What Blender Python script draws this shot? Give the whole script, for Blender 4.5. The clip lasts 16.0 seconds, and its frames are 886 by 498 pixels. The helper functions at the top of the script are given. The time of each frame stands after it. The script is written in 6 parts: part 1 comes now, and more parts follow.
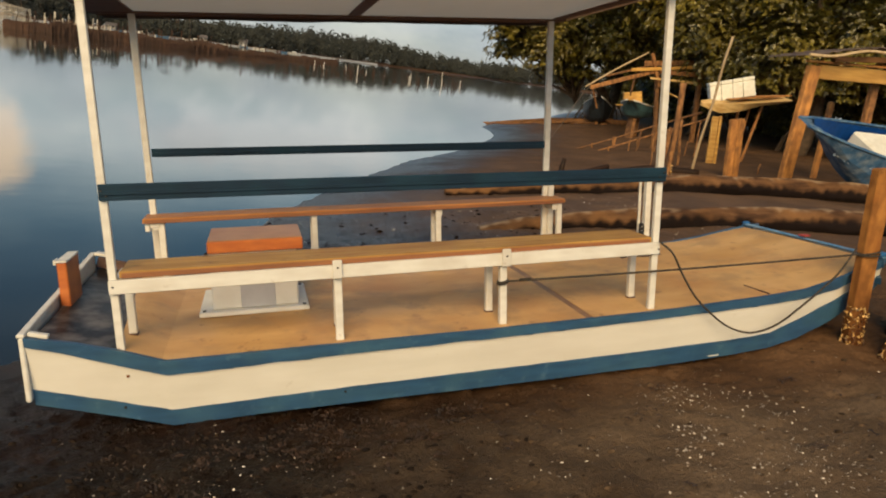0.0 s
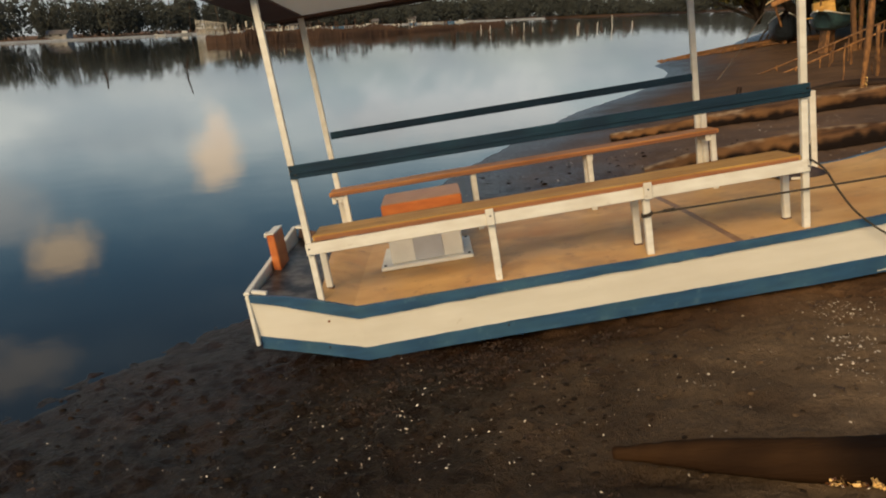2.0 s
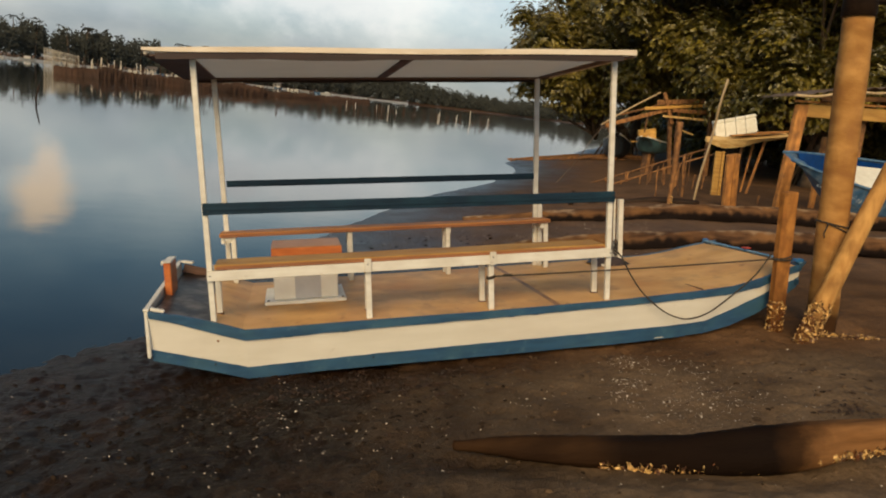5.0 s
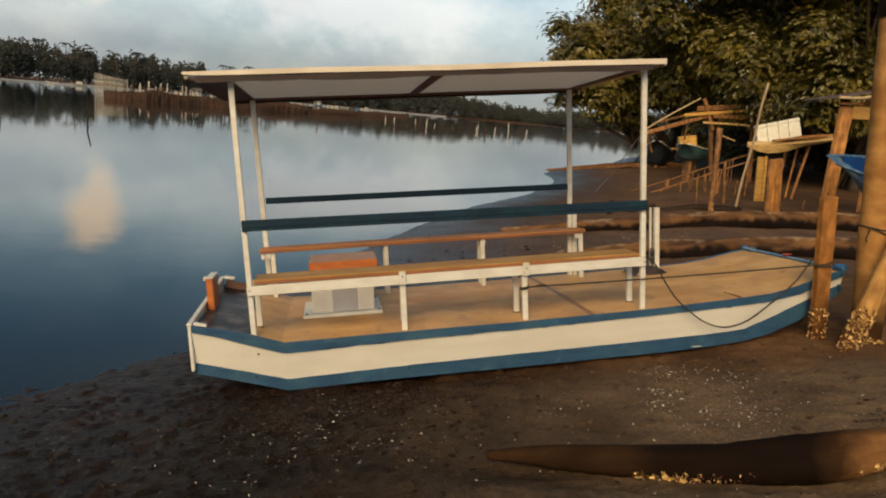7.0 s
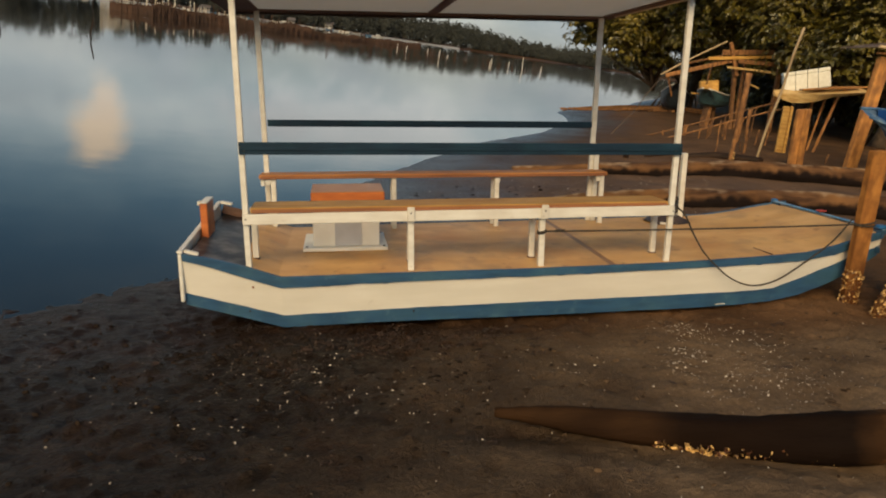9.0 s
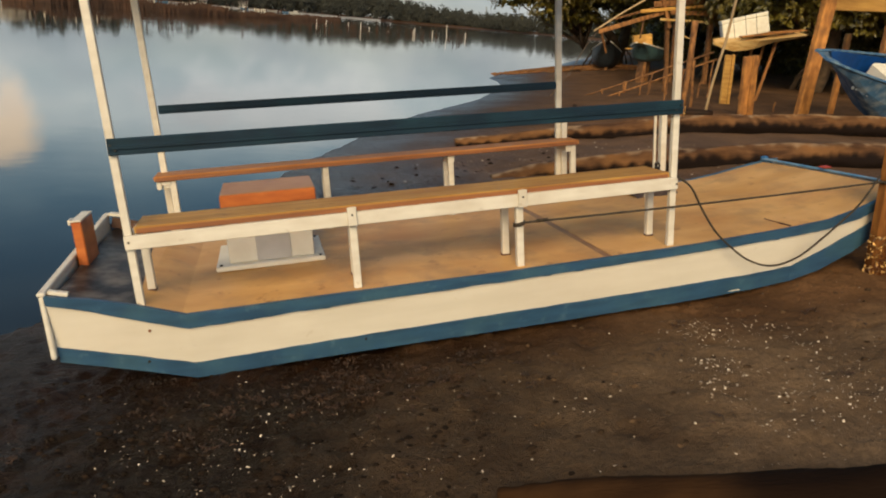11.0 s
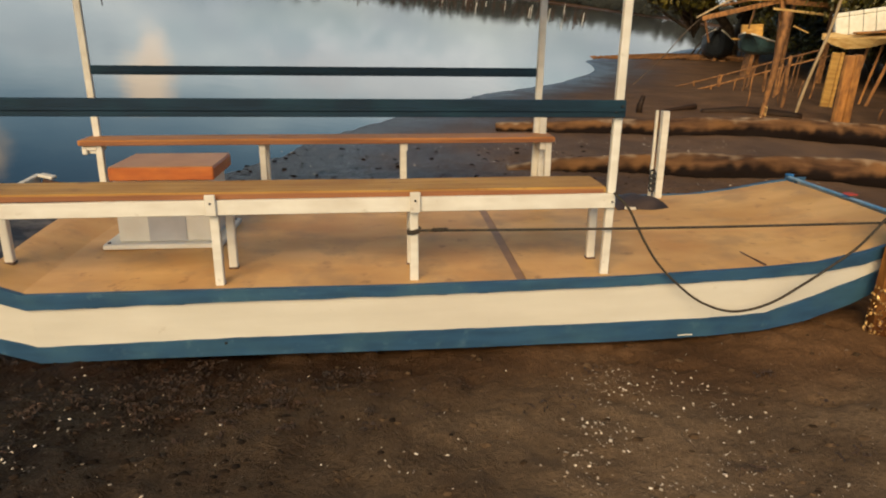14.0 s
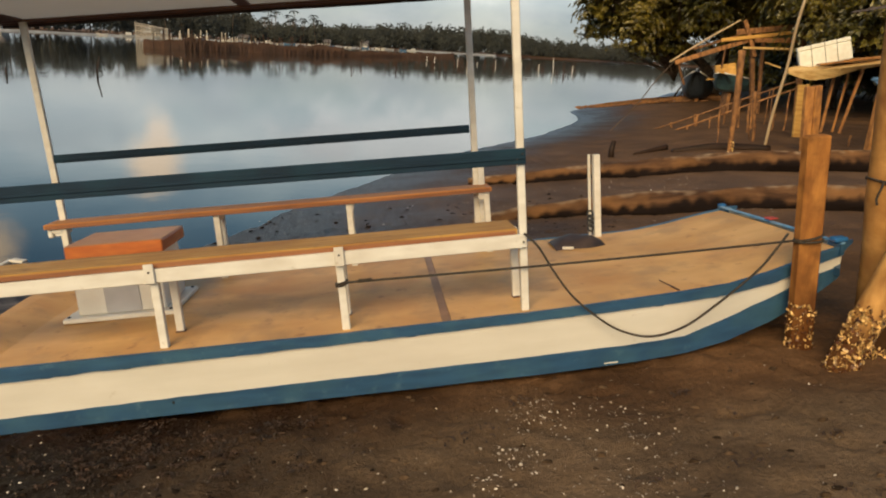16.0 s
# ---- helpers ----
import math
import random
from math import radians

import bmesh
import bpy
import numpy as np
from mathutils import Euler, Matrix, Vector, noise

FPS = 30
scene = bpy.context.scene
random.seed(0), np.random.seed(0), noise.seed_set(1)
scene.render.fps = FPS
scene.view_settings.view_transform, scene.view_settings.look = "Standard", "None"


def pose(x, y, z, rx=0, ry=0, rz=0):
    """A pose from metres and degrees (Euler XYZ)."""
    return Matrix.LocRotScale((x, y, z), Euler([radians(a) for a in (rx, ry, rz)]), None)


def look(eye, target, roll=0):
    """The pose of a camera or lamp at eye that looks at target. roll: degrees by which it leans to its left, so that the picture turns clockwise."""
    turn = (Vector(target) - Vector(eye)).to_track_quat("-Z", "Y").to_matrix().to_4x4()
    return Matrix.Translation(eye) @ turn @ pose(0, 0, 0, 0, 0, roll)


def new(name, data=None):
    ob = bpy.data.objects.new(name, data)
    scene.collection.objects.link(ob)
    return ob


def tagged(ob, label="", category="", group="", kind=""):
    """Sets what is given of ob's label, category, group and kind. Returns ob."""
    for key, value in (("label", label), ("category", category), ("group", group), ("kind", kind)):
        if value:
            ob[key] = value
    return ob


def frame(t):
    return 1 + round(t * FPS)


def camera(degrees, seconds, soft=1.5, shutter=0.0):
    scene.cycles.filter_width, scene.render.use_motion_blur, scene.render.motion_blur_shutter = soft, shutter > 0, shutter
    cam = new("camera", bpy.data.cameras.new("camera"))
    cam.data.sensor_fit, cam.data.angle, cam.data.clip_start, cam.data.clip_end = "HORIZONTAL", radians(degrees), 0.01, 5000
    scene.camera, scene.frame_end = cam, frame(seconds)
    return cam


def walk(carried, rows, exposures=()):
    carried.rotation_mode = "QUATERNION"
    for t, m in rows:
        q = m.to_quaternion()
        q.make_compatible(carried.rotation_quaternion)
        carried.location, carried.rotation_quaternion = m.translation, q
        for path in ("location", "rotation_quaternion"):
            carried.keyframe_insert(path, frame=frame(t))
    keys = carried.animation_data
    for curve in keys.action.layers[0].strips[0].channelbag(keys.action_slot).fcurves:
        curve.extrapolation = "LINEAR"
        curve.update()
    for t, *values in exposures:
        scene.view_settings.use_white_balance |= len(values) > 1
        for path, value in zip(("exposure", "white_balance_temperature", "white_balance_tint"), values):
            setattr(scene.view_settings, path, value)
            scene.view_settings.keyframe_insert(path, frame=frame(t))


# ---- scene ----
# ---- frames of reference: the boat's own axes (x to the bow, y across, z up from the deck) in the world (z = 0 is the water) ----
BOAT = Matrix(((0.9923, 0.0095, -0.1232, 0), (0.0, 0.9971, 0.0765, 0), (0.1236, -0.0759, 0.9894, 0.57), (0, 0, 0, 1)))

# ---- camera ----
cam = camera(64.4, 16.0, soft=2.0)
PATH = [
    (0, (0.542, -3.565, 2.135), (1.100, -1.708, 1.645), 7.6),
    (0.5, (0.673, -3.724, 2.223), (1.006, -1.807, 1.764), 8.0),
    (1, (0.549, -3.877, 2.193), (0.572, -1.964, 1.610), 3.6),
    (1.5, (0.592, -3.920, 2.194), (0.719, -2.011, 1.612), 1.1),
    (2, (0.682, -4.025, 2.182), (0.720, -2.125, 1.560), -2.3),
    (2.5, (0.684, -4.086, 2.211), (0.734, -2.182, 1.603), -1.7),
    (3, (0.544, -4.381, 2.182), (0.801, -2.445, 1.752), 3.3),
    (3.5, (0.410, -4.657, 2.216), (0.874, -2.780, 1.702), 5.4),
    (4, (0.429, -4.888, 2.243), (0.879, -2.982, 1.836), 4.9),
    (4.2, (0.416, -4.915, 2.250), (0.895, -3.022, 1.820), 6.8),
    (6.3, (0.359, -5.014, 2.259), (0.802, -3.095, 1.916), 6.4),
    (6.5, (0.364, -5.033, 2.269), (0.753, -3.108, 1.890), 5.4),
    (7, (0.415, -5.019, 2.271), (0.769, -3.087, 1.892), 5.2),
    (7.5, (0.445, -5.027, 2.271), (0.765, -3.090, 1.888), 4.7),
    (8, (0.428, -5.001, 2.255), (0.693, -3.069, 1.811), 4.4),
    (8.2, (0.429, -4.947, 2.245), (0.745, -3.037, 1.744), 6.0),
    (10.3, (0.429, -3.959, 2.105), (0.769, -2.073, 1.530), 10.1),
    (10.5, (0.460, -3.843, 2.091), (0.824, -1.960, 1.520), 7.5),
    (11, (0.538, -3.543, 2.054), (1.066, -1.713, 1.443), 5.1),
    (11.5, (0.645, -3.441, 2.092), (1.131, -1.593, 1.502), 6.4),
    (12, (0.913, -3.448, 2.095), (1.406, -1.601, 1.506), 7.4),
    (12.5, (1.069, -3.408, 2.103), (1.492, -1.552, 1.490), 6.8),
    (13, (1.258, -3.286, 2.074), (1.698, -1.449, 1.416), 10.1),
    (13.5, (1.460, -3.163, 2.115), (1.897, -1.344, 1.407), 6.9),
    (14, (1.714, -3.178, 2.145), (1.966, -1.322, 1.444), 8.2),
    (14.5, (1.873, -3.211, 2.154), (2.232, -1.349, 1.519), 6.4),
    (15, (1.891, -3.336, 2.164), (2.291, -1.485, 1.521), 6.9),
    (15.5, (1.967, -3.419, 2.192), (2.341, -1.546, 1.601), 5.7),
    (16, (2.128, -3.465, 2.213), (2.338, -1.553, 1.666), 3.3),
]
walk(cam, [(t, look(eye, aim, roll)) for t, eye, aim, roll in PATH],
     [(0, 0.08), (0.5, 0.0), (1, -0.05), (2, -0.06), (2.5, 0.02), (3, -0.15), (3.5, 0.09), (4, -0.06), (6.5, -0.18), (8, -0.2), (10.5, 0.0), (11.5, 0.06), (13.5, 0.1), (16, 0.08)])

# ---- world, sun ----
SUN_FROM = Vector((-0.45, -1.0, 0.70)).normalized()
world = bpy.data.worlds.new("sky")
scene.world = world
world.use_nodes = True
wt = world.node_tree
wt.nodes.clear()
w_out = wt.nodes.new("ShaderNodeOutputWorld")
w_bg = wt.nodes.new("ShaderNodeBackground")
w_sky = wt.nodes.new("ShaderNodeTexSky")
w_sky.sky_type = "NISHITA"
w_sky.sun_disc = False
w_sky.sun_elevation = math.asin(SUN_FROM.z)
w_sky.sun_rotation = math.atan2(SUN_FROM.x, SUN_FROM.y)
w_sky.air_density, w_sky.dust_density, w_sky.ozone_density = 1.2, 0.8, 3.0
w_co = wt.nodes.new("ShaderNodeTexCoord")
L = wt.links.new


def w_math(op, a, b, clamp=False):
    n = wt.nodes.new("ShaderNodeMath")
    n.operation, n.use_clamp = op, clamp
    for i, v in enumerate((a, b)):
        if isinstance(v, (int, float)):
            n.inputs[i].default_value = v
        else:
            L(v, n.inputs[i])
    return n.outputs["Value"]


def w_mixed(fac, a, b):
    n = wt.nodes.new("ShaderNodeMix")
    n.data_type = "RGBA"
    L(fac, n.inputs["Factor"])
    L(a, n.inputs["A"])
    if isinstance(b, tuple):
        n.inputs["B"].default_value = (*b, 1)
    else:
        L(b, n.inputs["B"])
    return n.outputs["Result"]


def w_curve(source, stops):
    r = wt.nodes.new("ShaderNodeValToRGB")
    while len(r.color_ramp.elements) < len(stops):
        r.color_ramp.elements.new(0.5)
    for e, (p, c) in zip(r.color_ramp.elements, stops):
        e.position, e.color = p, (c, c, c, 1) if isinstance(c, float) else (*c, 1)
    L(source, r.inputs["Fac"])
    return r.outputs["Color"]


def w_noise(scale, stretch, detail=6.0):
    mp = wt.nodes.new("ShaderNodeMapping")
    mp.inputs["Scale"].default_value = stretch
    n = wt.nodes.new("ShaderNodeTexNoise")
    n.inputs["Scale"].default_value, n.inputs["Detail"].default_value, n.inputs["Roughness"].default_value = scale, detail, 0.55
    L(w_co.outputs["Generated"], mp.inputs["Vector"])
    L(mp.outputs["Vector"], n.inputs["Vector"])
    return n


w_sep = wt.nodes.new("ShaderNodeSeparateXYZ")
L(w_co.outputs["Generated"], w_sep.inputs["Vector"])
high = w_sep.outputs["Z"]
veil = w_curve(high, [(0.0, 0.95), (0.13, 0.93), (0.19, 0.50), (0.27, 0.12), (0.5, 0.08)])          # thin cloud, denser low down
cloud_light = w_curve(high, [(0.0, (0.46, 0.48, 0.48)), (0.05, (0.52, 0.55, 0.555)), (0.10, (0.78, 0.84, 0.85)), (0.15, (1.12, 1.18, 1.17)), (0.24, (0.74, 0.97, 1.05)), (0.6, (0.56, 0.62, 0.68))])
patchy = w_curve(w_noise(1.6, (2.0, 2.0, 6.0)).outputs["Fac"], [(0.44, 0.0), (0.66, 1.0)])
mottle = w_curve(w_noise(3.4, (1.6, 1.6, 3.0), 7.0).outputs["Fac"], [(0.36, (0.74, 0.80, 0.83)), (0.50, (0.95, 0.97, 0.96)), (0.63, (1.15, 1.13, 1.07))])
grey = wt.nodes.new("ShaderNodeMix")
grey.data_type, grey.blend_type = "RGBA", "MULTIPLY"
grey.inputs["Factor"].default_value = 1.0
L(cloud_light, grey.inputs["A"])
L(mottle, grey.inputs["B"])
cover = w_math("ADD", w_math("MULTIPLY", veil, w_math("ADD", w_math("MULTIPLY", patchy, 0.25), 0.88)), w_math("MULTIPLY", patchy, 0.10), True)
sc = wt.nodes.new("ShaderNodeVectorMath")
sc.operation = "SCALE"
sc.inputs["Scale"].default_value = 10.0
L(grey.outputs["Result"], sc.inputs[0])
blue = wt.nodes.new("ShaderNodeHueSaturation")
blue.inputs["Hue"].default_value = 0.489
blue.inputs["Saturation"].default_value, blue.inputs["Value"].default_value = 1.35, 0.90
L(w_sky.outputs["Color"], blue.inputs["Color"])
sky_colour = w_mixed(cover, blue.outputs["Color"], sc.outputs["Vector"])
puff_noise = w_noise(19.0, (1, 1, 1.3), 7.0)
for centre, half, tone, amount in (((-0.380, 0.915, 0.120), (0.120, 0.120, 0.040), (5.4, 6.3, 6.7), 0.5), ((-0.062, 0.990, 0.130), (0.070, 0.070, 0.035), (5.4, 6.1, 6.6), 0.6), ((-0.200, 0.970, 0.090), (0.035, 0.035, 0.030), (5.6, 6.2, 6.6), 0.4), ((-0.281, 0.945, 0.166), (0.040, 0.040, 0.044), (16.0, 12.6, 9.0), 0.95), ((-0.276, 0.952, 0.128), (0.022, 0.022, 0.036), (14.0, 11.5, 8.8), 0.8), ((-0.452, 0.853, 0.262), (0.052, 0.052, 0.034), (15.0, 11.2, 7.2), 0.85), ((-0.52, 0.83, 0.20), (0.07, 0.07, 0.05), (9.5, 9.0, 8.2), 0.55), ((-0.50, 0.78, 0.38), (0.06, 0.06, 0.035), (9.0, 7.5, 6.0), 0.5), ((0.04, 0.98, 0.125), (0.22, 0.22, 0.055), (11.0, 10.9, 10.4), 0.6)):
    sub = wt.nodes.new("ShaderNodeVectorMath")     # one cloud, sunlit or grey; the broad last one is added to brighten water
    sub.operation = "SUBTRACT"
    sub.inputs[1].default_value = centre
    L(w_co.outputs["Generated"], sub.inputs[0])
    div = wt.nodes.new("ShaderNodeVectorMath")
    div.operation = "DIVIDE"
    div.inputs[1].default_value = half
    L(sub.outputs["Vector"], div.inputs[0])
    ln = wt.nodes.new("ShaderNodeVectorMath")
    ln.operation = "LENGTH"
    L(div.outputs["Vector"], ln.inputs[0])
    r = w_math("ADD", ln.outputs["Value"], w_math("MULTIPLY", w_math("SUBTRACT", puff_noise.outputs["Fac"], 0.5), -1.7))
    soft_edge = wt.nodes.new("ShaderNodeMapRange")
    soft_edge.interpolation_type = "SMOOTHSTEP"
    soft_edge.inputs["From Min"].default_value, soft_edge.inputs["From Max"].default_value = 1.20, 0.30
    soft_edge.inputs["To Min"].default_value, soft_edge.inputs["To Max"].default_value = 0.0, amount
    L(r, soft_edge.inputs["Value"])
    sky_colour = w_mixed(soft_edge.outputs["Result"], sky_colour, tone)
w_bg.inputs["Strength"].default_value = 0.10
L(sky_colour, w_bg.inputs["Color"])
L(w_bg.outputs["Background"], w_out.inputs["Surface"])

sun = new("sun", bpy.data.lights.new("sun", "SUN"))
sun.data.energy, sun.data.angle, sun.data.color = 4.2, radians(42), (1.0, 0.730, 0.385)
sun.matrix_world = look(SUN_FROM * 50, (0, 0, 0))


# ---- materials ----
def mat(name, a, b=None, rough=0.6, metal=0.0, scale=8.0, stretch=(1, 1, 1), bump=0.15, fine=60.0, stain=None, stain_amt=0.5, stain_scale=1.5, spread=(0.35, 0.65), island=0.0, random_tint=0.0, distance=0.01):
    """Two tones of one surface by noise, larger stains, fine relief."""
    m = bpy.data.materials.new(name)
    m.use_nodes = True
    t = m.node_tree
    p = t.nodes["Principled BSDF"]
    co = t.nodes.new("ShaderNodeTexCoord")
    mp = t.nodes.new("ShaderNodeMapping")
    mp.inputs["Scale"].default_value = stretch
    t.links.new(co.outputs["Object"], mp.inputs["Vector"])
    n1 = t.nodes.new("ShaderNodeTexNoise")
    n1.inputs["Scale"].default_value, n1.inputs["Detail"].default_value = scale, 6
    t.links.new(mp.outputs["Vector"], n1.inputs["Vector"])
    r = t.nodes.new("ShaderNodeValToRGB")
    b = b or tuple(c * 0.7 for c in a)
    r.color_ramp.elements[0].position, r.color_ramp.elements[1].position = spread
    r.color_ramp.elements[0].color, r.color_ramp.elements[1].color = (*b, 1), (*a, 1)
    t.links.new(n1.outputs["Fac"], r.inputs["Fac"])
    colour = r.outputs["Color"]
    n2 = t.nodes.new("ShaderNodeTexNoise")
    n2.inputs["Scale"].default_value, n2.inputs["Detail"].default_value = stain_scale, 4
    t.links.new(co.outputs["Object"], n2.inputs["Vector"])
    if stain:
        r2 = t.nodes.new("ShaderNodeValToRGB")
        r2.color_ramp.elements[0].position, r2.color_ramp.elements[1].position = 0.45, 0.7
        mul = t.nodes.new("ShaderNodeMath")
        mul.operation, mul.inputs[1].default_value = "MULTIPLY", stain_amt
        mx = t.nodes.new("ShaderNodeMix")
        mx.data_type = "RGBA"
        mx.inputs["B"].default_value = (*stain, 1)
        t.links.new(n2.outputs["Fac"], r2.inputs["Fac"])
        t.links.new(r2.outputs["Color"], mul.inputs[0])
        t.links.new(mul.outputs["Value"], mx.inputs["Factor"])
        t.links.new(colour, mx.inputs["A"])
        colour = mx.outputs["Result"]
    if random_tint or island:
        src = t.nodes.new("ShaderNodeNewGeometry").outputs["Random Per Island"] if island else t.nodes.new("ShaderNodeObjectInfo").outputs["Random"]
        amount = island or random_tint
        mr = t.nodes.new("ShaderNodeMapRange")
        mr.inputs["To Min"].default_value, mr.inputs["To Max"].default_value = 1 - amount, 1 + amount
        hs = t.nodes.new("ShaderNodeHueSaturation")
        t.links.new(src, mr.inputs["Value"])
        t.links.new(mr.outputs["Result"], hs.inputs["Value"])
        t.links.new(colour, hs.inputs["Color"])
        colour = hs.outputs["Color"]
    t.links.new(colour, p.inputs["Base Color"])
    rr = t.nodes.new("ShaderNodeMapRange")
    rr.inputs["To Min"].default_value, rr.inputs["To Max"].default_value = max(rough - 0.12, 0.02), min(rough + 0.12, 1)
    t.links.new(n2.outputs["Fac"], rr.inputs["Value"])
    t.links.new(rr.outputs["Result"], p.inputs["Roughness"])
    p.inputs["Metallic"].default_value = metal
    if bump:
        n3 = t.nodes.new("ShaderNodeTexNoise")
        n3.inputs["Scale"].default_value, n3.inputs["Detail"].default_value = fine, 5
        t.links.new(mp.outputs["Vector"], n3.inputs["Vector"])
        bp = t.nodes.new("ShaderNodeBump")
        bp.inputs["Strength"].default_value, bp.inputs["Distance"].default_value = bump, distance
        t.links.new(n3.outputs["Fac"], bp.inputs["Height"])
        t.links.new(bp.outputs["Normal"], p.inputs["Normal"])
    return m


WHITE = mat("white_paint", (0.67, 0.65, 0.585), (0.585, 0.555, 0.49), rough=0.5, scale=5, stain=(0.42, 0.36, 0.28), stain_amt=0.35, stain_scale=4, bump=0.12, stretch=(1, 4, 4))
HULLWHITE = mat("hull_white", (0.65, 0.62, 0.545), (0.585, 0.555, 0.48), rough=0.5, scale=3, stain=(0.52, 0.47, 0.40), stain_amt=0.3, stain_scale=2.5, bump=0.12, stretch=(0.6, 3, 3))
BLUE = mat("blue_paint", (0.026, 0.082, 0.165), (0.018, 0.057, 0.118), rough=0.5, scale=6, stain=(0.045, 0.12, 0.17), stain_amt=0.5, stain_scale=5, bump=0.15, stretch=(0.7, 4, 4))
RAILBLUE = mat("rail_blue", (0.008, 0.025, 0.048), (0.005, 0.017, 0.033), rough=0.62, scale=8, stain=(0.012, 0.05, 0.07), stain_amt=0.4, stain_scale=4, bump=0.12, stretch=(0.5, 4, 4))
RAILBLUE.node_tree.nodes["Principled BSDF"].inputs["Specular IOR Level"].default_value = 0.18
PALEBLUE = mat("worn_light_blue", (0.13, 0.30, 0.50), (0.06, 0.19, 0.38), rough=0.5, scale=14, stain=(0.34, 0.42, 0.48), stain_amt=0.5, stain_scale=5, bump=0.1)
BRIGHTBLUE = mat("bright_blue_paint", (0.020, 0.115, 0.30), (0.014, 0.08, 0.21), rough=0.4, scale=10, bump=0.1)
PLY = mat("deck_plywood", (0.66, 0.400, 0.155), (0.50, 0.275, 0.082), rough=0.55, scale=2.2, stretch=(0.6, 1.6, 1), stain=(0.42, 0.20, 0.065), stain_amt=0.65, stain_scale=1.5, bump=0.06, fine=90)
def speckled(m, scale, spot, amount, lo=0.64, hi=0.74):
    """Small worn spots and drips over a paint or wood."""
    t = m.node_tree
    p = t.nodes["Principled BSDF"]
    co, n, mr, mx = t.nodes.new("ShaderNodeTexCoord"), t.nodes.new("ShaderNodeTexNoise"), t.nodes.new("ShaderNodeMapRange"), t.nodes.new("ShaderNodeMix")
    n.inputs["Scale"].default_value, n.inputs["Detail"].default_value, n.inputs["Roughness"].default_value = scale, 5, 0.6
    mr.inputs["From Min"].default_value, mr.inputs["From Max"].default_value, mr.inputs["To Max"].default_value = lo, hi, amount
    mx.data_type = "RGBA"
    mx.inputs["B"].default_value = (*spot, 1)
    old = p.inputs["Base Color"].links[0].from_socket
    t.links.new(co.outputs["Object"], n.inputs["Vector"])
    t.links.new(n.outputs["Fac"], mr.inputs["Value"])
    t.links.new(mr.outputs["Result"], mx.inputs["Factor"])
    t.links.new(old, mx.inputs["A"])
    t.links.new(mx.outputs["Result"], p.inputs["Base Color"])


speckled(PLY, 9, (0.20, 0.085, 0.025), 0.75, 0.62, 0.74)
speckled(PLY, 3.3, (0.33, 0.20, 0.085), 0.6, 0.50, 0.66)
speckled(HULLWHITE, 14, (0.36, 0.30, 0.22), 0.5, 0.66, 0.78)
speckled(WHITE, 18, (0.30, 0.24, 0.17), 0.55, 0.64, 0.76)
speckled(BLUE, 12, (0.10, 0.19, 0.25), 0.55, 0.60, 0.76)
DARKDECK = mat("wet_dark_deck", (0.022, 0.014, 0.012), (0.010, 0.007, 0.006), rough=0.36, scale=5, stain=(0.34, 0.31, 0.30), stain_amt=0.42, stain_scale=7, bump=0.08)
DARKDECK.node_tree.nodes["Principled BSDF"].inputs["Specular IOR Level"].default_value = 0.06
PLANK = mat("bench_wood", (0.45, 0.265, 0.070), (0.30, 0.155, 0.038), rough=0.6, scale=3, stretch=(0.5, 9, 9), stain=(0.22, 0.10, 0.04), stain_amt=0.45, stain_scale=3, bump=0.12)
PLANKRED = mat("far_bench_wood", (0.50, 0.225, 0.065), (0.35, 0.14, 0.042), rough=0.6, scale=3, stretch=(0.5, 9, 9), stain=(0.2, 0.07, 0.03), stain_amt=0.4, stain_scale=3, bump=0.12)
for wood in (PLANK, PLANKRED):
    wood.node_tree.nodes["Principled BSDF"].inputs["Specular IOR Level"].default_value = 0.25
speckled(PLANK, 8, (0.13, 0.055, 0.018), 0.8, 0.60, 0.72)
speckled(PLANKRED, 8, (0.16, 0.05, 0.018), 0.7, 0.62, 0.74)
EDGEWOOD = mat("edge_wood", (0.27, 0.105, 0.035), (0.17, 0.06, 0.02), rough=0.5, scale=3, stretch=(0.5, 9, 9), bump=0.12)
ORANGE = mat("orange_wood", (0.50, 0.15, 0.03), (0.36, 0.09, 0.02), rough=0.4, scale=5, stretch=(1, 1, 4), stain=(0.24, 0.07, 0.02), stain_amt=0.4, stain_scale=6, bump=0.1)
LIDTOP = mat("lid_brown", (0.42, 0.22, 0.10), (0.34, 0.16, 0.07), rough=0.5, scale=6, bump=0.08)
SHEET = mat("canopy_sheet", (0.62, 0.62, 0.60), (0.55, 0.55, 0.53), rough=0.6, scale=3, bump=0.05)
tr_n = SHEET.node_tree
tr_t, tr_m = tr_n.nodes.new("ShaderNodeBsdfTranslucent"), tr_n.nodes.new("ShaderNodeMixShader")
tr_t.inputs["Color"].default_value = (0.75, 0.74, 0.72, 1)
tr_m.inputs["Fac"].default_value = 0.5
tr_n.links.new(tr_n.nodes["Principled BSDF"].outputs["BSDF"], tr_m.inputs[1])
tr_n.links.new(tr_t.outputs["BSDF"], tr_m.inputs[2])
tr_n.links.new(tr_m.outputs["Shader"], tr_n.nodes["Material Output"].inputs["Surface"])
FASCIA = mat("canopy_fascia", (0.72, 0.64, 0.52), (0.62, 0.53, 0.42), rough=0.55, scale=6, stretch=(0.5, 4, 4), stain=(0.4, 0.3, 0.2), stain_amt=0.35, stain_scale=3, bump=0.1)
DECKSTRIP = mat("dark_strip", (0.29, 0.165, 0.085), (0.21, 0.115, 0.058), rough=0.55, scale=9, bump=0.1)
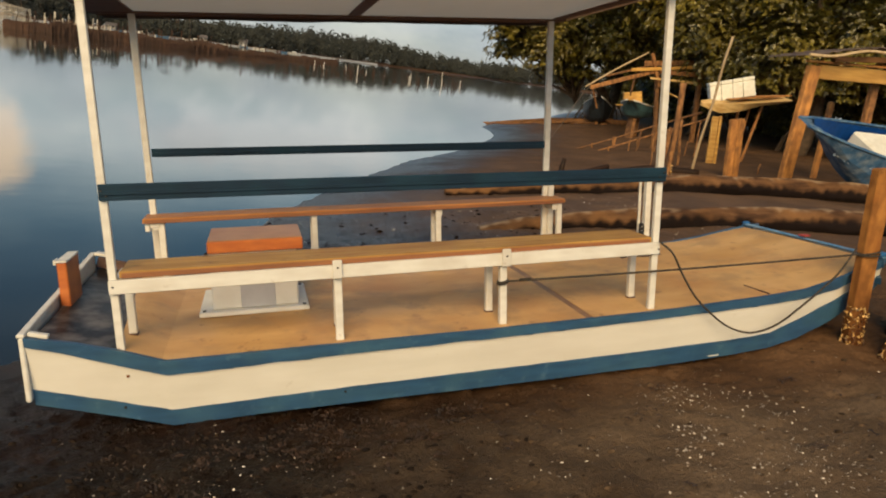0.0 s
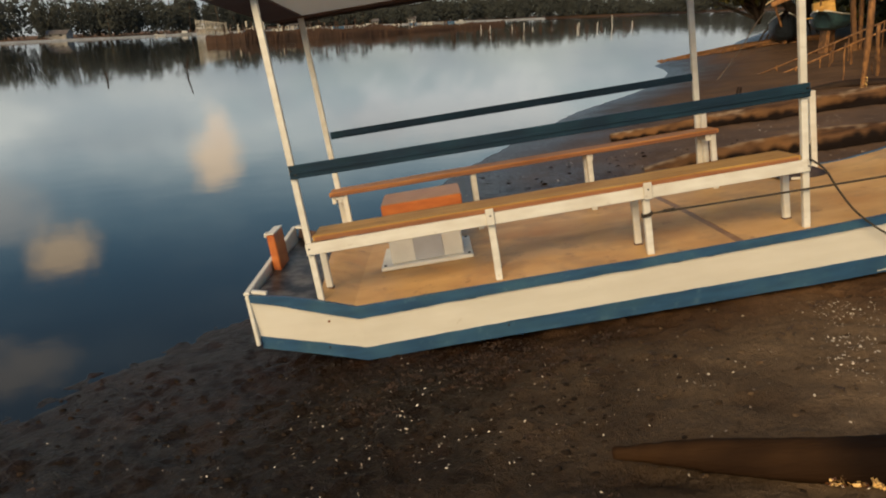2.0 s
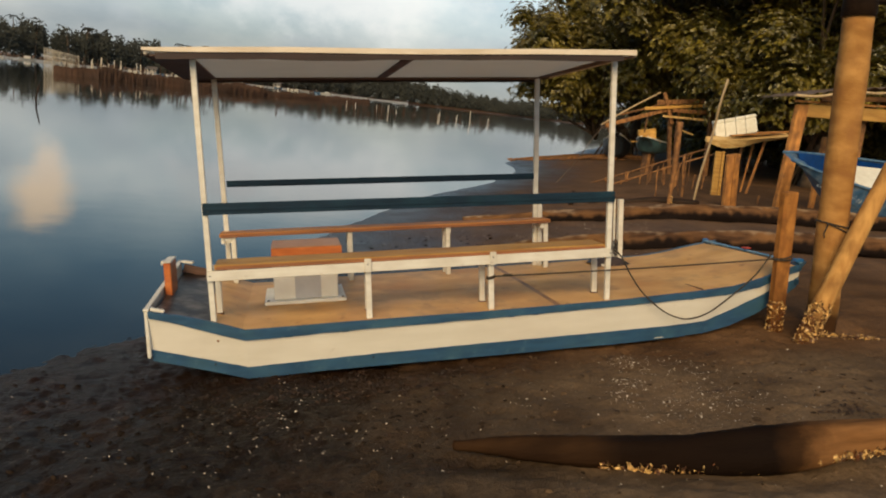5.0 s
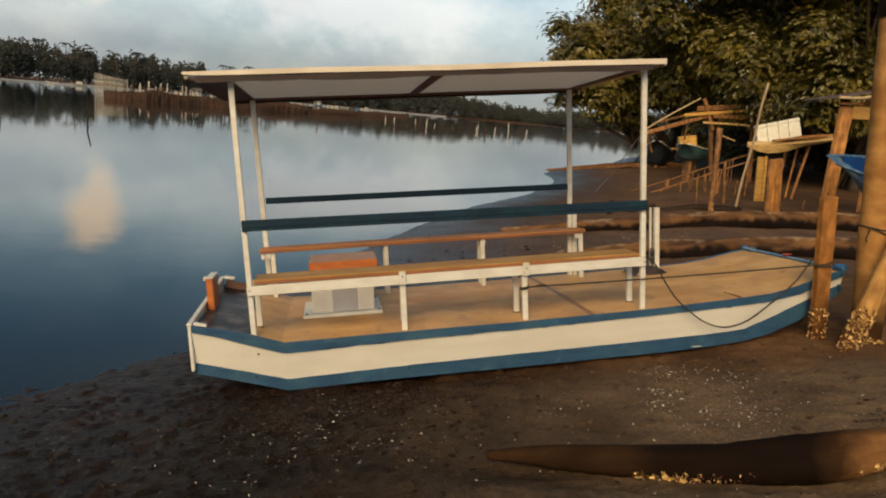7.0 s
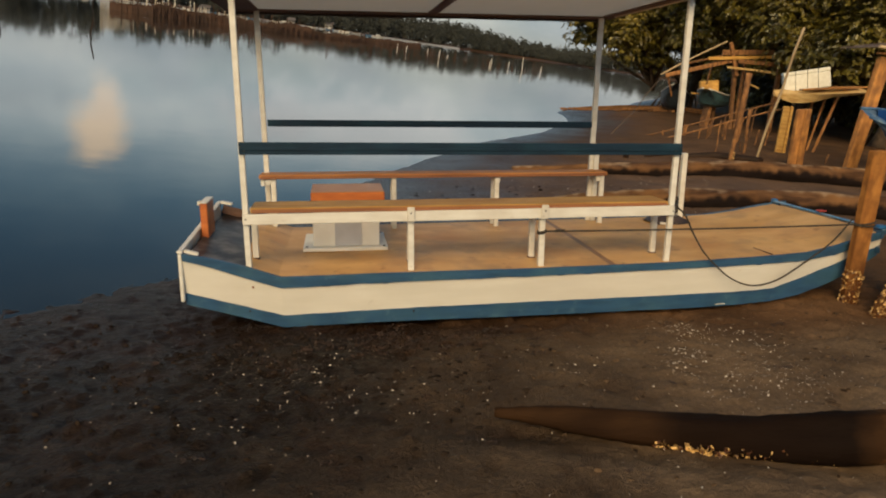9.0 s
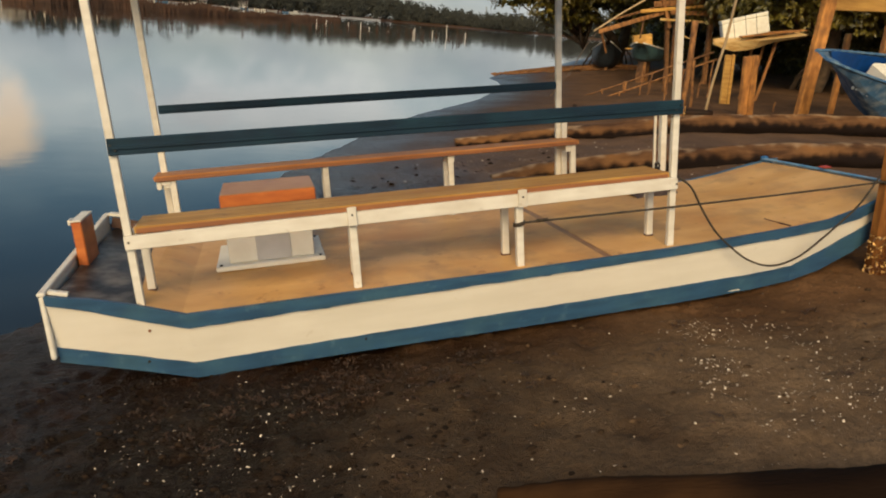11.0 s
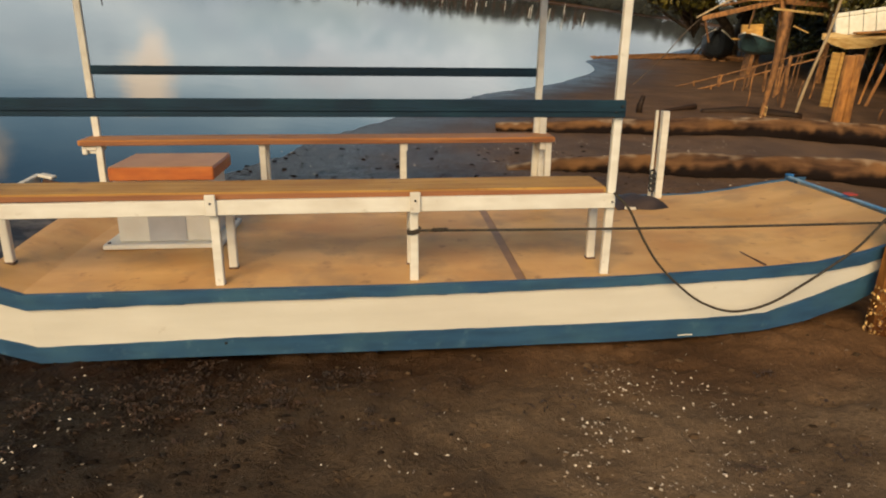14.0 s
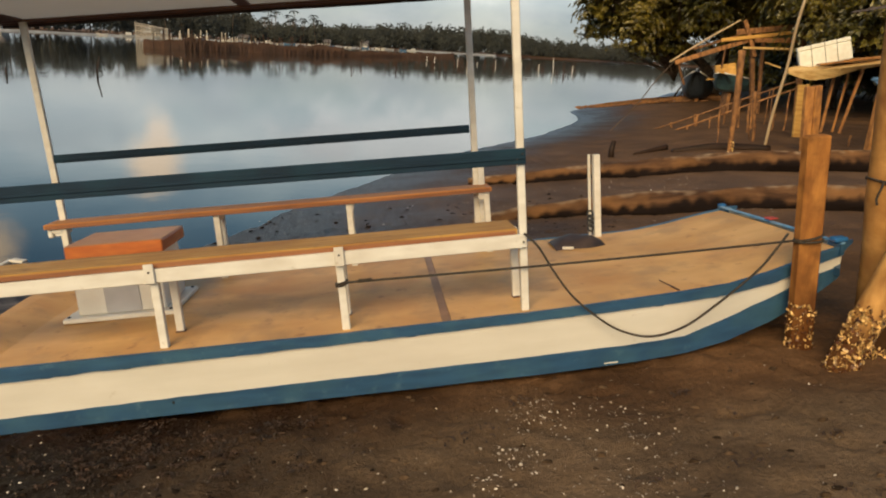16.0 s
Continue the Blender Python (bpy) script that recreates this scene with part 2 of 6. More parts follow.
LATH = mat("dark_lath", (0.034, 0.017, 0.014), (0.018, 0.010, 0.009), rough=0.7, scale=8, stretch=(0.5, 4, 4), bump=0.1)
BATTEN = mat("brown_batten", (0.11, 0.055, 0.036), (0.07, 0.035, 0.024), rough=0.6, scale=8, stretch=(0.5, 4, 4), bump=0.1)
# paler than the other white paint: sunlight on the box put into colour
BOXLIT = mat("sunlit_box_white", (0.80, 0.78, 0.71), (0.72, 0.69, 0.61), rough=0.5, scale=5, stain=(0.5, 0.45, 0.36), stain_amt=0.3, stain_scale=4, bump=0.1)
GREYPANEL = mat("grey_panel", (0.50, 0.50, 0.51), (0.44, 0.44, 0.45), rough=0.5, scale=8, bump=0.05)
TIMBER = mat("weathered_timber", (0.48, 0.210, 0.048), (0.24, 0.098, 0.025), rough=0.8, scale=4, stretch=(3, 3, 0.9), stain=(0.12, 0.055, 0.022), stain_amt=0.65, stain_scale=4.5, bump=0.5, fine=30, random_tint=0.25)
LOGWOOD = mat("driftwood_log", (0.140, 0.070, 0.031), (0.050, 0.024, 0.012), rough=0.85, scale=3, stretch=(0.7, 4, 4), stain=(0.25, 0.120, 0.042), stain_amt=0.55, stain_scale=2.2, bump=0.6, fine=22)
ORANGELOG = mat("orange_log", (0.24, 0.115, 0.042), (0.12, 0.055, 0.020), rough=0.8, scale=3, stretch=(0.7, 4, 4), stain=(0.06, 0.03, 0.015), stain_amt=0.5, stain_scale=3, bump=0.5, fine=26)
# lower side goes black; lit, dry top ridge put in as pale colour
for attribute, tint in (("pale_ridge", (0.30, 0.205, 0.125)), ("low_black", (0.008, 0.004, 0.0025))):
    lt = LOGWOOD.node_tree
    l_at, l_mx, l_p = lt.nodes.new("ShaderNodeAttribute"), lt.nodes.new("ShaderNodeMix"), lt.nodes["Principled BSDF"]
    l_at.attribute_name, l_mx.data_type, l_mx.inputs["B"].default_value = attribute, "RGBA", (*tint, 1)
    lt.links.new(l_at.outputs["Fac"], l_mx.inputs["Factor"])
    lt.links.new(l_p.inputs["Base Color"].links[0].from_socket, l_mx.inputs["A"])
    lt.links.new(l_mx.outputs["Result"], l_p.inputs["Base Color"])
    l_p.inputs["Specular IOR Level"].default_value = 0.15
LOGWET = mat("wet_dark_log", (0.034, 0.018, 0.010), (0.014, 0.008, 0.005), rough=0.62, scale=4, stretch=(0.6, 4, 4), bump=0.4, fine=22)
LOGWET.node_tree.nodes["Principled BSDF"].inputs["Specular IOR Level"].default_value = 0.2
HUTWOOD = mat("dark_hut_wood", (0.29, 0.132, 0.040), (0.10, 0.042, 0.014), rough=0.8, scale=4, stretch=(3, 3, 2), stain=(0.09, 0.045, 0.02), stain_amt=0.5, stain_scale=3, bump=0.5, fine=30, random_tint=0.35)
BRACEWOOD = mat("orange_brace_wood", (0.56, 0.31, 0.10), (0.38, 0.19, 0.058), rough=0.8, scale=4, stretch=(5, 5, 1.2), stain=(0.12, 0.055, 0.022), stain_amt=0.55, stain_scale=4, bump=0.4, fine=30)
PALEPLANK = mat("pale_plank", (0.64, 0.44, 0.18), (0.44, 0.26, 0.08), rough=0.7, scale=3, stretch=(0.6, 5, 5), bump=0.3, fine=40)
YELLOWWOOD = mat("sawn_yellow_wood", (0.58, 0.33, 0.075), (0.40, 0.20, 0.04), rough=0.7, scale=3, stretch=(0.6, 5, 5), bump=0.3, fine=40, random_tint=0.2)
BAMBOO = mat("bamboo", (0.46, 0.34, 0.19), (0.33, 0.23, 0.12), rough=0.55, scale=4, stretch=(4, 4, 0.6), bump=0.2, random_tint=0.25)
CORRAL = mat("bleached_bamboo", (0.52, 0.47, 0.38), (0.36, 0.31, 0.24), rough=0.7, scale=3, bump=0, random_tint=0.25)
FOAM = mat("white_foam_box", (0.76, 0.74, 0.64), (0.68, 0.65, 0.54), rough=0.7, scale=12, bump=0.1, stain=(0.5, 0.45, 0.34), stain_amt=0.3, stain_scale=4)
BLACK = mat("black_rubber", (0.012, 0.012, 0.013), (0.02, 0.02, 0.02), rough=0.45, scale=10, bump=0.2)
TARP = mat("dark_tarpaulin", (0.050, 0.032, 0.026), (0.022, 0.015, 0.013), rough=0.6, scale=10, bump=0.3)
ROPE = mat("dark_rope", (0.050, 0.038, 0.026), (0.022, 0.017, 0.012), rough=0.85, scale=60, bump=0.5, fine=200)
SHELL = mat("pale_shell", (0.66, 0.59, 0.49), (0.30, 0.23, 0.17), rough=0.4, scale=40, bump=0.2, island=0.5)
OYSTER = mat("oyster_crust", (0.66, 0.42, 0.15), (0.075, 0.028, 0.010), rough=0.28, spread=(0.46, 0.60), scale=34, bump=0.4, island=0.6)
LEAF = mat("mangrove_leaf", (0.130, 0.104, 0.013), (0.027, 0.027, 0.005), rough=0.34, scale=0.7, bump=0, island=0.7, stain=(0.25, 0.185, 0.022), stain_amt=0.5, stain_scale=0.5)
BARK = mat("mangrove_bark", (0.13, 0.085, 0.05), (0.06, 0.04, 0.024), rough=0.9, scale=6, bump=0.5, fine=20)
# grey haze of distance is mixed into this leaf colour
HAZYLEAF = mat("hazed_foliage", (0.034, 0.038, 0.032), (0.022, 0.025, 0.021), rough=0.9, scale=0.12, bump=0, island=0.3)
REED = mat("rust_reed", (0.068, 0.034, 0.020), (0.034, 0.018, 0.012), rough=0.9, scale=0.4, bump=0, island=0.16)
TIN = mat("rusty_tin", (0.20, 0.145, 0.105), (0.10, 0.060, 0.040), rough=0.5, metal=0.3, scale=5, bump=0.2)
OLDBOATBLUE = mat("faded_blue_boat", (0.050, 0.135, 0.26), (0.028, 0.085, 0.17), rough=0.6, scale=9, stain=(0.26, 0.31, 0.34), stain_amt=0.7, stain_scale=7, bump=0.15)
OLDBOATGREEN = mat("faded_green_boat", (0.055, 0.12, 0.13), (0.035, 0.075, 0.085), rough=0.5, scale=5, bump=0.15)
DARKBOAT = mat("tarred_boat", (0.022, 0.030, 0.038), (0.012, 0.016, 0.020), rough=0.5, scale=5, bump=0.15)
PALEHOUSE = mat("pale_house_wall", (0.30, 0.29, 0.275), (0.15, 0.14, 0.13), rough=0.8, scale=0.6, bump=0)
FARSAND = mat("far_sand", (0.34, 0.34, 0.33), (0.24, 0.24, 0.235), rough=0.9, scale=0.3, bump=0)
HOUSEROOF = mat("house_roof", (0.16, 0.14, 0.13), (0.09, 0.08, 0.075), rough=0.7, scale=0.6, bump=0)


def darkened(m, axis, stops, wobble, wet=(0.009, 0.0045, 0.0025)):
    """Ragged black along a timber's own axis: tide-wet feet, a log's middle, painted trunk shade."""
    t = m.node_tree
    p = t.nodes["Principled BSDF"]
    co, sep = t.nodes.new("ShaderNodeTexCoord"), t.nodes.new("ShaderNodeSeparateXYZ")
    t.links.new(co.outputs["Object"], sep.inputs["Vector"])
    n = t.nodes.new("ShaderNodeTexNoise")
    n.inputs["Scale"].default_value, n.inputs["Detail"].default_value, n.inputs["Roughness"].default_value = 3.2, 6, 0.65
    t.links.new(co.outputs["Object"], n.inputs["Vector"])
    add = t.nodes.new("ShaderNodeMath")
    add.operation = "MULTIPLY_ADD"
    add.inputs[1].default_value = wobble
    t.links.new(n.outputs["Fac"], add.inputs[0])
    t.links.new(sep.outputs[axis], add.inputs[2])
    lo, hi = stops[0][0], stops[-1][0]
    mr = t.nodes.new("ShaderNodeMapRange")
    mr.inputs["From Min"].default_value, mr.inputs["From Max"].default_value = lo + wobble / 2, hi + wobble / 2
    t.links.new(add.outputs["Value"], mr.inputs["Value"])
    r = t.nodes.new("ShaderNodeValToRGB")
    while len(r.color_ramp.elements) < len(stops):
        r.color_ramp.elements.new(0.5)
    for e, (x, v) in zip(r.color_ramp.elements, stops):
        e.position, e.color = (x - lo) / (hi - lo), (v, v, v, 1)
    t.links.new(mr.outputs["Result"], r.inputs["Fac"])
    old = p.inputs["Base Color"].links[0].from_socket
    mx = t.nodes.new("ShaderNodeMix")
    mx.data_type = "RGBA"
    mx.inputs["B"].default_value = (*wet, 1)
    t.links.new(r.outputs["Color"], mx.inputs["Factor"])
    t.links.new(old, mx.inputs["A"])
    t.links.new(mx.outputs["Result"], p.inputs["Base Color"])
    p.inputs["Specular IOR Level"].default_value = 0.06
    return m


POSTWOOD = mat("mooring_post_wood", (0.43, 0.190, 0.050), (0.25, 0.100, 0.028), rough=0.8, scale=4, stretch=(4, 4, 1.0), stain=(0.12, 0.052, 0.02), stain_amt=0.7, stain_scale=8, bump=0.5, fine=30)
TRUNKWOOD = mat("golden_trunk", (0.48, 0.255, 0.082), (0.29, 0.138, 0.040), rough=0.8, scale=3, stretch=(1.4, 1.4, 2.5), stain=(0.24, 0.11, 0.042), stain_amt=0.6, stain_scale=7, bump=0.4, fine=26)
# wet trunk foot, with the shade behind the brace painted in too
darkened(TRUNKWOOD, "Z", [(0.90, 0.94), (1.08, 0.0)], 0.2, (0.024, 0.010, 0.005))
darkened(POSTWOOD, "Z", [(0.82, 0.9), (1.02, 0.45), (1.30, 0.0)], 0.35, (0.055, 0.020, 0.008))
darkened(BRACEWOOD, "Z", [(0.86, 0.9), (1.08, 0.0)], 0.3, (0.055, 0.020, 0.008))
darkened(ORANGELOG, "X", [(0.25, 0.87), (0.66, 0.89), (0.92, 0.98), (1.62, 1.0), (1.78, 0.85), (1.92, 0.05)], 0.35, (0.007, 0.0036, 0.0022))


def mud_material():
    """Tidal mud: black and wet by the water, browner and drier up the beach, patched, lumpy and pitted."""
    m = mat("wet_mud", (0.214, 0.144, 0.085), (0.128, 0.086, 0.052), rough=0.55, scale=1.6, stain=(0.085, 0.056, 0.034), stain_amt=0.45, stain_scale=0.9, bump=0)
    t = m.node_tree
    p = t.nodes["Principled BSDF"]
    co = t.nodes.new("ShaderNodeTexCoord")
    sep = t.nodes.new("ShaderNodeSeparateXYZ")
    t.links.new(co.outputs["Object"], sep.inputs["Vector"])
    wob = t.nodes.new("ShaderNodeTexNoise")
    wob.inputs["Scale"].default_value, wob.inputs["Detail"].default_value = 1.1, 5
    t.links.new(co.outputs["Object"], wob.inputs["Vector"])
    add = t.nodes.new("ShaderNodeMath")
    add.operation = "MULTIPLY_ADD"
    add.inputs[1].default_value = 0.45
    t.links.new(wob.outputs["Fac"], add.inputs[0])
    t.links.new(sep.outputs["Z"], add.inputs[2])
    wet = t.nodes.new("ShaderNodeMapRange")
    wet.inputs["From Min"].default_value, wet.inputs["From Max"].default_value = 0.55, 0.90
    flare_lift = t.nodes.new("ShaderNodeMapRange")      # flare glow put into the colour: mud beyond the boat made lighter
    flare_lift.inputs["From Min"].default_value, flare_lift.inputs["From Max"].default_value = 1.0, 6.0
    flare_lift.inputs["To Min"].default_value, flare_lift.inputs["To Max"].default_value = 0.0, 0.28
    t.links.new(sep.outputs["Y"], flare_lift.inputs["Value"])
    both = t.nodes.new("ShaderNodeMath")
    t.links.new(add.outputs["Value"], both.inputs[0])
    t.links.new(flare_lift.outputs["Result"], both.inputs[1])
    t.links.new(both.outputs["Value"], wet.inputs["Value"])
    old = p.inputs["Base Color"].links[0].from_socket
    mx = t.nodes.new("ShaderNodeMix")
    mx.data_type = "RGBA"
    mx.inputs["A"].default_value = (0.016, 0.0100, 0.0061, 1)
    t.links.new(wet.outputs["Result"], mx.inputs["Factor"])
    t.links.new(old, mx.inputs["B"])
    grit = t.nodes.new("ShaderNodeTexNoise")
    grit.inputs["Scale"].default_value, grit.inputs["Detail"].default_value, grit.inputs["Roughness"].default_value = 34, 8, 0.7
    t.links.new(co.outputs["Object"], grit.inputs["Vector"])
    gr = t.nodes.new("ShaderNodeMapRange")
    gr.inputs["From Min"].default_value, gr.inputs["From Max"].default_value = 0.34, 0.66
    gr.inputs["To Min"].default_value, gr.inputs["To Max"].default_value = 0.74, 1.26
    t.links.new(grit.outputs["Fac"], gr.inputs["Value"])
    bow_shade = t.nodes.new("ShaderNodeMapRange")       # shade beside the bow painted in: mud darker towards the right
    bow_shade.interpolation_type = "SMOOTHSTEP"
    bow_shade.inputs["From Min"].default_value, bow_shade.inputs["From Max"].default_value = 2.9, 4.3
    bow_shade.inputs["To Min"].default_value, bow_shade.inputs["To Max"].default_value = 1.0, 0.68
    shade_edge = t.nodes.new("ShaderNodeMath")
    shade_edge.operation = "MULTIPLY_ADD"
    shade_edge.inputs[1].default_value = 1.6
    t.links.new(wob.outputs["Fac"], shade_edge.inputs[0])
    back = t.nodes.new("ShaderNodeMath")
    back.inputs[1].default_value = -0.8
    t.links.new(sep.outputs["X"], back.inputs[0])
    t.links.new(back.outputs["Value"], shade_edge.inputs[2])
    t.links.new(shade_edge.outputs["Value"], bow_shade.inputs["Value"])
    tone = t.nodes.new("ShaderNodeMath")
    tone.operation = "MULTIPLY"
    t.links.new(gr.outputs["Result"], tone.inputs[0])
    t.links.new(bow_shade.outputs["Result"], tone.inputs[1])
    hs = t.nodes.new("ShaderNodeHueSaturation")
    t.links.new(tone.outputs["Value"], hs.inputs["Value"])
    t.links.new(mx.outputs["Result"], hs.inputs["Color"])
    tide = t.nodes.new("ShaderNodeMapping")        # weed and runnels lie along the tide line
    tide.inputs["Rotation"].default_value, tide.inputs["Scale"].default_value = (0, 0, -1.02), (1.0, 1.1, 1)
    t.links.new(co.outputs["Object"], tide.inputs["Vector"])
    weed = t.nodes.new("ShaderNodeTexNoise")
    weed.inputs["Scale"].default_value, weed.inputs["Detail"].default_value, weed.inputs["Roughness"].default_value = 2.6, 7, 0.62
    t.links.new(tide.outputs["Vector"], weed.inputs["Vector"])
    wr = t.nodes.new("ShaderNodeMapRange")
    wr.inputs["From Min"].default_value, wr.inputs["From Max"].default_value = 0.50, 0.63
    wr.inputs["To Min"].default_value, wr.inputs["To Max"].default_value = 0.0, 0.5
    t.links.new(weed.outputs["Fac"], wr.inputs["Value"])
    wm = t.nodes.new("ShaderNodeMix")
    wm.data_type = "RGBA"
    wm.inputs["B"].default_value = (0.034, 0.018, 0.009, 1)
    thin = t.nodes.new("ShaderNodeMapRange")       # less of it higher up the beach
    thin.inputs["From Min"].default_value, thin.inputs["From Max"].default_value = 1.2, 3.2
    thin.inputs["To Min"].default_value, thin.inputs["To Max"].default_value = 1.15, 0.4
    t.links.new(sep.outputs["X"], thin.inputs["Value"])
    less = t.nodes.new("ShaderNodeMath")
    less.operation = "MULTIPLY"
    t.links.new(wr.outputs["Result"], less.inputs[0])
    t.links.new(thin.outputs["Result"], less.inputs[1])
    t.links.new(less.outputs["Value"], wm.inputs["Factor"])
    t.links.new(hs.outputs["Color"], wm.inputs["A"])
    silt = t.nodes.new("ShaderNodeMapRange")       # rust-brown silt and weed washed up along the hull
    silt.interpolation_type = "SMOOTHSTEP"
    silt.inputs["From Min"].default_value, silt.inputs["From Max"].default_value = -0.85, -0.15
    edge = t.nodes.new("ShaderNodeMath")
    edge.operation = "MULTIPLY_ADD"
    edge.inputs[1].default_value = -0.9
    t.links.new(wob.outputs["Fac"], edge.inputs[0])
    half = t.nodes.new("ShaderNodeMath")
    half.inputs[1].default_value = 0.45
    t.links.new(sep.outputs["Y"], half.inputs[0])
    t.links.new(half.outputs["Value"], edge.inputs[2])
    t.links.new(edge.outputs["Value"], silt.inputs["Value"])
    both_silt = t.nodes.new("ShaderNodeMath")
    both_silt.operation = "MULTIPLY"
    t.links.new(silt.outputs["Result"], both_silt.inputs[0])
    both_silt.inputs[1].default_value = 0.8
    sm = t.nodes.new("ShaderNodeMix")
    sm.data_type, sm.blend_type = "RGBA", "MULTIPLY"
    sm.inputs["B"].default_value = (1.00, 0.76, 0.58, 1)
    t.links.new(both_silt.outputs["Value"], sm.inputs["Factor"])
    t.links.new(wm.outputs["Result"], sm.inputs["A"])
    t.links.new(sm.outputs["Result"], p.inputs["Base Color"])
    rg = t.nodes.new("ShaderNodeMapRange")
    rg.inputs["To Min"].default_value, rg.inputs["To Max"].default_value = 0.33, 0.8
    wetsheen = t.nodes.new("ShaderNodeMapRange")   # a film of water stays on the lowest mud
    wetsheen.inputs["From Min"].default_value, wetsheen.inputs["From Max"].default_value = 0.10, 0.48
    wetsheen.inputs["To Min"].default_value, wetsheen.inputs["To Max"].default_value = 0.16, 0.07
    t.links.new(sep.outputs["Z"], wetsheen.inputs["Value"])
    film = t.nodes.new("ShaderNodeMapRange")       # and on the flat beyond the boat
    film.inputs["From Min"].default_value, film.inputs["From Max"].default_value = 1.6, 3.8
    film.inputs["To Min"].default_value, film.inputs["To Max"].default_value = 0.0, 0.34
    t.links.new(sep.outputs["Y"], film.inputs["Value"])
    drained = t.nodes.new("ShaderNodeMapRange")    # but not past the far log
    drained.inputs["From Min"].default_value, drained.inputs["From Max"].default_value = 6.0, 8.5
    drained.inputs["To Min"].default_value, drained.inputs["To Max"].default_value = 1.0, 0.3
    t.links.new(sep.outputs["Y"], drained.inputs["Value"])
    wetfilm = t.nodes.new("ShaderNodeMath")
    wetfilm.operation = "MULTIPLY"
    t.links.new(film.outputs["Result"], wetfilm.inputs[0])
    t.links.new(drained.outputs["Result"], wetfilm.inputs[1])
    gloss = t.nodes.new("ShaderNodeMath")
    t.links.new(wetsheen.outputs["Result"], gloss.inputs[0])
    t.links.new(wetfilm.outputs["Value"], gloss.inputs[1])
    t.links.new(gloss.outputs["Value"], p.inputs["Specular IOR Level"])
    t.links.new(wet.outputs["Result"], rg.inputs["Value"])
    t.links.new(rg.outputs["Result"], p.inputs["Roughness"])
    lump = t.nodes.new("ShaderNodeTexNoise")
    lump.inputs["Scale"].default_value, lump.inputs["Detail"].default_value, lump.inputs["Roughness"].default_value = 14, 9, 0.72
    t.links.new(co.outputs["Object"], lump.inputs["Vector"])
    bp = t.nodes.new("ShaderNodeBump")
    bp.inputs["Distance"].default_value = 0.042
    worn = t.nodes.new("ShaderNodeMapRange")       # trodden smoother up the beach
    worn.inputs["From Min"].default_value, worn.inputs["From Max"].default_value = 0.6, 2.6
    worn.inputs["To Min"].default_value, worn.inputs["To Max"].default_value = 1.0, 0.5
    t.links.new(sep.outputs["X"], worn.inputs["Value"])
    t.links.new(worn.outputs["Result"], bp.inputs["Strength"])
    fine = t.nodes.new("ShaderNodeTexNoise")       # crumbs and runnels drawn out along the tide line
    fine.inputs["Scale"].default_value, fine.inputs["Detail"].default_value, fine.inputs["Roughness"].default_value = 27, 6, 0.65
    t.links.new(tide.outputs["Vector"], fine.inputs["Vector"])
    heap = t.nodes.new("ShaderNodeMath")
    heap.operation = "MULTIPLY_ADD"
    heap.inputs[1].default_value = 0.32
    t.links.new(fine.outputs["Fac"], heap.inputs[0])
    t.links.new(lump.outputs["Fac"], heap.inputs[2])
    crumb = t.nodes.new("ShaderNodeTexNoise")      # loose crumbs and worm casts
    crumb.inputs["Scale"].default_value, crumb.inputs["Detail"].default_value = 46, 3
    t.links.new(co.outputs["Object"], crumb.inputs["Vector"])
    cr = t.nodes.new("ShaderNodeMapRange")
    cr.inputs["From Min"].default_value, cr.inputs["From Max"].default_value = 0.54, 0.68
    t.links.new(crumb.outputs["Fac"], cr.inputs["Value"])
    pile = t.nodes.new("ShaderNodeMath")
    pile.operation = "MULTIPLY_ADD"
    pile.inputs[1].default_value = 0.18
    t.links.new(cr.outputs["Result"], pile.inputs[0])
    t.links.new(heap.outputs["Value"], pile.inputs[2])
    t.links.new(pile.outputs["Value"], bp.inputs["Height"])
    t.links.new(bp.outputs["Normal"], p.inputs["Normal"])
    return m


MUD = mud_material()
WATER = bpy.data.materials.new("calm_water")
WATER.use_nodes = True
wp = WATER.node_tree.nodes["Principled BSDF"]
wp.inputs["Base Color"].default_value = (0.013, 0.012, 0.009, 1)
wp.inputs["Roughness"].default_value = 0.040
wp.inputs["IOR"].default_value = 1.333
wn = WATER.node_tree.nodes.new("ShaderNodeTexNoise")
wn.inputs["Scale"].default_value, wn.inputs["Detail"].default_value = 1.3, 5
wb = WATER.node_tree.nodes.new("ShaderNodeBump")
wb.inputs["Strength"].default_value, wb.inputs["Distance"].default_value = 0.085, 0.02
wc = WATER.node_tree.nodes.new("ShaderNodeTexCoord")
WATER.node_tree.links.new(wc.outputs["Object"], wn.inputs["Vector"])
WATER.node_tree.links.new(wn.outputs["Fac"], wb.inputs["Height"])
WATER.node_tree.links.new(wb.outputs["Normal"], wp.inputs["Normal"])


# ---- builders ----
def mesh_of(name, bm, material):
    me = bpy.data.meshes.new(name)
    bmesh.ops.recalc_face_normals(bm, faces=bm.faces)
    bm.to_mesh(me)
    bm.free()
    for m in material if isinstance(material, (list, tuple)) else [material]:
        me.materials.append(m)
    return me


def part(name, bm, material, parent=None, label="", smooth=False):
    me = mesh_of(name, bm, material)
    if smooth:
        me.shade_smooth()
    ob = new(name, me)
    ob.parent = parent
    if label:
        tagged(ob, label)
    return ob


def thing(name, label, category, m=None, group="", kind=""):
    ob = new(name)
    ob.empty_display_size = 0.1
    if m is not None:
        ob.matrix_world = m
    return tagged(ob, label, category, group, kind)


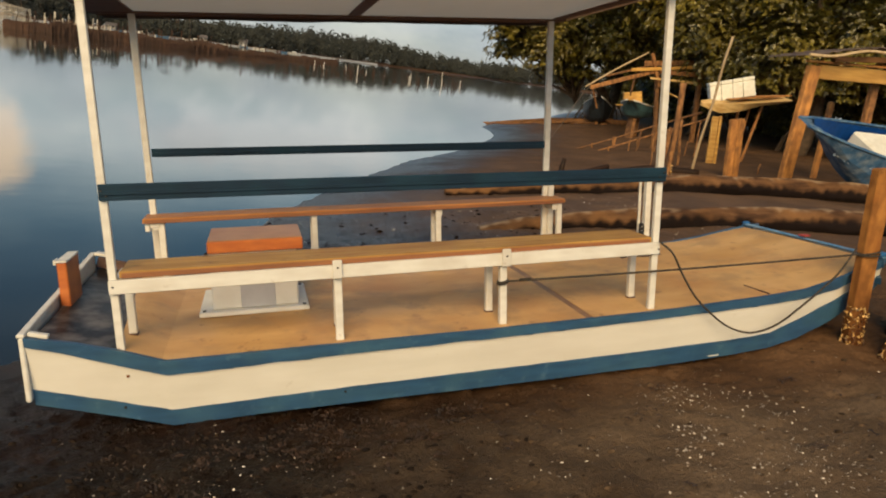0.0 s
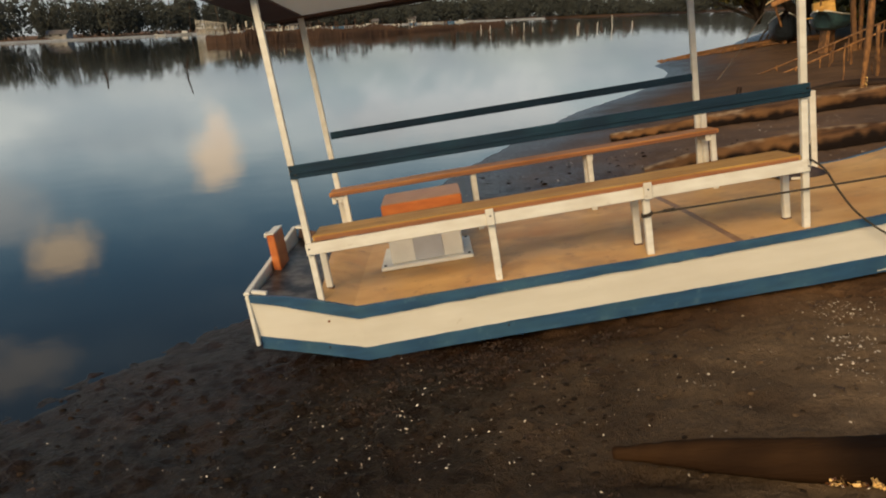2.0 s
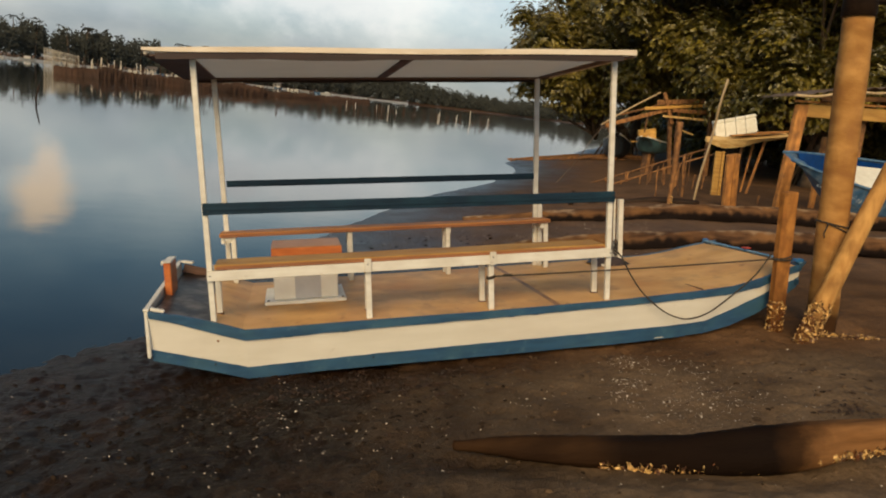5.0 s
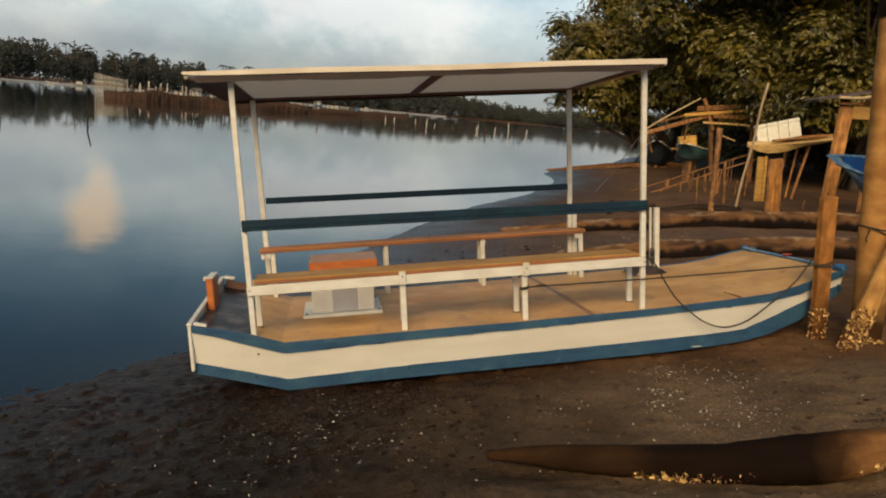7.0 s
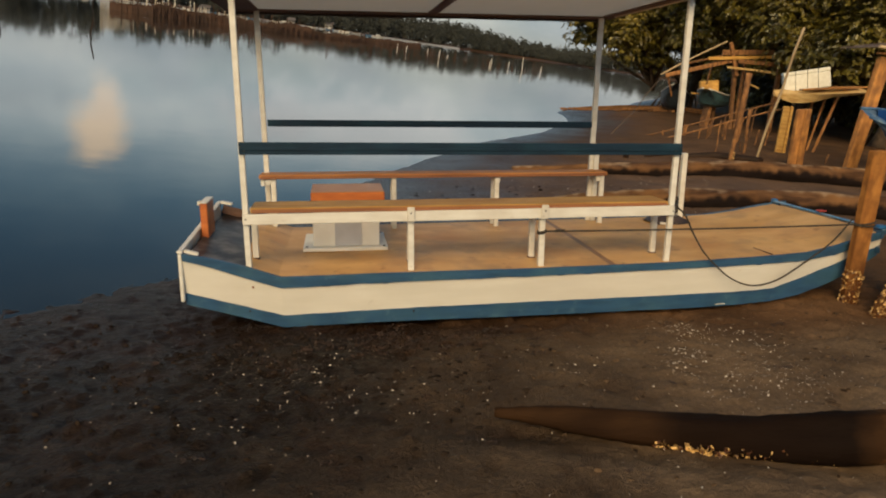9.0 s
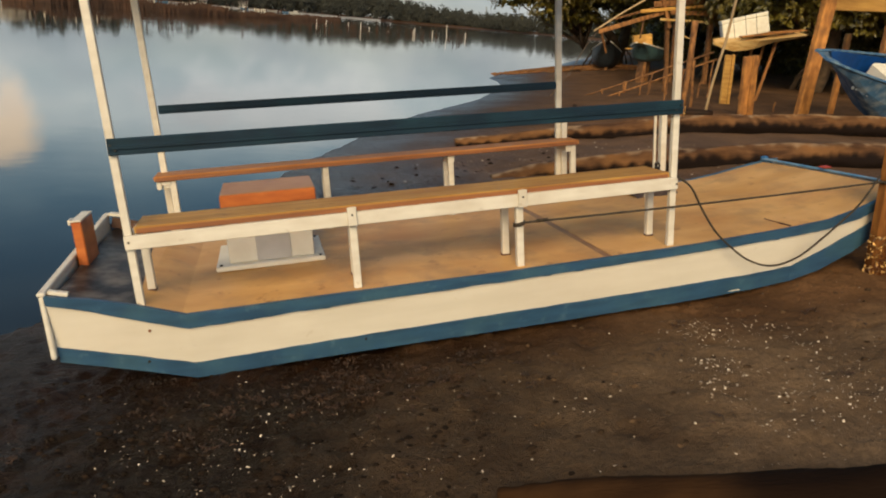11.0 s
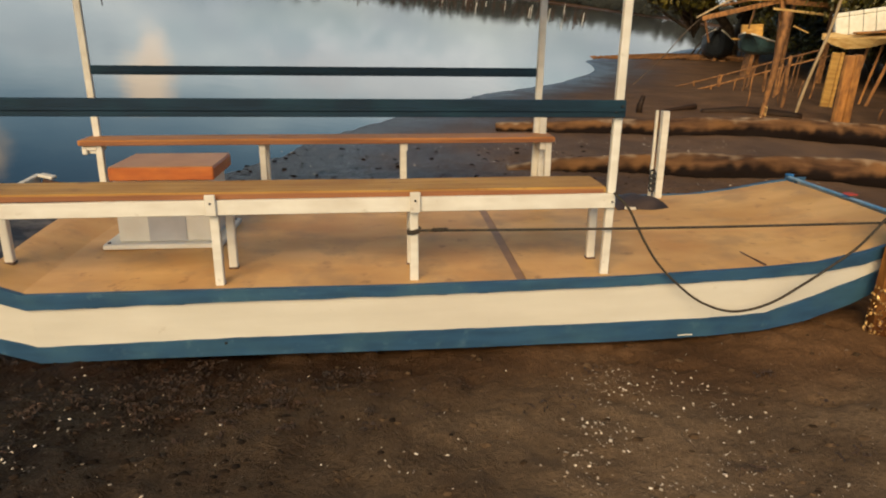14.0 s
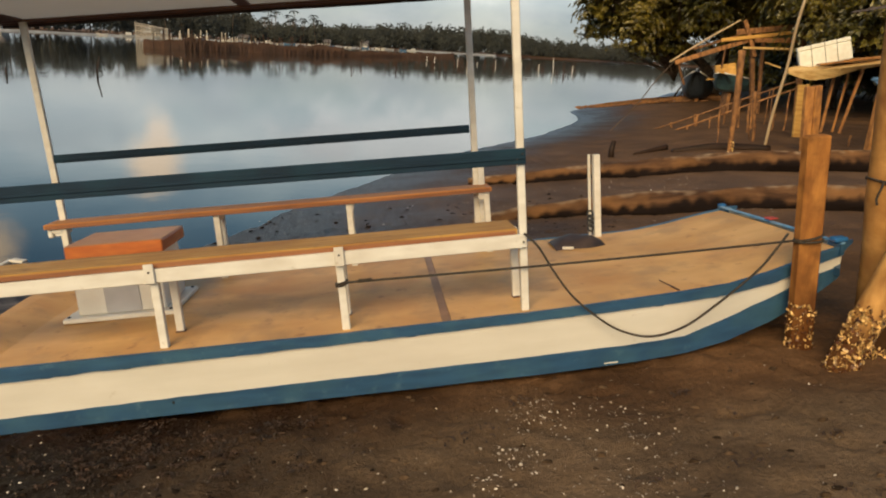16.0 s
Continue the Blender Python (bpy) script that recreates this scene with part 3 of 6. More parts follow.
def box(bm, lo, hi, bevel=0.004):
    """An axis-parallel board with eased edges."""
    r = bmesh.ops.create_cube(bm, size=1)
    c = [(a + b) / 2 for a, b in zip(lo, hi)]
    s = [b - a for a, b in zip(lo, hi)]
    for v in r["verts"]:
        v.co = Vector((c[i] + v.co[i] * s[i] for i in range(3)))
    if bevel:
        es = list({e for v in r["verts"] for e in v.link_edges})
        bmesh.ops.bevel(bm, geom=es, offset=min(bevel, min(s) * 0.3), segments=1, affect="EDGES")
    return bm


def board(bm, a, b, w, d, up=(0, 0, 1), bevel=0.004):
    """A squared timber from a to b: w wide across, d deep along up."""
    a, b = Vector(a), Vector(b)
    ax = (b - a).normalized()
    side = ax.cross(Vector(up))
    if side.length < 1e-4:
        side = ax.cross(Vector((0, 1, 0)))
    side.normalize()
    top = side.cross(ax)
    m = Matrix((ax, side, top)).transposed().to_4x4()
    m.translation = (a + b) / 2
    tmp = bmesh.new()
    ln = (b - a).length
    box(tmp, (-ln / 2, -w / 2, -d / 2), (ln / 2, w / 2, d / 2), bevel)
    tmp.transform(m)
    join(bm, tmp)
    return bm


def join(bm, tmp):
    vs = [bm.verts.new(v.co) for v in tmp.verts]
    tmp.verts.index_update()
    for f in tmp.faces:
        try:
            nf = bm.faces.new([vs[v.index] for v in f.verts])
            nf.material_index, nf.smooth = f.material_index, f.smooth
        except ValueError:
            pass
    tmp.free()


def tube(bm, pts, radii, sides=8, rough=0.0, seed=0, caps=True):
    """A round limb through pts; radii one or per point; rough: uneven surface."""
    pts = [Vector(p) for p in pts]
    radii = [radii] * len(pts) if isinstance(radii, (int, float)) else radii
    rings = []
    ref = Vector((0, 0, 1)) if abs((pts[-1] - pts[0]).normalized().z) < 0.9 else Vector((1, 0, 0))
    for i, p in enumerate(pts):
        ax = (pts[min(i + 1, len(pts) - 1)] - pts[max(i - 1, 0)]).normalized()
        s = ax.cross(ref).normalized()
        u = s.cross(ax)
        ring = []
        for k in range(sides):
            a = 2 * math.pi * k / sides
            d = s * math.cos(a) + u * math.sin(a)
            r = radii[i]
            if rough:
                r *= 1 + rough * noise.noise(p * 1.7 + d * 1.3 + Vector((seed, 0, 0)))
            ring.append(bm.verts.new(p + d * r))
        rings.append(ring)
    for r1, r2 in zip(rings, rings[1:]):
        for k in range(sides):
            f = bm.faces.new((r1[k], r1[(k + 1) % sides], r2[(k + 1) % sides], r2[k]))
            f.smooth = True
    if caps:
        bm.faces.new(rings[0])
        bm.faces.new(rings[-1])
    return bm


def path_points(pts, steps):
    """Catmull-Rom through pts."""
    pts = [Vector(p) for p in pts]
    pts = [pts[0] * 2 - pts[1]] + pts + [pts[-1] * 2 - pts[-2]]
    out = []
    for i in range(1, len(pts) - 2):
        p0, p1, p2, p3 = pts[i - 1:i + 3]
        for k in range(steps):
            t = k / steps
            out.append(0.5 * (2 * p1 + (p2 - p0) * t + (2 * p0 - 5 * p1 + 4 * p2 - p3) * t * t + (3 * p1 - p0 - 3 * p2 + p3) * t ** 3))
    out.append(pts[-2])
    return out


def ground_z(x, y):
    """The mud's height: a beach that falls to the water, flatter inland, and the far shore."""
    z = 0.139 + 0.1249 * x - 0.0767 * y + float(np.interp(y, (-0.5, 1.2, 4, 6.9, 8.4, 12.1, 16, 19.5, 21, 23.5, 25.5, 28, 33, 38.5, 45, 95, 200), (0, 0.04, 0.13, 0.205, 0.23, 0.28, 0.25, 0.295, 0.30, 0.42, 0.54, 0.55, 0.55, 0.45, 0.53, 0.6, 1.0)))
    if y < 4.0:                # the spit of mud beyond the stern
        z += float(np.interp(x, (-6, -2, -1.5, -1, -0.7), (0.30, 0.085, 0.05, 0.022, 0.0))) * min(1.0, (4.0 - y) / 2.5)
    if z > 0.75:
        z = 0.75 + (z - 0.75) * 0.25
        z = min(z, 1.6)
    z = max(z, -1.5)
    far = float(np.interp(x, (-600, -300, -150, -60, 40, 150, 400), (120, 150, 200, 330, 400, 420, 400)))
    if y > far:
        z = max(z, min(0.9, -1.5 + (y - far) * 0.25 + 1.5))
    return z


def rough_z(x, y):
    """Lumps, pits and runnels in the mud near the boat, coarser and deeper towards the water."""
    v = Vector((x, y, 0.0))
    edge = ground_z(x, y)
    k = min(1.0, max(0.0, (0.52 - edge) / 0.32))
    z = 0.022 * noise.noise(v * 1.3) + (0.014 - 0.004 * k) * noise.noise(v * 3.7) + (0.012 + 0.003 * k) * noise.noise(v * 8.0) + (0.010 + 0.008 * k) * noise.noise(v * 15.0)
    if y > 1.5:
        z *= 0.7
    pit = noise.noise(v * 5.0 + Vector((7, 3, 0))) + 0.5 * noise.noise(v * 11.0)
    if pit > 0.34:
        z -= (pit - 0.34) * 0.06
    lump = noise.noise(v * 9.0 + Vector((1, 9, 4))) + 0.6 * noise.noise(v * 19.0)
    if lump > 0.38:
        z += (lump - 0.38) * (0.03 + 0.03 * k)
    if k > 0:                  # runnels and ridges along the tide line
        along, across = 0.523 * x + 0.852 * y, 0.852 * x - 0.523 * y
        r = noise.noise(Vector((along * 1.3, across * 4.5, 3.0))) + 0.6 * noise.noise(Vector((along * 4.0, across * 9.0, 8.0))) + 0.35 * noise.noise(Vector((along * 9.0, across * 15.0, 5.0)))
        z += k * r * (0.020 if y < 0.3 else max(0.006, 0.020 - 0.012 * (y - 0.3)))
        z *= min(1.0, max(0.45, 0.45 + edge * 3.5))    # smoothed by the wash at the waterline
    return z


def mud_z(x, y):
    z = ground_z(x, y) + rough_z(x, y)
    if -0.7 < x < 3.7 and -0.55 < y < 1.7:         # scoured out along the hull
        k = min(1.0, (y + 0.55) / 0.35) * min(1.0, (3.7 - x) / 0.6, (x + 0.7) / 0.3)
        z -= 0.028 * max(0.0, k)
    d = abs(0.333 * (x - 1.3) + 0.943 * (y + 1.62))
    if d < 0.3 and 1.0 < x < 5.0:                  # and round the near log
        z -= 0.06 * (1 - d / 0.3) * min(1.0, (x - 1.0) / 0.3)
    return z


# ---- ground and water ----
def spaced(lo, a, b, hi, fine, grow):
    """Coordinates: even between a and b, wider and wider outside."""
    xs = list(np.arange(a, b + fine / 2, fine))
    step, x = fine, xs[-1]
    while x < hi:
        step *= grow
        x += step
        xs.append(x)
    step, x = fine, xs[0]
    while x > lo:
        step *= grow
        x -= step
        xs.insert(0, x)
    return xs


def build_ground():
    xs, ys = spaced(-900, -3.0, 5.4, 900, 0.032, 1.10), spaced(-60, -3.2, 3.4, 1200, 0.032, 1.09)
    verts = [(x, y, mud_z(x, y) if -12 < x < 30 and -20 < y < 45 else ground_z(x, y)) for y in ys for x in xs]
    n = len(xs)
    faces = [(j * n + i, j * n + i + 1, (j + 1) * n + i + 1, (j + 1) * n + i) for j in range(len(ys) - 1) for i in range(n - 1)]
    me = bpy.data.meshes.new("ground")
    me.from_pydata(verts, [], faces)
    me.materials.append(MUD)
    me.shade_smooth()
    tagged(new("ground", me), "dark wet tidal mud beach sloping into water", "ground", kind="structure")


def build_water():
    bm = bmesh.new()
    vs = [bm.verts.new(p) for p in ((-900, -60, 0), (900, -60, 0), (900, 1200, 0), (-900, 1200, 0))]
    bm.faces.new(vs)
    tagged(part("water", bm, WATER), "calm blue-grey estuary water mirroring the sky", "water", kind="structure")


build_ground()
build_water()

# ---- the passenger boat ----
YC = 0.815
#          x     y_near  top   white_top white_bot bottom
STATIONS = [
    (-0.42, -0.015, 0.110, 0.066, -0.172, -0.255),
    (-0.22, -0.030, 0.074, 0.006, -0.222, -0.305),
    (0.00, -0.045, 0.016, -0.068, -0.280, -0.366),
    (0.22, -0.060, -0.058, -0.137, -0.341, -0.429),
    (1.10, -0.085, -0.045, -0.109, -0.311, -0.408),
    (2.00, -0.090, -0.043, -0.098, -0.298, -0.405),
    (3.00, -0.080, -0.033, -0.083, -0.291, -0.403),
    (3.60, -0.048, -0.022, -0.078, -0.292, -0.399),
    (3.87, -0.028, -0.014, -0.074, -0.283, -0.388),
    (4.12, 0.003, -0.008, -0.068, -0.212, -0.355),
    (4.40, 0.042, 0.034, -0.040, -0.128, -0.280),
    (4.70, 0.088, 0.098, 0.034, -0.036, -0.160),
    (4.84, 0.110, 0.117, 0.060, -0.012, -0.085),
]


def at(x, col):
    return float(np.interp(x, [s[0] for s in STATIONS], [s[col] for s in STATIONS]))


def side_y(x, far, out=0.0):
    y = at(x, 1) - out
    return 2 * YC - y if far else y


def strip(bm, rows):
    """Faces between rows of points of equal length."""
    vr = [[bm.verts.new(p) for p in r] for r in rows]
    for a, b in zip(vr, vr[1:]):
        for i in range(len(a) - 1):
            bm.faces.new((a[i], a[i + 1], b[i + 1], b[i]))
    return vr


def deck_z(x):
    return at(x, 2) - 0.007


def build_boat():
    boat = thing("boat", "white and blue wooden passenger boat with canopy, beached on mud", "boat", BOAT)
    xs = [s[0] for s in STATIONS]
    # hull shell: both sides and the bottom, open at the top
    bm = bmesh.new()
    rows = []
    for x in xs:
        n, f = side_y(x, False), side_y(x, True)
        flare = 0.05
        rows.append([(x, n, at(x, 2) - 0.005), (x, n + flare, at(x, 5)), (x, f - flare, at(x, 5)), (x, f, at(x, 2) - 0.005)])
    vr = strip(bm, rows)
    bm.faces.new(vr[0])
    bm.faces.new(vr[-1])
    part("hull", bm, HULLWHITE, boat, "white-painted flat-bottomed plank hull")

    # painted strakes, each a board proud of the hull
    def strake(name, c_top, c_bot, out, far, label):
        b = bmesh.new()
        ring = []
        pts = sorted(set(xs + [round(q, 3) for q in np.arange(-0.40, 4.82, 0.045)]))
        for x in pts:
            top, bot, h = at(x, c_top), at(x, c_bot), at(x, 2) - at(x, 5)
            def yy(z):
                y = at(x, 1) + 0.05 * (at(x, 2) - z) / h
                return y
            up = 0.002 * noise.noise(Vector((x * 3, c_top * 5.0, 1))) + (0.0035 * noise.noise(Vector((x * 9, 4.0, 1))) if c_top == 4 else 0.0)
            low = 0.0045 * noise.noise(Vector((x * 6, c_bot * 5.0, 3))) + 0.0025 * noise.noise(Vector((x * 23, c_bot, 6))) if c_bot == 3 else 0.003 * noise.noise(Vector((x * 2, 8.0, 2)))
            row = [(x, yy(top) + 0.012, top + up), (x, yy(top) - out, top + up), (x, yy(bot) - out, bot + low), (x, yy(bot) + 0.012, bot + low)]
            if far:
                row = [(p[0], 2 * YC - p[1], p[2]) for p in row]
            ring.append([b.verts.new(p) for p in row])
        for r1, r2 in zip(ring, ring[1:]):
            for k in range(4):
                b.faces.new((r1[k], r1[(k + 1) % 4], r2[(k + 1) % 4], r2[k]))
        b.faces.new(ring[0])
        b.faces.new(ring[-1])
        part(name, b, BLUE, boat, label)

    for far in (False, True):
        strake("rub_rail", 2, 3, 0.016, far, "blue-painted upper rubbing strake")
        strake("bottom_strake", 4, 5, 0.008, far, "blue-painted lower strake, scuffed")

    # pointed ends of the strakes at the bow
    for far in (False, True):
        for z0, z1, ln in ((0.125, 0.070, 0.10), (-0.010, -0.055, 0.03)):
            b = bmesh.new()
            y = 2 * YC - 0.10 if far else 0.10
            s = -1 if far else 1
            vs = [b.verts.new(p) for p in ((4.80, y - 0.02 * s, z0), (4.80, y - 0.02 * s, z1), (4.80, y + 0.10 * s, z1), (4.80, y + 0.10 * s, z0), (4.82 + ln, y + 0.05 * s, z0 + 0.012), (4.82 + ln, y + 0.05 * s, z0 - 0.01))]
            for f in ((0, 1, 5, 4), (1, 2, 5), (2, 3, 4, 5), (0, 4, 3), (0, 3, 2, 1)):
                b.faces.new([vs[i] for i in f])
            part("bow_tip", b, BLUE, boat)

    # plywood deck in sheets, the seams open a few millimetres
    def deck(name, x0, x1, material, label, drop=0.0, slant=()):
        b = bmesh.new()
        pts = [x0] + [s for s in np.arange(-0.4, 4.9, 0.2) if x0 + 0.02 < s < x1 - 0.02] + [x1]
        rows_t, rows_b = [], []
        for x in pts:
            z = deck_z(x) - drop
            n, f = side_y(x, False) + 0.011, side_y(x, True) - 0.011
            lean = 0.02 if x in slant else 0.0
            rows_t.append([(x + lean * (2 - k), n + (f - n) * k / 6, z + 0.010 * math.sin(math.pi * k / 6) + 0.002 * noise.noise(Vector((x * 2, k, 0)))) for k in range(7)])
        vt = strip(b, rows_t)
        ext = bmesh.ops.extrude_face_region(b, geom=b.faces[:])
        for v in [g for g in ext["geom"] if isinstance(g, bmesh.types.BMVert)]:
            v.co.z -= 0.012
        return part(name, b, material, boat, label)

    deck("stern_deck", -0.40, -0.045, DARKDECK, "dark wet stern deck board", 0.02, (-0.045,))
    for x0, x1 in ((-0.04, 2.535), (2.585, 4.80)):
        deck("deck_sheet", x0, x1, PLY, "tan plywood deck sheet", 0.0, (-0.04,))
    deck("dark_strip", 2.536, 2.584, DECKSTRIP, "dark strip across the deck between sheets", 0.003)

    # transom: white board, capping, motor block
    b = bmesh.new()
    box(b, (-0.447, -0.016, -0.225), (-0.421, 1.645, 0.106), 0.006)
    for v in b.verts:          # the far corner stands higher
        if v.co.z > 0:
            v.co.z += 0.066 * max(0.0, v.co.y) / 1.6
    part("transom", b, WHITE, boat)
    b = bmesh.new()
    board(b, (-0.433, -0.018, 0.117), (-0.433, 1.648, 0.184), 0.038, 0.020, bevel=0.005)
    part("transom_cap", b, WHITE, boat)
    b = bmesh.new()
    board(b, (-0.41, 0.025, 0.118), (-0.32, 0.025, 0.094), 0.035, 0.022)
    part("corner_block", b, WHITE, boat)
    b = bmesh.new()
    board(b, (-0.413, 1.620, 0.190), (-0.315, 1.605, 0.172), 0.060, 0.020)
    part("corner_block", b, WHITE, boat)
    b = bmesh.new()
    board(b, (-0.405, 1.615, 0.130), (-0.08, 1.645, 0.030), 0.020, 0.075)
    part("side_plank", b, BATTEN, boat, "dark bare side plank at the stern corner")
    b = bmesh.new()
    box(b, (-0.408, 0.63, -0.02), (-0.355, 0.91, 0.335), 0.006)
    part("motor_block", b, ORANGE, boat, "orange varnished motor mounting board")
    b = bmesh.new()
    box(b, (-0.412, 0.625, 0.336), (-0.352, 0.915, 0.347), 0.003)
    box(b, (-0.424, 0.63, 0.322), (-0.409, 0.70, 0.352), 0.003)
    part("motor_pad", b, WHITE, boat, "worn white cap on the motor board")
    # bow board and trim
    b = bmesh.new()
    board(b, (4.83, 0.10, 0.128), (4.81, 1.535, 0.132), 0.026, 0.016)
    part("bow_trim", b, PALEBLUE, boat, "bright blue bow edge trim")
    for y, s in ((0.13, 0.8), (1.52, 0.5)):
        b = bmesh.new()
        box(b, (4.82 - 0.05 * s, y - 0.045 * s, 0.135), (4.82 + 0.05 * s, y + 0.045 * s, 0.135 + 0.036 * s), 0.012)
        part("bow_cleat", b, BRIGHTBLUE, boat)
    b = bmesh.new()
    box(b, (4.79, 0.80, 0.150), (4.85, 0.87, 0.160), 0.003)
    part("red_mark", b, mat("red_paint", (0.45, 0.06, 0.04), rough=0.5, bump=0), boat, "small red paint mark")

    # posts; the far bow post is doubled by a board up to the rail
    for x, y, dx, w in ((0.008, 0.0, -0.018, 0.038), (2.985, 0.0, 0.035, 0.040), (0.0, 1.63, -0.03, 0.044), (2.965, 1.63, 0.03, 0.046)):
        b = bmesh.new()
        board(b, (x, y, deck_z(x) - 0.05), (x + dx, y, 1.81), w, 0.034, up=(0, 1, 0))
        part("post", b, WHITE, boat, "slender white-painted canopy post")
    b = bmesh.new()
    board(b, (3.005, 1.60, deck_z(3.0) - 0.002), (3.010, 1.60, 0.62), 0.046, 0.034, up=(0, 1, 0))
    part("post_doubler", b, WHITE, boat, "white-painted board beside the canopy post")
    # side rails: boards with a groove
    for y, x0, x1, z0, z1, h in ((-0.034, -0.012, 3.022, 0.800, 0.778, 0.040), (1.595, 0.022, 2.945, 0.878, 0.860, 0.029)):
        b = bmesh.new()
        board(b, (x0, y, z0), (x1, y, z1), 0.022, 2 * h, bevel=0.003)
        rail = part("side_rail", b, RAILBLUE, boat, "dark blue painted side rail board")
        b = bmesh.new()
        board(b, (x0 + 0.002, y - 0.0148, z0 - 0.004), (x1 - 0.002, y - 0.0148, z1 - 0.004), 0.007, 0.016, bevel=0.001)
        part("rail_bead", b, RAILBLUE, rail)

    # benches: plank, apron, legs
    def bench(y_front, y_back, zt, plank_mat, x0, x1, legs, apron_y, label):
        b = bmesh.new()
        n = 12
        top, bot = [], []
        for i in range(n + 1):
            x = x0 + (x1 - x0) * i / n
            wob = 0.004 * noise.noise(Vector((x * 1.3, y_front * 3, 2)))
            top.append([(x, y_front + wob, zt + wob), (x, y_back + wob, zt + wob)])
        strip(b, top)
        ext = bmesh.ops.extrude_face_region(b, geom=b.faces[:])
        for v in [g for g in ext["geom"] if isinstance(g, bmesh.types.BMVert)]:
            v.co.z -= 0.034
        bmesh.ops.bevel(b, geom=[e for e in b.edges if len(e.link_faces) == 2 and e.calc_face_angle(0) > 1.0], offset=0.004, segments=1, affect="EDGES")
        bn = part("bench", b, plank_mat, boat, label)
        b = bmesh.new()
        box(b, (x0 + 0.01, y_front - 0.004, zt - 0.036), (x1 - 0.01, y_front + 0.010, zt - 0.010), 0.003)
        part("front_edge", b, EDGEWOOD, bn, "darker red-brown front edge")
        if apron_y is not None:
            b = bmesh.new()
            board(b, (-0.014, apron_y, zt - 0.073), (3.005, apron_y, zt - 0.064), 0.026, 0.070, bevel=0.003)
            part("apron", b, WHITE, bn, "white-painted apron board")
        for x, y in legs:
            b = bmesh.new()
            board(b, (x, y, deck_z(x) - 0.002), (x, y, zt - 0.036), 0.042, 0.038, up=(0, 1, 0))
            part("leg", b, WHITE, bn)
        for x in (0.02, 1.1, 2.04, 2.98):
            b = bmesh.new()
            box(b, (x - 0.02, y_front + 0.03, zt - 0.09), (x + 0.02, y_back - 0.01, zt - 0.036), 0.003)
            part("bearer", b, WHITE, bn)
        return bn

    near_legs = [(1.103, 0.0), (2.035, 0.0)] + [(x, 0.24) for x in (0.03, 1.12, 2.03, 2.985)]
    bench(-0.012, 0.26, 0.405, PLANK, 0.035, 2.965, near_legs, -0.030, "tan worn bench plank on white legs")
    far_legs = [(x, 1.46) for x in (0.06, 1.10, 2.03, 3.02)] + [(x, 1.60) for x in (1.10, 2.03)]
    bench(1.415, 1.64, 0.447, PLANKRED, -0.055, 3.055, far_legs, None, "reddish varnished bench plank on white legs")
    b = bmesh.new()
    box(b, (-0.045, 1.435, 0.350), (-0.012, 1.485, 0.408), 0.006)
    box(b, (-0.011, 1.435, 0.378), (0.05, 1.485, 0.408), 0.004)
    part("bracket", b, WHITE, boat, "white bracket under the far bench")
    # leg heads that stand proud of the apron
    for x in (1.10, 2.04):
        b = bmesh.new()
        board(b, (x, -0.052, 0.30), (x, -0.052, 0.40), 0.05, 0.015, up=(0, 1, 0))
        part("leg_head", b, WHITE, boat)

    # engine box on a flanged base
    b = bmesh.new()
    z0 = deck_z(0.6) + 0.012
    box(b, (0.335, 0.60, z0), (0.985, 1.17, z0 + 0.030), 0.006)
    eb = part("engine_box", b, BOXLIT, boat, "white engine box with orange lid")
    b = bmesh.new()
    box(b, (0.412, 0.655, z0 + 0.030), (0.925, 1.08, 0.332), 0.008)
    part("body", b, BOXLIT, eb)
    b = bmesh.new()
    box(b, (0.405, 0.63, 0.334), (0.965, 1.10, 0.405), 0.006)
    part("lid", b, ORANGE, eb, "orange-brown wooden lid")
    b = bmesh.new()
    box(b, (0.409, 0.634, 0.406), (0.961, 1.096, 0.411), 0.001)
    part("lid_top", b, LIDTOP, eb, "worn brown lid top")
    b = bmesh.new()
    box(b, (0.580, 0.648, z0 + 0.035), (0.785, 0.6545, 0.30), 0.002)
    part("panel", b, GREYPANEL, eb, "grey unpainted patch panel")
    for x, y in ((0.365, 0.63), (0.957, 0.63), (0.957, 1.13)):
        b = bmesh.new()
        tube(b, [(x, y, z0 + 0.028), (x, y, z0 + 0.038)], 0.010, 8)
        part("bolt", b, BLACK, eb)

    # bitt: two white boards at the far deck edge
    for x, y, w in ((3.862, 1.56, 0.05), (3.822, 1.61, 0.02)):
        b = bmesh.new()
        board(b, (x, y, -0.02), (x + 0.01, y + 0.01, 0.60), w, 0.05 if w > 0.03 else 0.02, up=(0, 1, 0))
        part("bitt", b, WHITE, boat, "white-painted mooring board")
    # bolt heads, nail marks and dark pads at the leg feet
    def stud(p, d, r=0.007, parent=boat, material=BLACK):
        bb = bmesh.new()
        tube(bb, [p, Vector(p) + Vector(d) * 0.006], [r, r * 0.7], 7)
        part("bolt_head", bb, material, parent)

    for x, z in ((0.0, 0.808), (0.022, 0.784), (2.975, 0.766), (3.005, 0.790)):
        stud((x, -0.0465, z), (0, -1, 0))
    for x, z in ((0.006, 0.335), (2.985, 0.341), (1.10, 0.36), (2.04, 0.36)):
        stud((x, -0.0605 if 1 < x < 3 else -0.0435, z), (0, -1, 0), 0.006)
    for x in (0.03,):
        z = at(x, 3) - 0.055
        h = at(x, 2) - at(x, 5)
        stud((x, at(x, 1) + 0.05 * (at(x, 2) - z) / h - 0.001, z), (0, -1, 0), 0.009, boat, EDGEWOOD)
    for x in (0.0, 1.115):
        z = at(x, 4) - 0.025
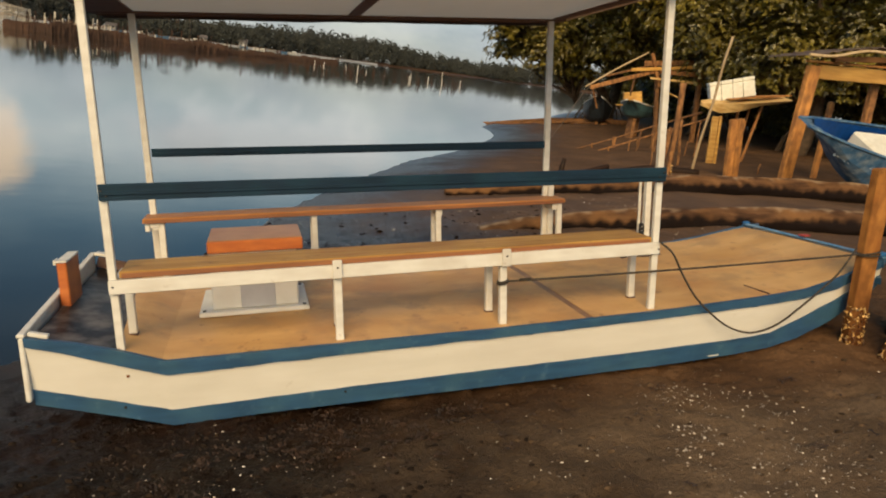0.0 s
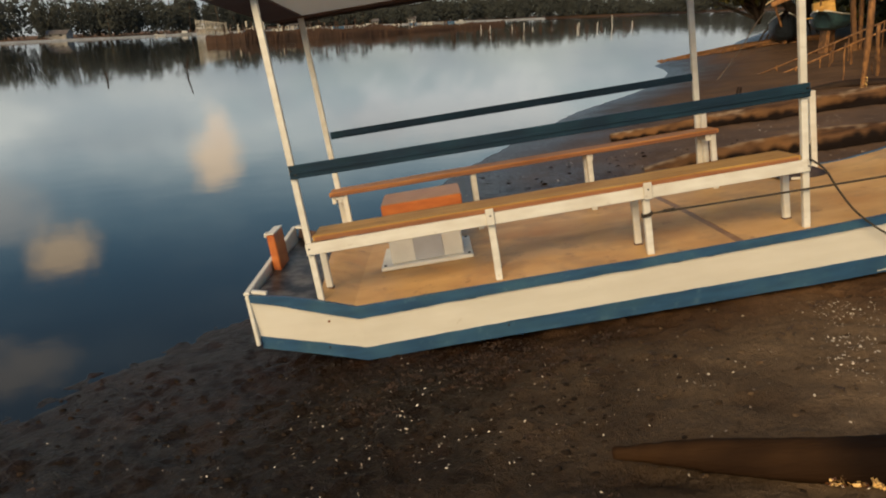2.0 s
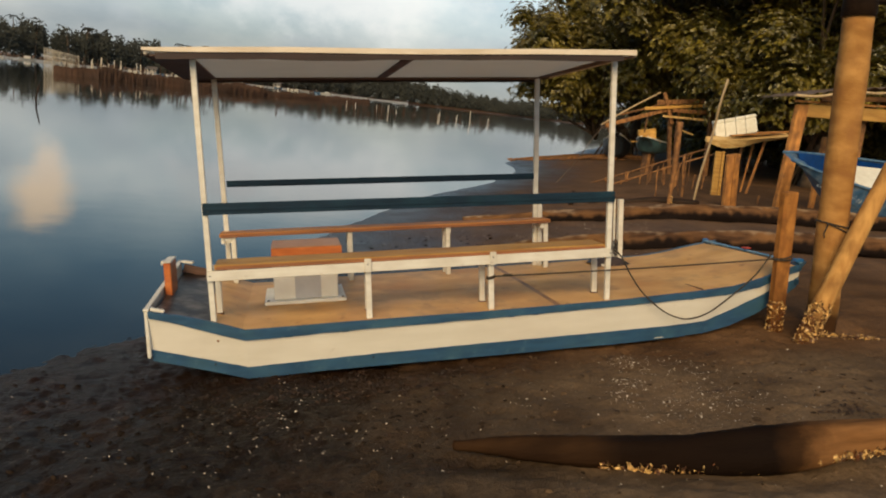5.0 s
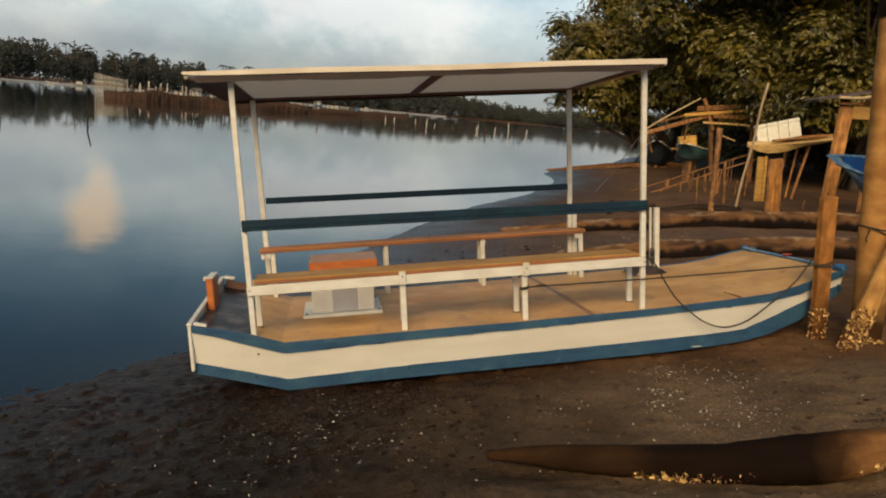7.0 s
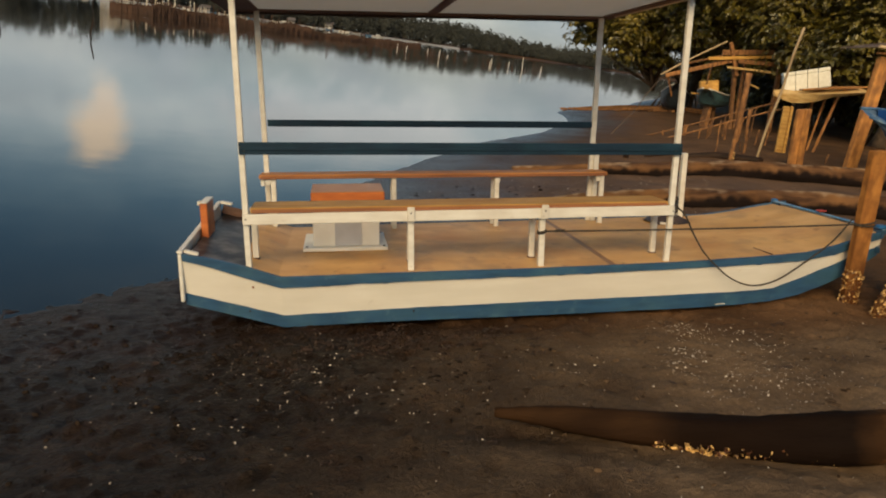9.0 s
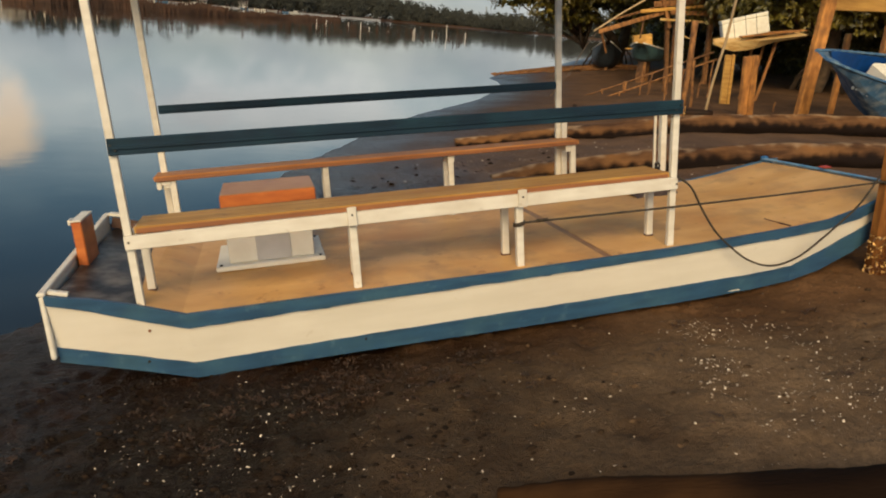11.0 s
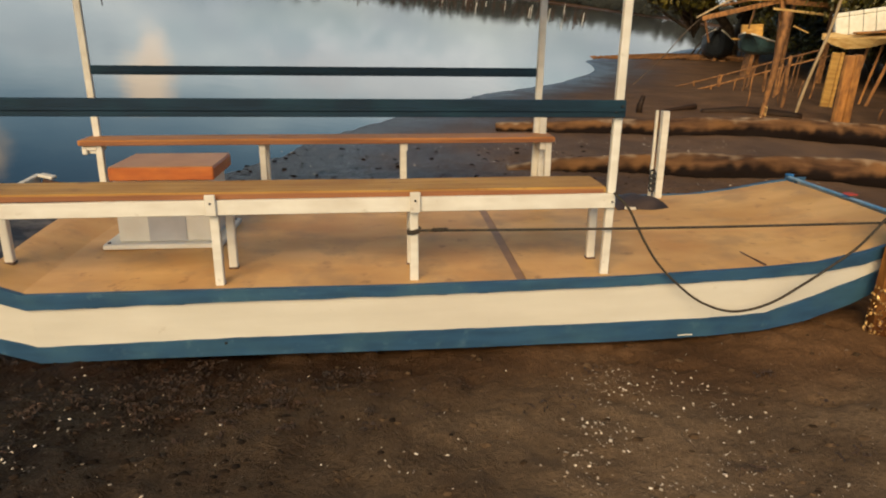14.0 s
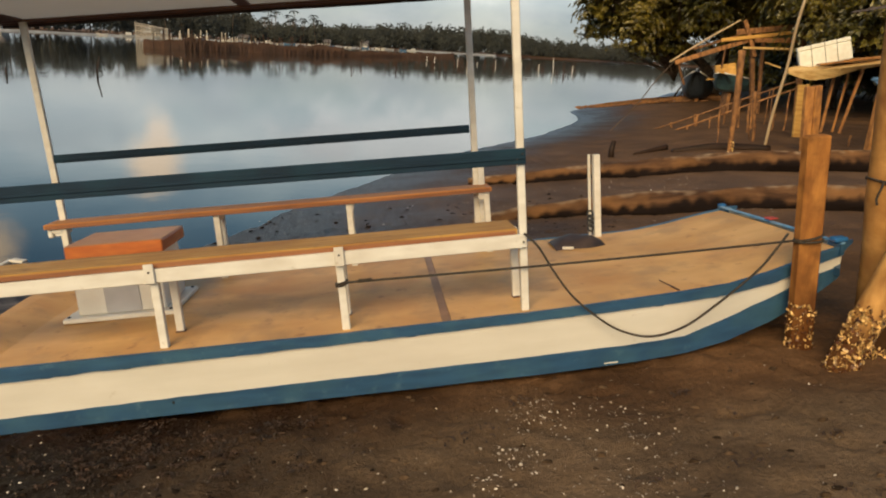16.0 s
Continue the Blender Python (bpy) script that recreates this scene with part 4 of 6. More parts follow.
        stud((x, at(x, 1) + 0.05 * (at(x, 2) - z) / (at(x, 2) - at(x, 5)) - 0.009, z), (0, -1, 0), 0.008)
    for x in (0.03, 1.12, 2.03, 2.985):
        bb = bmesh.new()
        box(bb, (x - 0.024, 0.217, deck_z(x)), (x + 0.024, 0.263, deck_z(x) + 0.014), 0.003)
        part("leg_pad", bb, BATTEN, boat)
    for i in range(11):        # paint runs under the upper strake
        x = 0.3 + 4.0 * i / 11 + 0.15 * math.sin(i * 5.1)
        z = at(x, 3)
        y = at(x, 1) + 0.05 * (at(x, 2) - z) / (at(x, 2) - at(x, 5))
        bb = bmesh.new()
        ln = 0.003 + 0.007 * abs(math.sin(i * 2.3))
        box(bb, (x - 0.02 - 0.015 * abs(math.sin(i * 1.7)), y - 0.0025, z - ln), (x + 0.02, y + 0.004, z + 0.004), 0.001)
        part("paint_run", bb, BLUE, boat)
    b = bmesh.new()            # bare scrape on the lower strake
    y = at(3.44, 1) + 0.05 - 0.011
    box(b, (3.40, y - 0.002, at(3.44, 5) + 0.012), (3.48, y + 0.004, at(3.44, 5) + 0.018), 0.001)
    part("scrape", b, WHITE, boat)
    # open joint in the bow deck
    b = bmesh.new()
    tube(b, path_points([(3.80, 0.20, deck_z(3.8) + 0.016), (3.82, 0.07, deck_z(3.8) + 0.012), (3.83, -0.01, deck_z(3.82) + 0.010)], 4), [0.003] * 4 + [0.005] * 5, 5)
    part("joint_gap", b, BATTEN, boat, "thin dark open joint in the bow deck")

    # canopy: fascia, cross bars, sheet
    cx0, cx1, cy0, cy1, cz = -0.28, 3.13, -0.13, 1.76, 1.814
    b = bmesh.new()
    pts = []
    for i in range(17):
        u = i / 16
        x = cx0 + (cx1 - cx0) * u
        pts.append([(x, cy0 + (cy1 - cy0) * k / 8, cz + 0.020 + 0.030 * math.sin(math.pi * k / 8)) for k in range(9)])
    strip(b, pts)
    ext = bmesh.ops.extrude_face_region(b, geom=b.faces[:])
    for v in [g for g in ext["geom"] if isinstance(g, bmesh.types.BMVert)]:
        v.co.z -= 0.008
    canopy = part("canopy", b, SHEET, boat, "pale grey canopy sheet")
    fx = [cx0 - 0.02, cx0 + 0.05, cx0 + 0.15, cx0 + 0.35, 0.6, 1.5, 2.4, cx1]
    dep = [0.016, 0.024, 0.029, 0.033, 0.035, 0.036, 0.037, 0.038]
    for y in (cy0, cy1):      # long fascias, thinner at the stern end
        b = bmesh.new()
        ring = []
        for x, d in zip(fx, dep):
            zt = cz + 0.047 + 0.004 * math.sin(x * 3)
            ring.append([b.verts.new(p) for p in ((x, y - 0.013, zt), (x, y - 0.013, zt - d), (x, y + 0.013, zt - d), (x, y + 0.013, zt))])
        for r1, r2 in zip(ring, ring[1:]):
            for k in range(4):
                b.faces.new((r1[k], r1[(k + 1) % 4], r2[(k + 1) % 4], r2[k]))
        b.faces.new(ring[0])
        b.faces.new(ring[-1])
        part("fascia", b, FASCIA, canopy, "cream weathered fascia board")
    for x in (cx0, cx1):
        b = bmesh.new()
        board(b, (x, cy0 + 0.014, cz + 0.022), (x, cy1 - 0.014, cz + 0.022), 0.026, 0.044)
        part("fascia", b, FASCIA, canopy, "cream weathered fascia board")
    inner = [((cx0 + 0.02, cy0 + 0.035), (cx1 - 0.02, cy0 + 0.035), 0.030), ((cx0 + 0.02, 1.63), (cx1 - 0.02, 1.63), 0.075), ((cx0 + 0.02, cy1 - 0.03), (cx1 - 0.02, cy1 - 0.03), 0.03), ((-0.15, cy0 + 0.06), (-0.15, cy1 - 0.06), 0.28), ((1.46, cy0 + 0.06), (1.46, 1.58), 0.085), ((3.03, cy0 + 0.06), (3.03, 1.58), 0.08)]
    for a, c, w in inner:
        b = bmesh.new()
        z = cz + 0.0005 if a[0] == c[0] else cz - 0.004
        board(b, (*a, z), (*c, z), w, 0.014)
        part("batten", b, BATTEN, canopy, "dark brown roof batten")
    for y, x0, x1 in ((cy0 + 0.004, cx0 + 0.06, cx1 - 0.10), (cy1 - 0.004, cx0 + 0.06, cx1 - 0.10)):
        b = bmesh.new()        # sagging dark lath under the fascia
        ring = []
        for i in range(29):
            x = x0 + (x1 - x0) * i / 28
            low = 0.042 + 0.010 * noise.noise(Vector((x * 1.6, y, 4))) + 0.006 * noise.noise(Vector((x * 5, y, 9)))
            zt = cz + 0.012
            ring.append([b.verts.new(p) for p in ((x, y - 0.007, zt), (x, y - 0.007, zt - low), (x, y + 0.007, zt - low), (x, y + 0.007, zt))])
        for r1, r2 in zip(ring, ring[1:]):
            for k in range(4):
                b.faces.new((r1[k], r1[(k + 1) % 4], r2[(k + 1) % 4], r2[k]))
        b.faces.new(ring[0])
        b.faces.new(ring[-1])
        part("lath", b, LATH, canopy, "dark brown sagging lath under the fascia")
    return boat


build_boat()


def build_ropes():
    b = bmesh.new()
    a, c = Vector((2.04, -0.03, 0.208)), Vector((4.50, -0.06, 0.213))
    pts = [a.lerp(c, i / 24) + Vector((0, 0, -0.008 * math.sin(math.pi * i / 24))) for i in range(25)]
    tube(b, pts, 0.0065, 6)
    for k in range(2):        # turns round the bench leg
        ring = [(2.035 + 0.030 * math.cos(t), 0.0 + 0.029 * math.sin(t), 0.193 + 0.012 * k + 0.006 * math.cos(t)) for t in np.linspace(0, 2 * math.pi, 13)]
        tube(b, ring, 0.006, 6)
    for k in range(5):        # knot
        tube(b, path_points([(2.12 + 0.014 * k, -0.03, 0.204), (2.130 + 0.014 * k, -0.040, 0.218), (2.140 + 0.014 * k, -0.022, 0.202)], 3), 0.0065, 6)
    for k in range(2):        # turns round the timber post
        ring = [(4.525 + 0.075 * math.cos(t), -0.055 + 0.055 * math.sin(t), 0.205 + (0.020 + 0.012 * math.cos(t)) * k) for t in np.linspace(0, 2 * math.pi, 17)]
        tube(b, ring, 0.0065, 6)
    r = thing("mooring_rope", "dark taut mooring rope tied from bench leg to post", "rope", BOAT)
    part("line", b, ROPE, r)
    b = bmesh.new()
    pts = path_points([(2.99, -0.06, 0.385), (3.05, -0.11, 0.32), (3.12, -0.115, 0.19), (3.21, -0.12, 0.05), (3.32, -0.125, -0.062), (3.44, -0.125, -0.155), (3.58, -0.12, -0.212), (3.70, -0.12, -0.214), (3.84, -0.115, -0.173), (3.99, -0.11, -0.083), (4.13, -0.11, 0.016), (4.25, -0.11, 0.115), (4.39, -0.09, 0.262)], 5)
    tube(b, pts, 0.0065, 6)
    r2 = thing("slack_rope", "dark slack rope drooping over the hull side", "rope", BOAT)
    part("line", b, ROPE, r2)


build_ropes()


def build_tarp():
    b = bmesh.new()
    n, rows = 14, []
    for i in range(n + 1):
        u = i / n
        x = 3.46 + 0.36 * u
        h = 0.07 * math.sin(math.pi * min(max(u, 0.02), 0.98)) ** 0.5
        rows.append([(x, 1.22 + 0.30 * k / 6 + 0.02 * math.sin(u * 7), deck_z(x) + 0.008 + (h * math.sin(math.pi * k / 6) ** 0.6 * (1 + 0.35 * noise.noise(Vector((x * 9, k, 0)))) if 0 < k < 6 else 0)) for k in range(7)])
    strip(b, rows)
    t = thing("tarpaulin", "crumpled black tarpaulin bundle lying on the deck", "tarpaulin", BOAT)
    part("cover", b, TARP, t, smooth=True)
    b = bmesh.new()
    board(b, (3.50, 1.20, deck_z(3.5) + 0.03), (3.58, 1.20, deck_z(3.5) + 0.022), 0.01, 0.02)
    part("white_edge", b, WHITE, t)
    b = bmesh.new()
    for k in range(4):
        ring = [(3.80 + 0.02 * math.cos(a), 1.52 + 0.01 * math.sin(a) , 0.06 + 0.035 * k + 0.024 * math.sin(a)) for a in np.linspace(0, 2 * math.pi, 9)]
        tube(b, ring, 0.008, 5)
    c = thing("chain", "dark rusty chain hanging on the white bitt", "chain", BOAT)
    part("links", b, BLACK, c)


build_tarp()


# ---- posts, poles and logs ----
def oysters(bm, centres, rnd, size=0.03):
    """A crust of small angular shells at the given points, each facing its own way."""
    for c in centres:
        tmp = bmesh.new()
        bmesh.ops.create_icosphere(tmp, subdivisions=1, radius=size * rnd.uniform(0.5, 1.2))
        m = Matrix.Translation(c) @ Euler([rnd.uniform(0, 6.3) for _ in range(3)]).to_matrix().to_4x4() @ Matrix.Diagonal((1, rnd.uniform(0.4, 0.8), rnd.uniform(0.14, 0.3), 1))
        tmp.transform(m)
        join(bm, tmp)


def crust_at(c, r, rnd):
    """A point on the weather side of a pole of radius r about c."""
    a = rnd.uniform(-3.5, 0.3)
    return c + Vector((r * math.cos(a), r * math.sin(a), rnd.uniform(-0.02, 0.02)))


def build_moorings():
    rnd = random.Random(4)
    # squared timber post beside the bow
    foot, head = Vector((4.553, -0.03, 0.58)), Vector((4.400, -0.03, 1.893))
    p = thing("mooring_post", "weathered brown squared timber post with oyster-crusted foot", "post")
    b = bmesh.new()
    board(b, foot, head, 0.125, 0.075, up=(0, 1, 0), bevel=0.01)
    stem = part("timber", b, POSTWOOD, p)
    b = bmesh.new()
    for _ in range(170):       # on the two weather faces
        h = 0.10 + 0.30 * rnd.random() ** 1.6
        c = foot.lerp(head, h / 1.313)
        if rnd.random() < 0.6:
            c += Vector((rnd.uniform(-0.066, 0.066), -0.044, 0))
        else:
            c += Vector((-0.068, rnd.uniform(-0.042, 0.03), 0))
        oysters(b, [c], rnd, 0.0125)
    part("oyster_crust", b, OYSTER, stem, "golden-brown oyster crust")
    # big pale trunk
    q = thing("mooring_pole", "thick pale trunk pole driven into the mud", "pole")
    b = bmesh.new()
    pts = path_points([(5.04, 0.0, 0.55), (4.995, 0.0, 0.95), (4.90, 0.0, 1.68), (4.807, 0.0, 2.45), (4.69, 0.0, 3.36)], 6)
    tube(b, pts, [0.124 - 0.010 * i / len(pts) + 0.003 * math.sin(i * 1.3) for i in range(len(pts))], 20, rough=0.07, seed=2)
    stem = part("trunk", b, TRUNKWOOD, q, smooth=True)
    b = bmesh.new()
    for k in range(2):
        ring = [(4.902 + 0.128 * math.cos(t), 0.128 * math.sin(t), 1.655 + (0.004 - 0.03 * k) * (1 + math.cos(t)) - 0.02 * math.cos(t)) for t in np.linspace(0, 2 * math.pi, 25)]
        tube(b, ring, 0.006, 6)
    part("rope_binding", b, ROPE, stem, "dark rope bound round the trunk")
    b = bmesh.new()            # loose tail of the binding
    tube(b, path_points([(4.79, -0.075, 1.675), (4.772, -0.09, 1.64), (4.762, -0.085, 1.585), (4.77, -0.09, 1.55)], 3), 0.006, 6)
    part("rope_tail", b, ROPE, stem)
    # dark limbs on top of it
    b = bmesh.new()
    tube(b, [(4.695, 0.0, 3.30), (4.66, 0.0, 3.75)], [0.13, 0.12], 12)
    tube(b, path_points([(4.66, 0.0, 3.42), (4.25, 0.1, 3.55), (3.9, 0.2, 3.48)], 4), 0.05, 8, rough=0.2)
    tube(b, path_points([(4.66, 0.0, 3.45), (5.3, 0.0, 3.52), (6.1, 0.0, 3.60)], 4), 0.06, 8, rough=0.2)
    part("crossbeam", b, LOGWET, q, "dark beam across the pole head")
    # raking brace
    s = thing("brace_post", "raking round pole leaning on the trunk, oyster-crusted foot", "post")
    foot, head = Vector((4.575, -0.29, 0.60)), Vector((5.13, -0.22, 2.20))
    b = bmesh.new()
    tube(b, path_points([foot, foot.lerp(head, 0.35), foot.lerp(head, 0.7), head], 6), list(np.linspace(0.080, 0.062, 19)), 16, rough=0.12, seed=6)
    stem = part("timber", b, BRACEWOOD, s)
    ax = (head - foot).normalized()
    b = bmesh.new()
    oysters(b, [crust_at(foot + ax * (0.08 + 0.40 * rnd.random() ** 1.2), 0.082, rnd) for _ in range(560)], rnd, 0.0165)
    part("oyster_crust", b, OYSTER, stem, "golden-brown oyster crust")
    b = bmesh.new()
    for _ in range(190):
        u = rnd.random()
        x, y = 4.80 + 0.48 * u, -0.21 - 0.12 * u + rnd.gauss(0, 0.025)
        oysters(b, [Vector((x, y, mud_z(x, y) + 0.010 + 0.02 * rnd.random()))], rnd, 0.0135)
    tagged(part("oyster_heap", b, OYSTER), "heap of broken oyster shells on mud", "shells", kind="stuff")


build_moorings()


def log_thing(label, pts, radii, material, seed, steps=8, sides=20, rough=0.18, weathered=False, worn=0.0):
    a = Vector(pts[0])
    ax = (Vector(pts[-2]) - Vector(pts[1])).normalized() if len(pts) > 3 else (Vector(pts[-1]) - a).normalized()
    side = Vector((0, 0, 1)).cross(ax).normalized()
    m = Matrix((ax, side, ax.cross(side))).transposed().to_4x4()
    m.translation = a
    t = thing("log", label, "log", m, group="driftwood logs")
    inv = m.inverted()
    p = path_points([inv @ Vector(q) for q in pts], steps)
    r = np.interp(np.linspace(0, 1, len(p)), np.linspace(0, 1, len(radii)), radii)
    b = bmesh.new()
    tube(b, p, list(r), sides, rough=rough, seed=seed)
    for v in b.verts:
        q = Vector((v.co.x * 2.0, v.co.y * 9, v.co.z * 9))
        v.co += (noise.noise_vector(q) * 0.7 + noise.noise_vector(v.co * 24) * 0.3) * worn
    if not weathered:
        part("trunk", b, material, t, smooth=True)
        return t
    off = Vector((seed * 3.1, 0, 0))
    for v in b.verts:          # checks, knots and worn hollows
        q = Vector((v.co.x * 1.6, v.co.y * 6, v.co.z * 6)) + off
        v.co += noise.noise_vector(q) * 0.022 + noise.noise_vector(v.co * 14 + off) * 0.007
    low_black, pale_ridge = b.verts.layers.float.new("low_black"), b.verts.layers.float.new("pale_ridge")
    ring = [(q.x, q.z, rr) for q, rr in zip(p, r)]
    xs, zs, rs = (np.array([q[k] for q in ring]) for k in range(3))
    for v in b.verts:          # black below with a ragged edge; lit, dry ridge painted pale on top
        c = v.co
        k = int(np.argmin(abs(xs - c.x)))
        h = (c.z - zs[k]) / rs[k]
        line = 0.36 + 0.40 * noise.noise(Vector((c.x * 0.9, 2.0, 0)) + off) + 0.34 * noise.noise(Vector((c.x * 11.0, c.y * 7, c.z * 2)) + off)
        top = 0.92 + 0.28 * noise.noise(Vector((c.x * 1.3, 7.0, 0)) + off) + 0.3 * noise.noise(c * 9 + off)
        v[low_black] = min(1.0, max(0.0, 0.5 + (line - h) * 3.2))
        v[pale_ridge] = min(1.0, max(0.0, (h - top) * 4.0))
    part("trunk", b, material, t, smooth=True)
    rnd = random.Random(seed)
    b = bmesh.new()
    for _ in range(60):        # weed hanging from the darker lower side
        k = rnd.randrange(len(p) // 8, len(p) - 2)
        c, rr = p[k], r[k]
        w, h = rnd.uniform(0.006, 0.020), rnd.uniform(0.05, 0.20) * rnd.uniform(0.5, 1)
        y, z = c.y - rr * 0.86, c.z - rr * rnd.uniform(0.45, 0.7)
        vs = [b.verts.new(q) for q in ((c.x - w, y - 0.006, z), (c.x + w, y - 0.006, z), (c.x + w * 0.3, y + 0.012, z - h), (c.x, y - 0.012, z - h * 0.9))]
        b.faces.new((vs[0], vs[1], vs[2], vs[3]))
    tagged(part("hanging_weed", b, LOGWET, t, "black weed hanging from the darker lower side"), kind="stuff")
    return t


def gz(x, y, up=0.0):
    return (x, y, ground_z(x, y) + up)


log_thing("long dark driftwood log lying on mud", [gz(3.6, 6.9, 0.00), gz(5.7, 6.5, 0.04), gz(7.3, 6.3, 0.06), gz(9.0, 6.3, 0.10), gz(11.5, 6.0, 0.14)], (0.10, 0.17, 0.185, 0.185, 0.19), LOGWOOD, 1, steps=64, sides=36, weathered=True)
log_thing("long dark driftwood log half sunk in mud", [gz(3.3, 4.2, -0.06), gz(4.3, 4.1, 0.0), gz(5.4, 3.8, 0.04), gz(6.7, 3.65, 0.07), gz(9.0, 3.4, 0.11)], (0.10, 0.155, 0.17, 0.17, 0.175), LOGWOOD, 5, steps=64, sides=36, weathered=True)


def build_near_log():
    rnd = random.Random(9)
    pts = [(1.40, -1.545, 0.455), (1.80, -1.70, 0.515), (2.40, -1.91, 0.595), (2.90, -2.06, 0.695), (3.15, -2.135, 0.775), (3.45, -2.23, 0.875), (4.4, -2.52, 1.08)]
    radii = (0.028, 0.065, 0.103, 0.126, 0.116, 0.094, 0.085)
    t = log_thing("tapered driftwood log, black middle and orange end", pts, radii, ORANGELOG, 3, steps=24, sides=32, rough=0.22, worn=0.016)
    inv = t.matrix_world.inverted()
    b = bmesh.new()
    for _ in range(640):
        x = 2.12 + 1.7 * rnd.random()
        c = Vector([float(np.interp(x, [p[0] for p in pts], [p[k] for p in pts])) for k in range(3)])
        r = float(np.interp(x, [p[0] for p in pts], radii))
        a = rnd.gauss(float(np.interp(x, (2.1, 2.5, 3.1, 3.5), (0.54, 0.36, 0.36, 0.5))), 0.15)
        oysters(b, [inv @ (c + Vector((-0.31, -0.95, 0)) * r * math.cos(a) + Vector((0, 0, -r * math.sin(a))))], rnd, 0.0165)
    tagged(part("oyster_crust", b, OYSTER, t, "golden oyster crust along the log's underside"), kind="stuff")


build_near_log()


# ---- shells strewn on the mud ----
CLOD = mat("dark_clod", (0.018, 0.011, 0.0065), (0.009, 0.0055, 0.0035), rough=0.9, scale=30, bump=0.3, island=0.6)
DRYCLOD = mat("brown_clod", (0.085, 0.054, 0.031), (0.040, 0.025, 0.014), rough=0.95, scale=30, bump=0.3, island=0.6)
DRYCLOD.node_tree.nodes["Principled BSDF"].inputs["Specular IOR Level"].default_value = 0.1
CLOD.node_tree.nodes["Principled BSDF"].inputs["Specular IOR Level"].default_value = 0.15


def build_shells():
    rnd = random.Random(12)
    verts, faces = [], []

    def shell(x, y, s):
        """A broken half-shell or flake, cupped and tilted as it fell."""
        base = len(verts)
        m = Matrix.Translation((x, y, mud_z(x, y) + s * 0.22)) @ Euler((rnd.gauss(0, 0.45), rnd.gauss(0, 0.45), rnd.uniform(0, 6.3))).to_matrix().to_4x4()
        n = rnd.choice((5, 6, 7))
        wide, cup = rnd.uniform(0.3, 0.75), rnd.choice((0.12, 0.2, 0.38))
        rad = [s * rnd.uniform(0.7, 1.2) for _ in range(n)]
        for q, up in ((1.0, 0.0), (0.6, cup)):
            for k in range(n):
                a = 2 * math.pi * k / n
                verts.append(m @ Vector((q * rad[k] * math.cos(a), q * rad[k] * wide * math.sin(a), s * up)))
        verts.append(m @ Vector((-0.1 * s, 0, s * cup * 1.25)))
        for k in range(n):
            k2 = (k + 1) % n
            faces.append((base + k, base + k2, base + n + k2, base + n + k))
            faces.append((base + n + k, base + n + k2, base + 2 * n))

    def size(big=0.0070):
        return 0.0020 + big * rnd.random() ** 2.6

    # drifts: middle, spread, how many, largest flake
    for cx, cy, sx, sy, n, big in ((2.96, -0.50, 0.085, 0.10, 190, 0.0075), (2.76, -0.88, 0.06, 0.09, 90, 0.0085), (2.62, -1.05, 0.05, 0.07, 50, 0.009), (3.34, -0.66, 0.13, 0.15, 120, 0.0075), (2.95, -1.35, 0.26, 0.19, 330, 0.0075), (3.25, -1.15, 0.25, 0.2, 130, 0.0065), (2.10, -0.95, 0.24, 0.16, 34, 0.010), (1.45, -0.95, 0.35, 0.28, 90, 0.009), (0.45, -0.70, 0.32, 0.28, 200, 0.007), (0.75, -1.15, 0.5, 0.25, 170, 0.008)):
        for _ in range(n):
            shell(rnd.gauss(cx, sx), rnd.gauss(cy, sy), size(big))
    for _ in range(700):
        shell(rnd.uniform(-1.6, 4.4), rnd.uniform(-2.4, 0.0), size(0.0065))
    for _ in range(600):
        shell(rnd.uniform(-1.0, 6.5), rnd.uniform(1.8, 6.0), rnd.uniform(0.005, 0.014))
    me = bpy.data.meshes.new("shells")
    me.from_pydata(verts, [], faces)
    me.materials.append(SHELL)
    tagged(new("shells", me), "pale broken sea shells strewn over mud", "shells", kind="stuff")

    # dark weed scraps and clods: black on the wet mud, browner where it has dried
    wet_lists, dry_lists = ([], []), ([], [])
    for i in range(1482):
        flat = i >= 1450       # scattered dark prints and weed pads
        if flat:
            x, y = rnd.uniform(3.1, 4.7), rnd.uniform(-1.7, -0.45)
        elif i >= 1100:           # wet lumps on the flat beyond the boat
            x, y = rnd.uniform(-0.8, 4.8), rnd.uniform(1.75, 5.5)
        elif rnd.random() < 0.6:
            x, y = rnd.gauss(0.5, 0.9), rnd.gauss(-0.75, 0.45)
        else:
            x, y = rnd.uniform(-1.7, 4.4), rnd.uniform(-2.3, 0.2)
        s = rnd.uniform(0.014, 0.040) if flat else (0.006 + 0.020 * rnd.random() ** 2) * (1.0 if i < 1100 else 1.6)
        verts, faces = dry_lists if x > 1.5 + 0.8 * rnd.random() and y < 1.0 else wet_lists
        base, z = len(verts), mud_z(x, y)
        rot, h, n = rnd.uniform(0, 6.3), s * (0.06 if flat else rnd.uniform(0.25, 0.6)), 7
        rad = [s * rnd.uniform(0.6, 1.3) for _ in range(n)]
        for q, up in ((1.0, -0.003), (0.62, h * 0.75)):
            for k in range(n):
                a = rot + 2 * math.pi * k / n
                verts.append((x + q * rad[k] * math.cos(a), y + q * rad[k] * 0.7 * math.sin(a), z + up))
        verts.append((x, y, z + h))
        for k in range(n):
            k2 = (k + 1) % n
            faces.append((base + k, base + k2, base + n + k2, base + n + k))
            faces.append((base + n + k, base + n + k2, base + 2 * n))
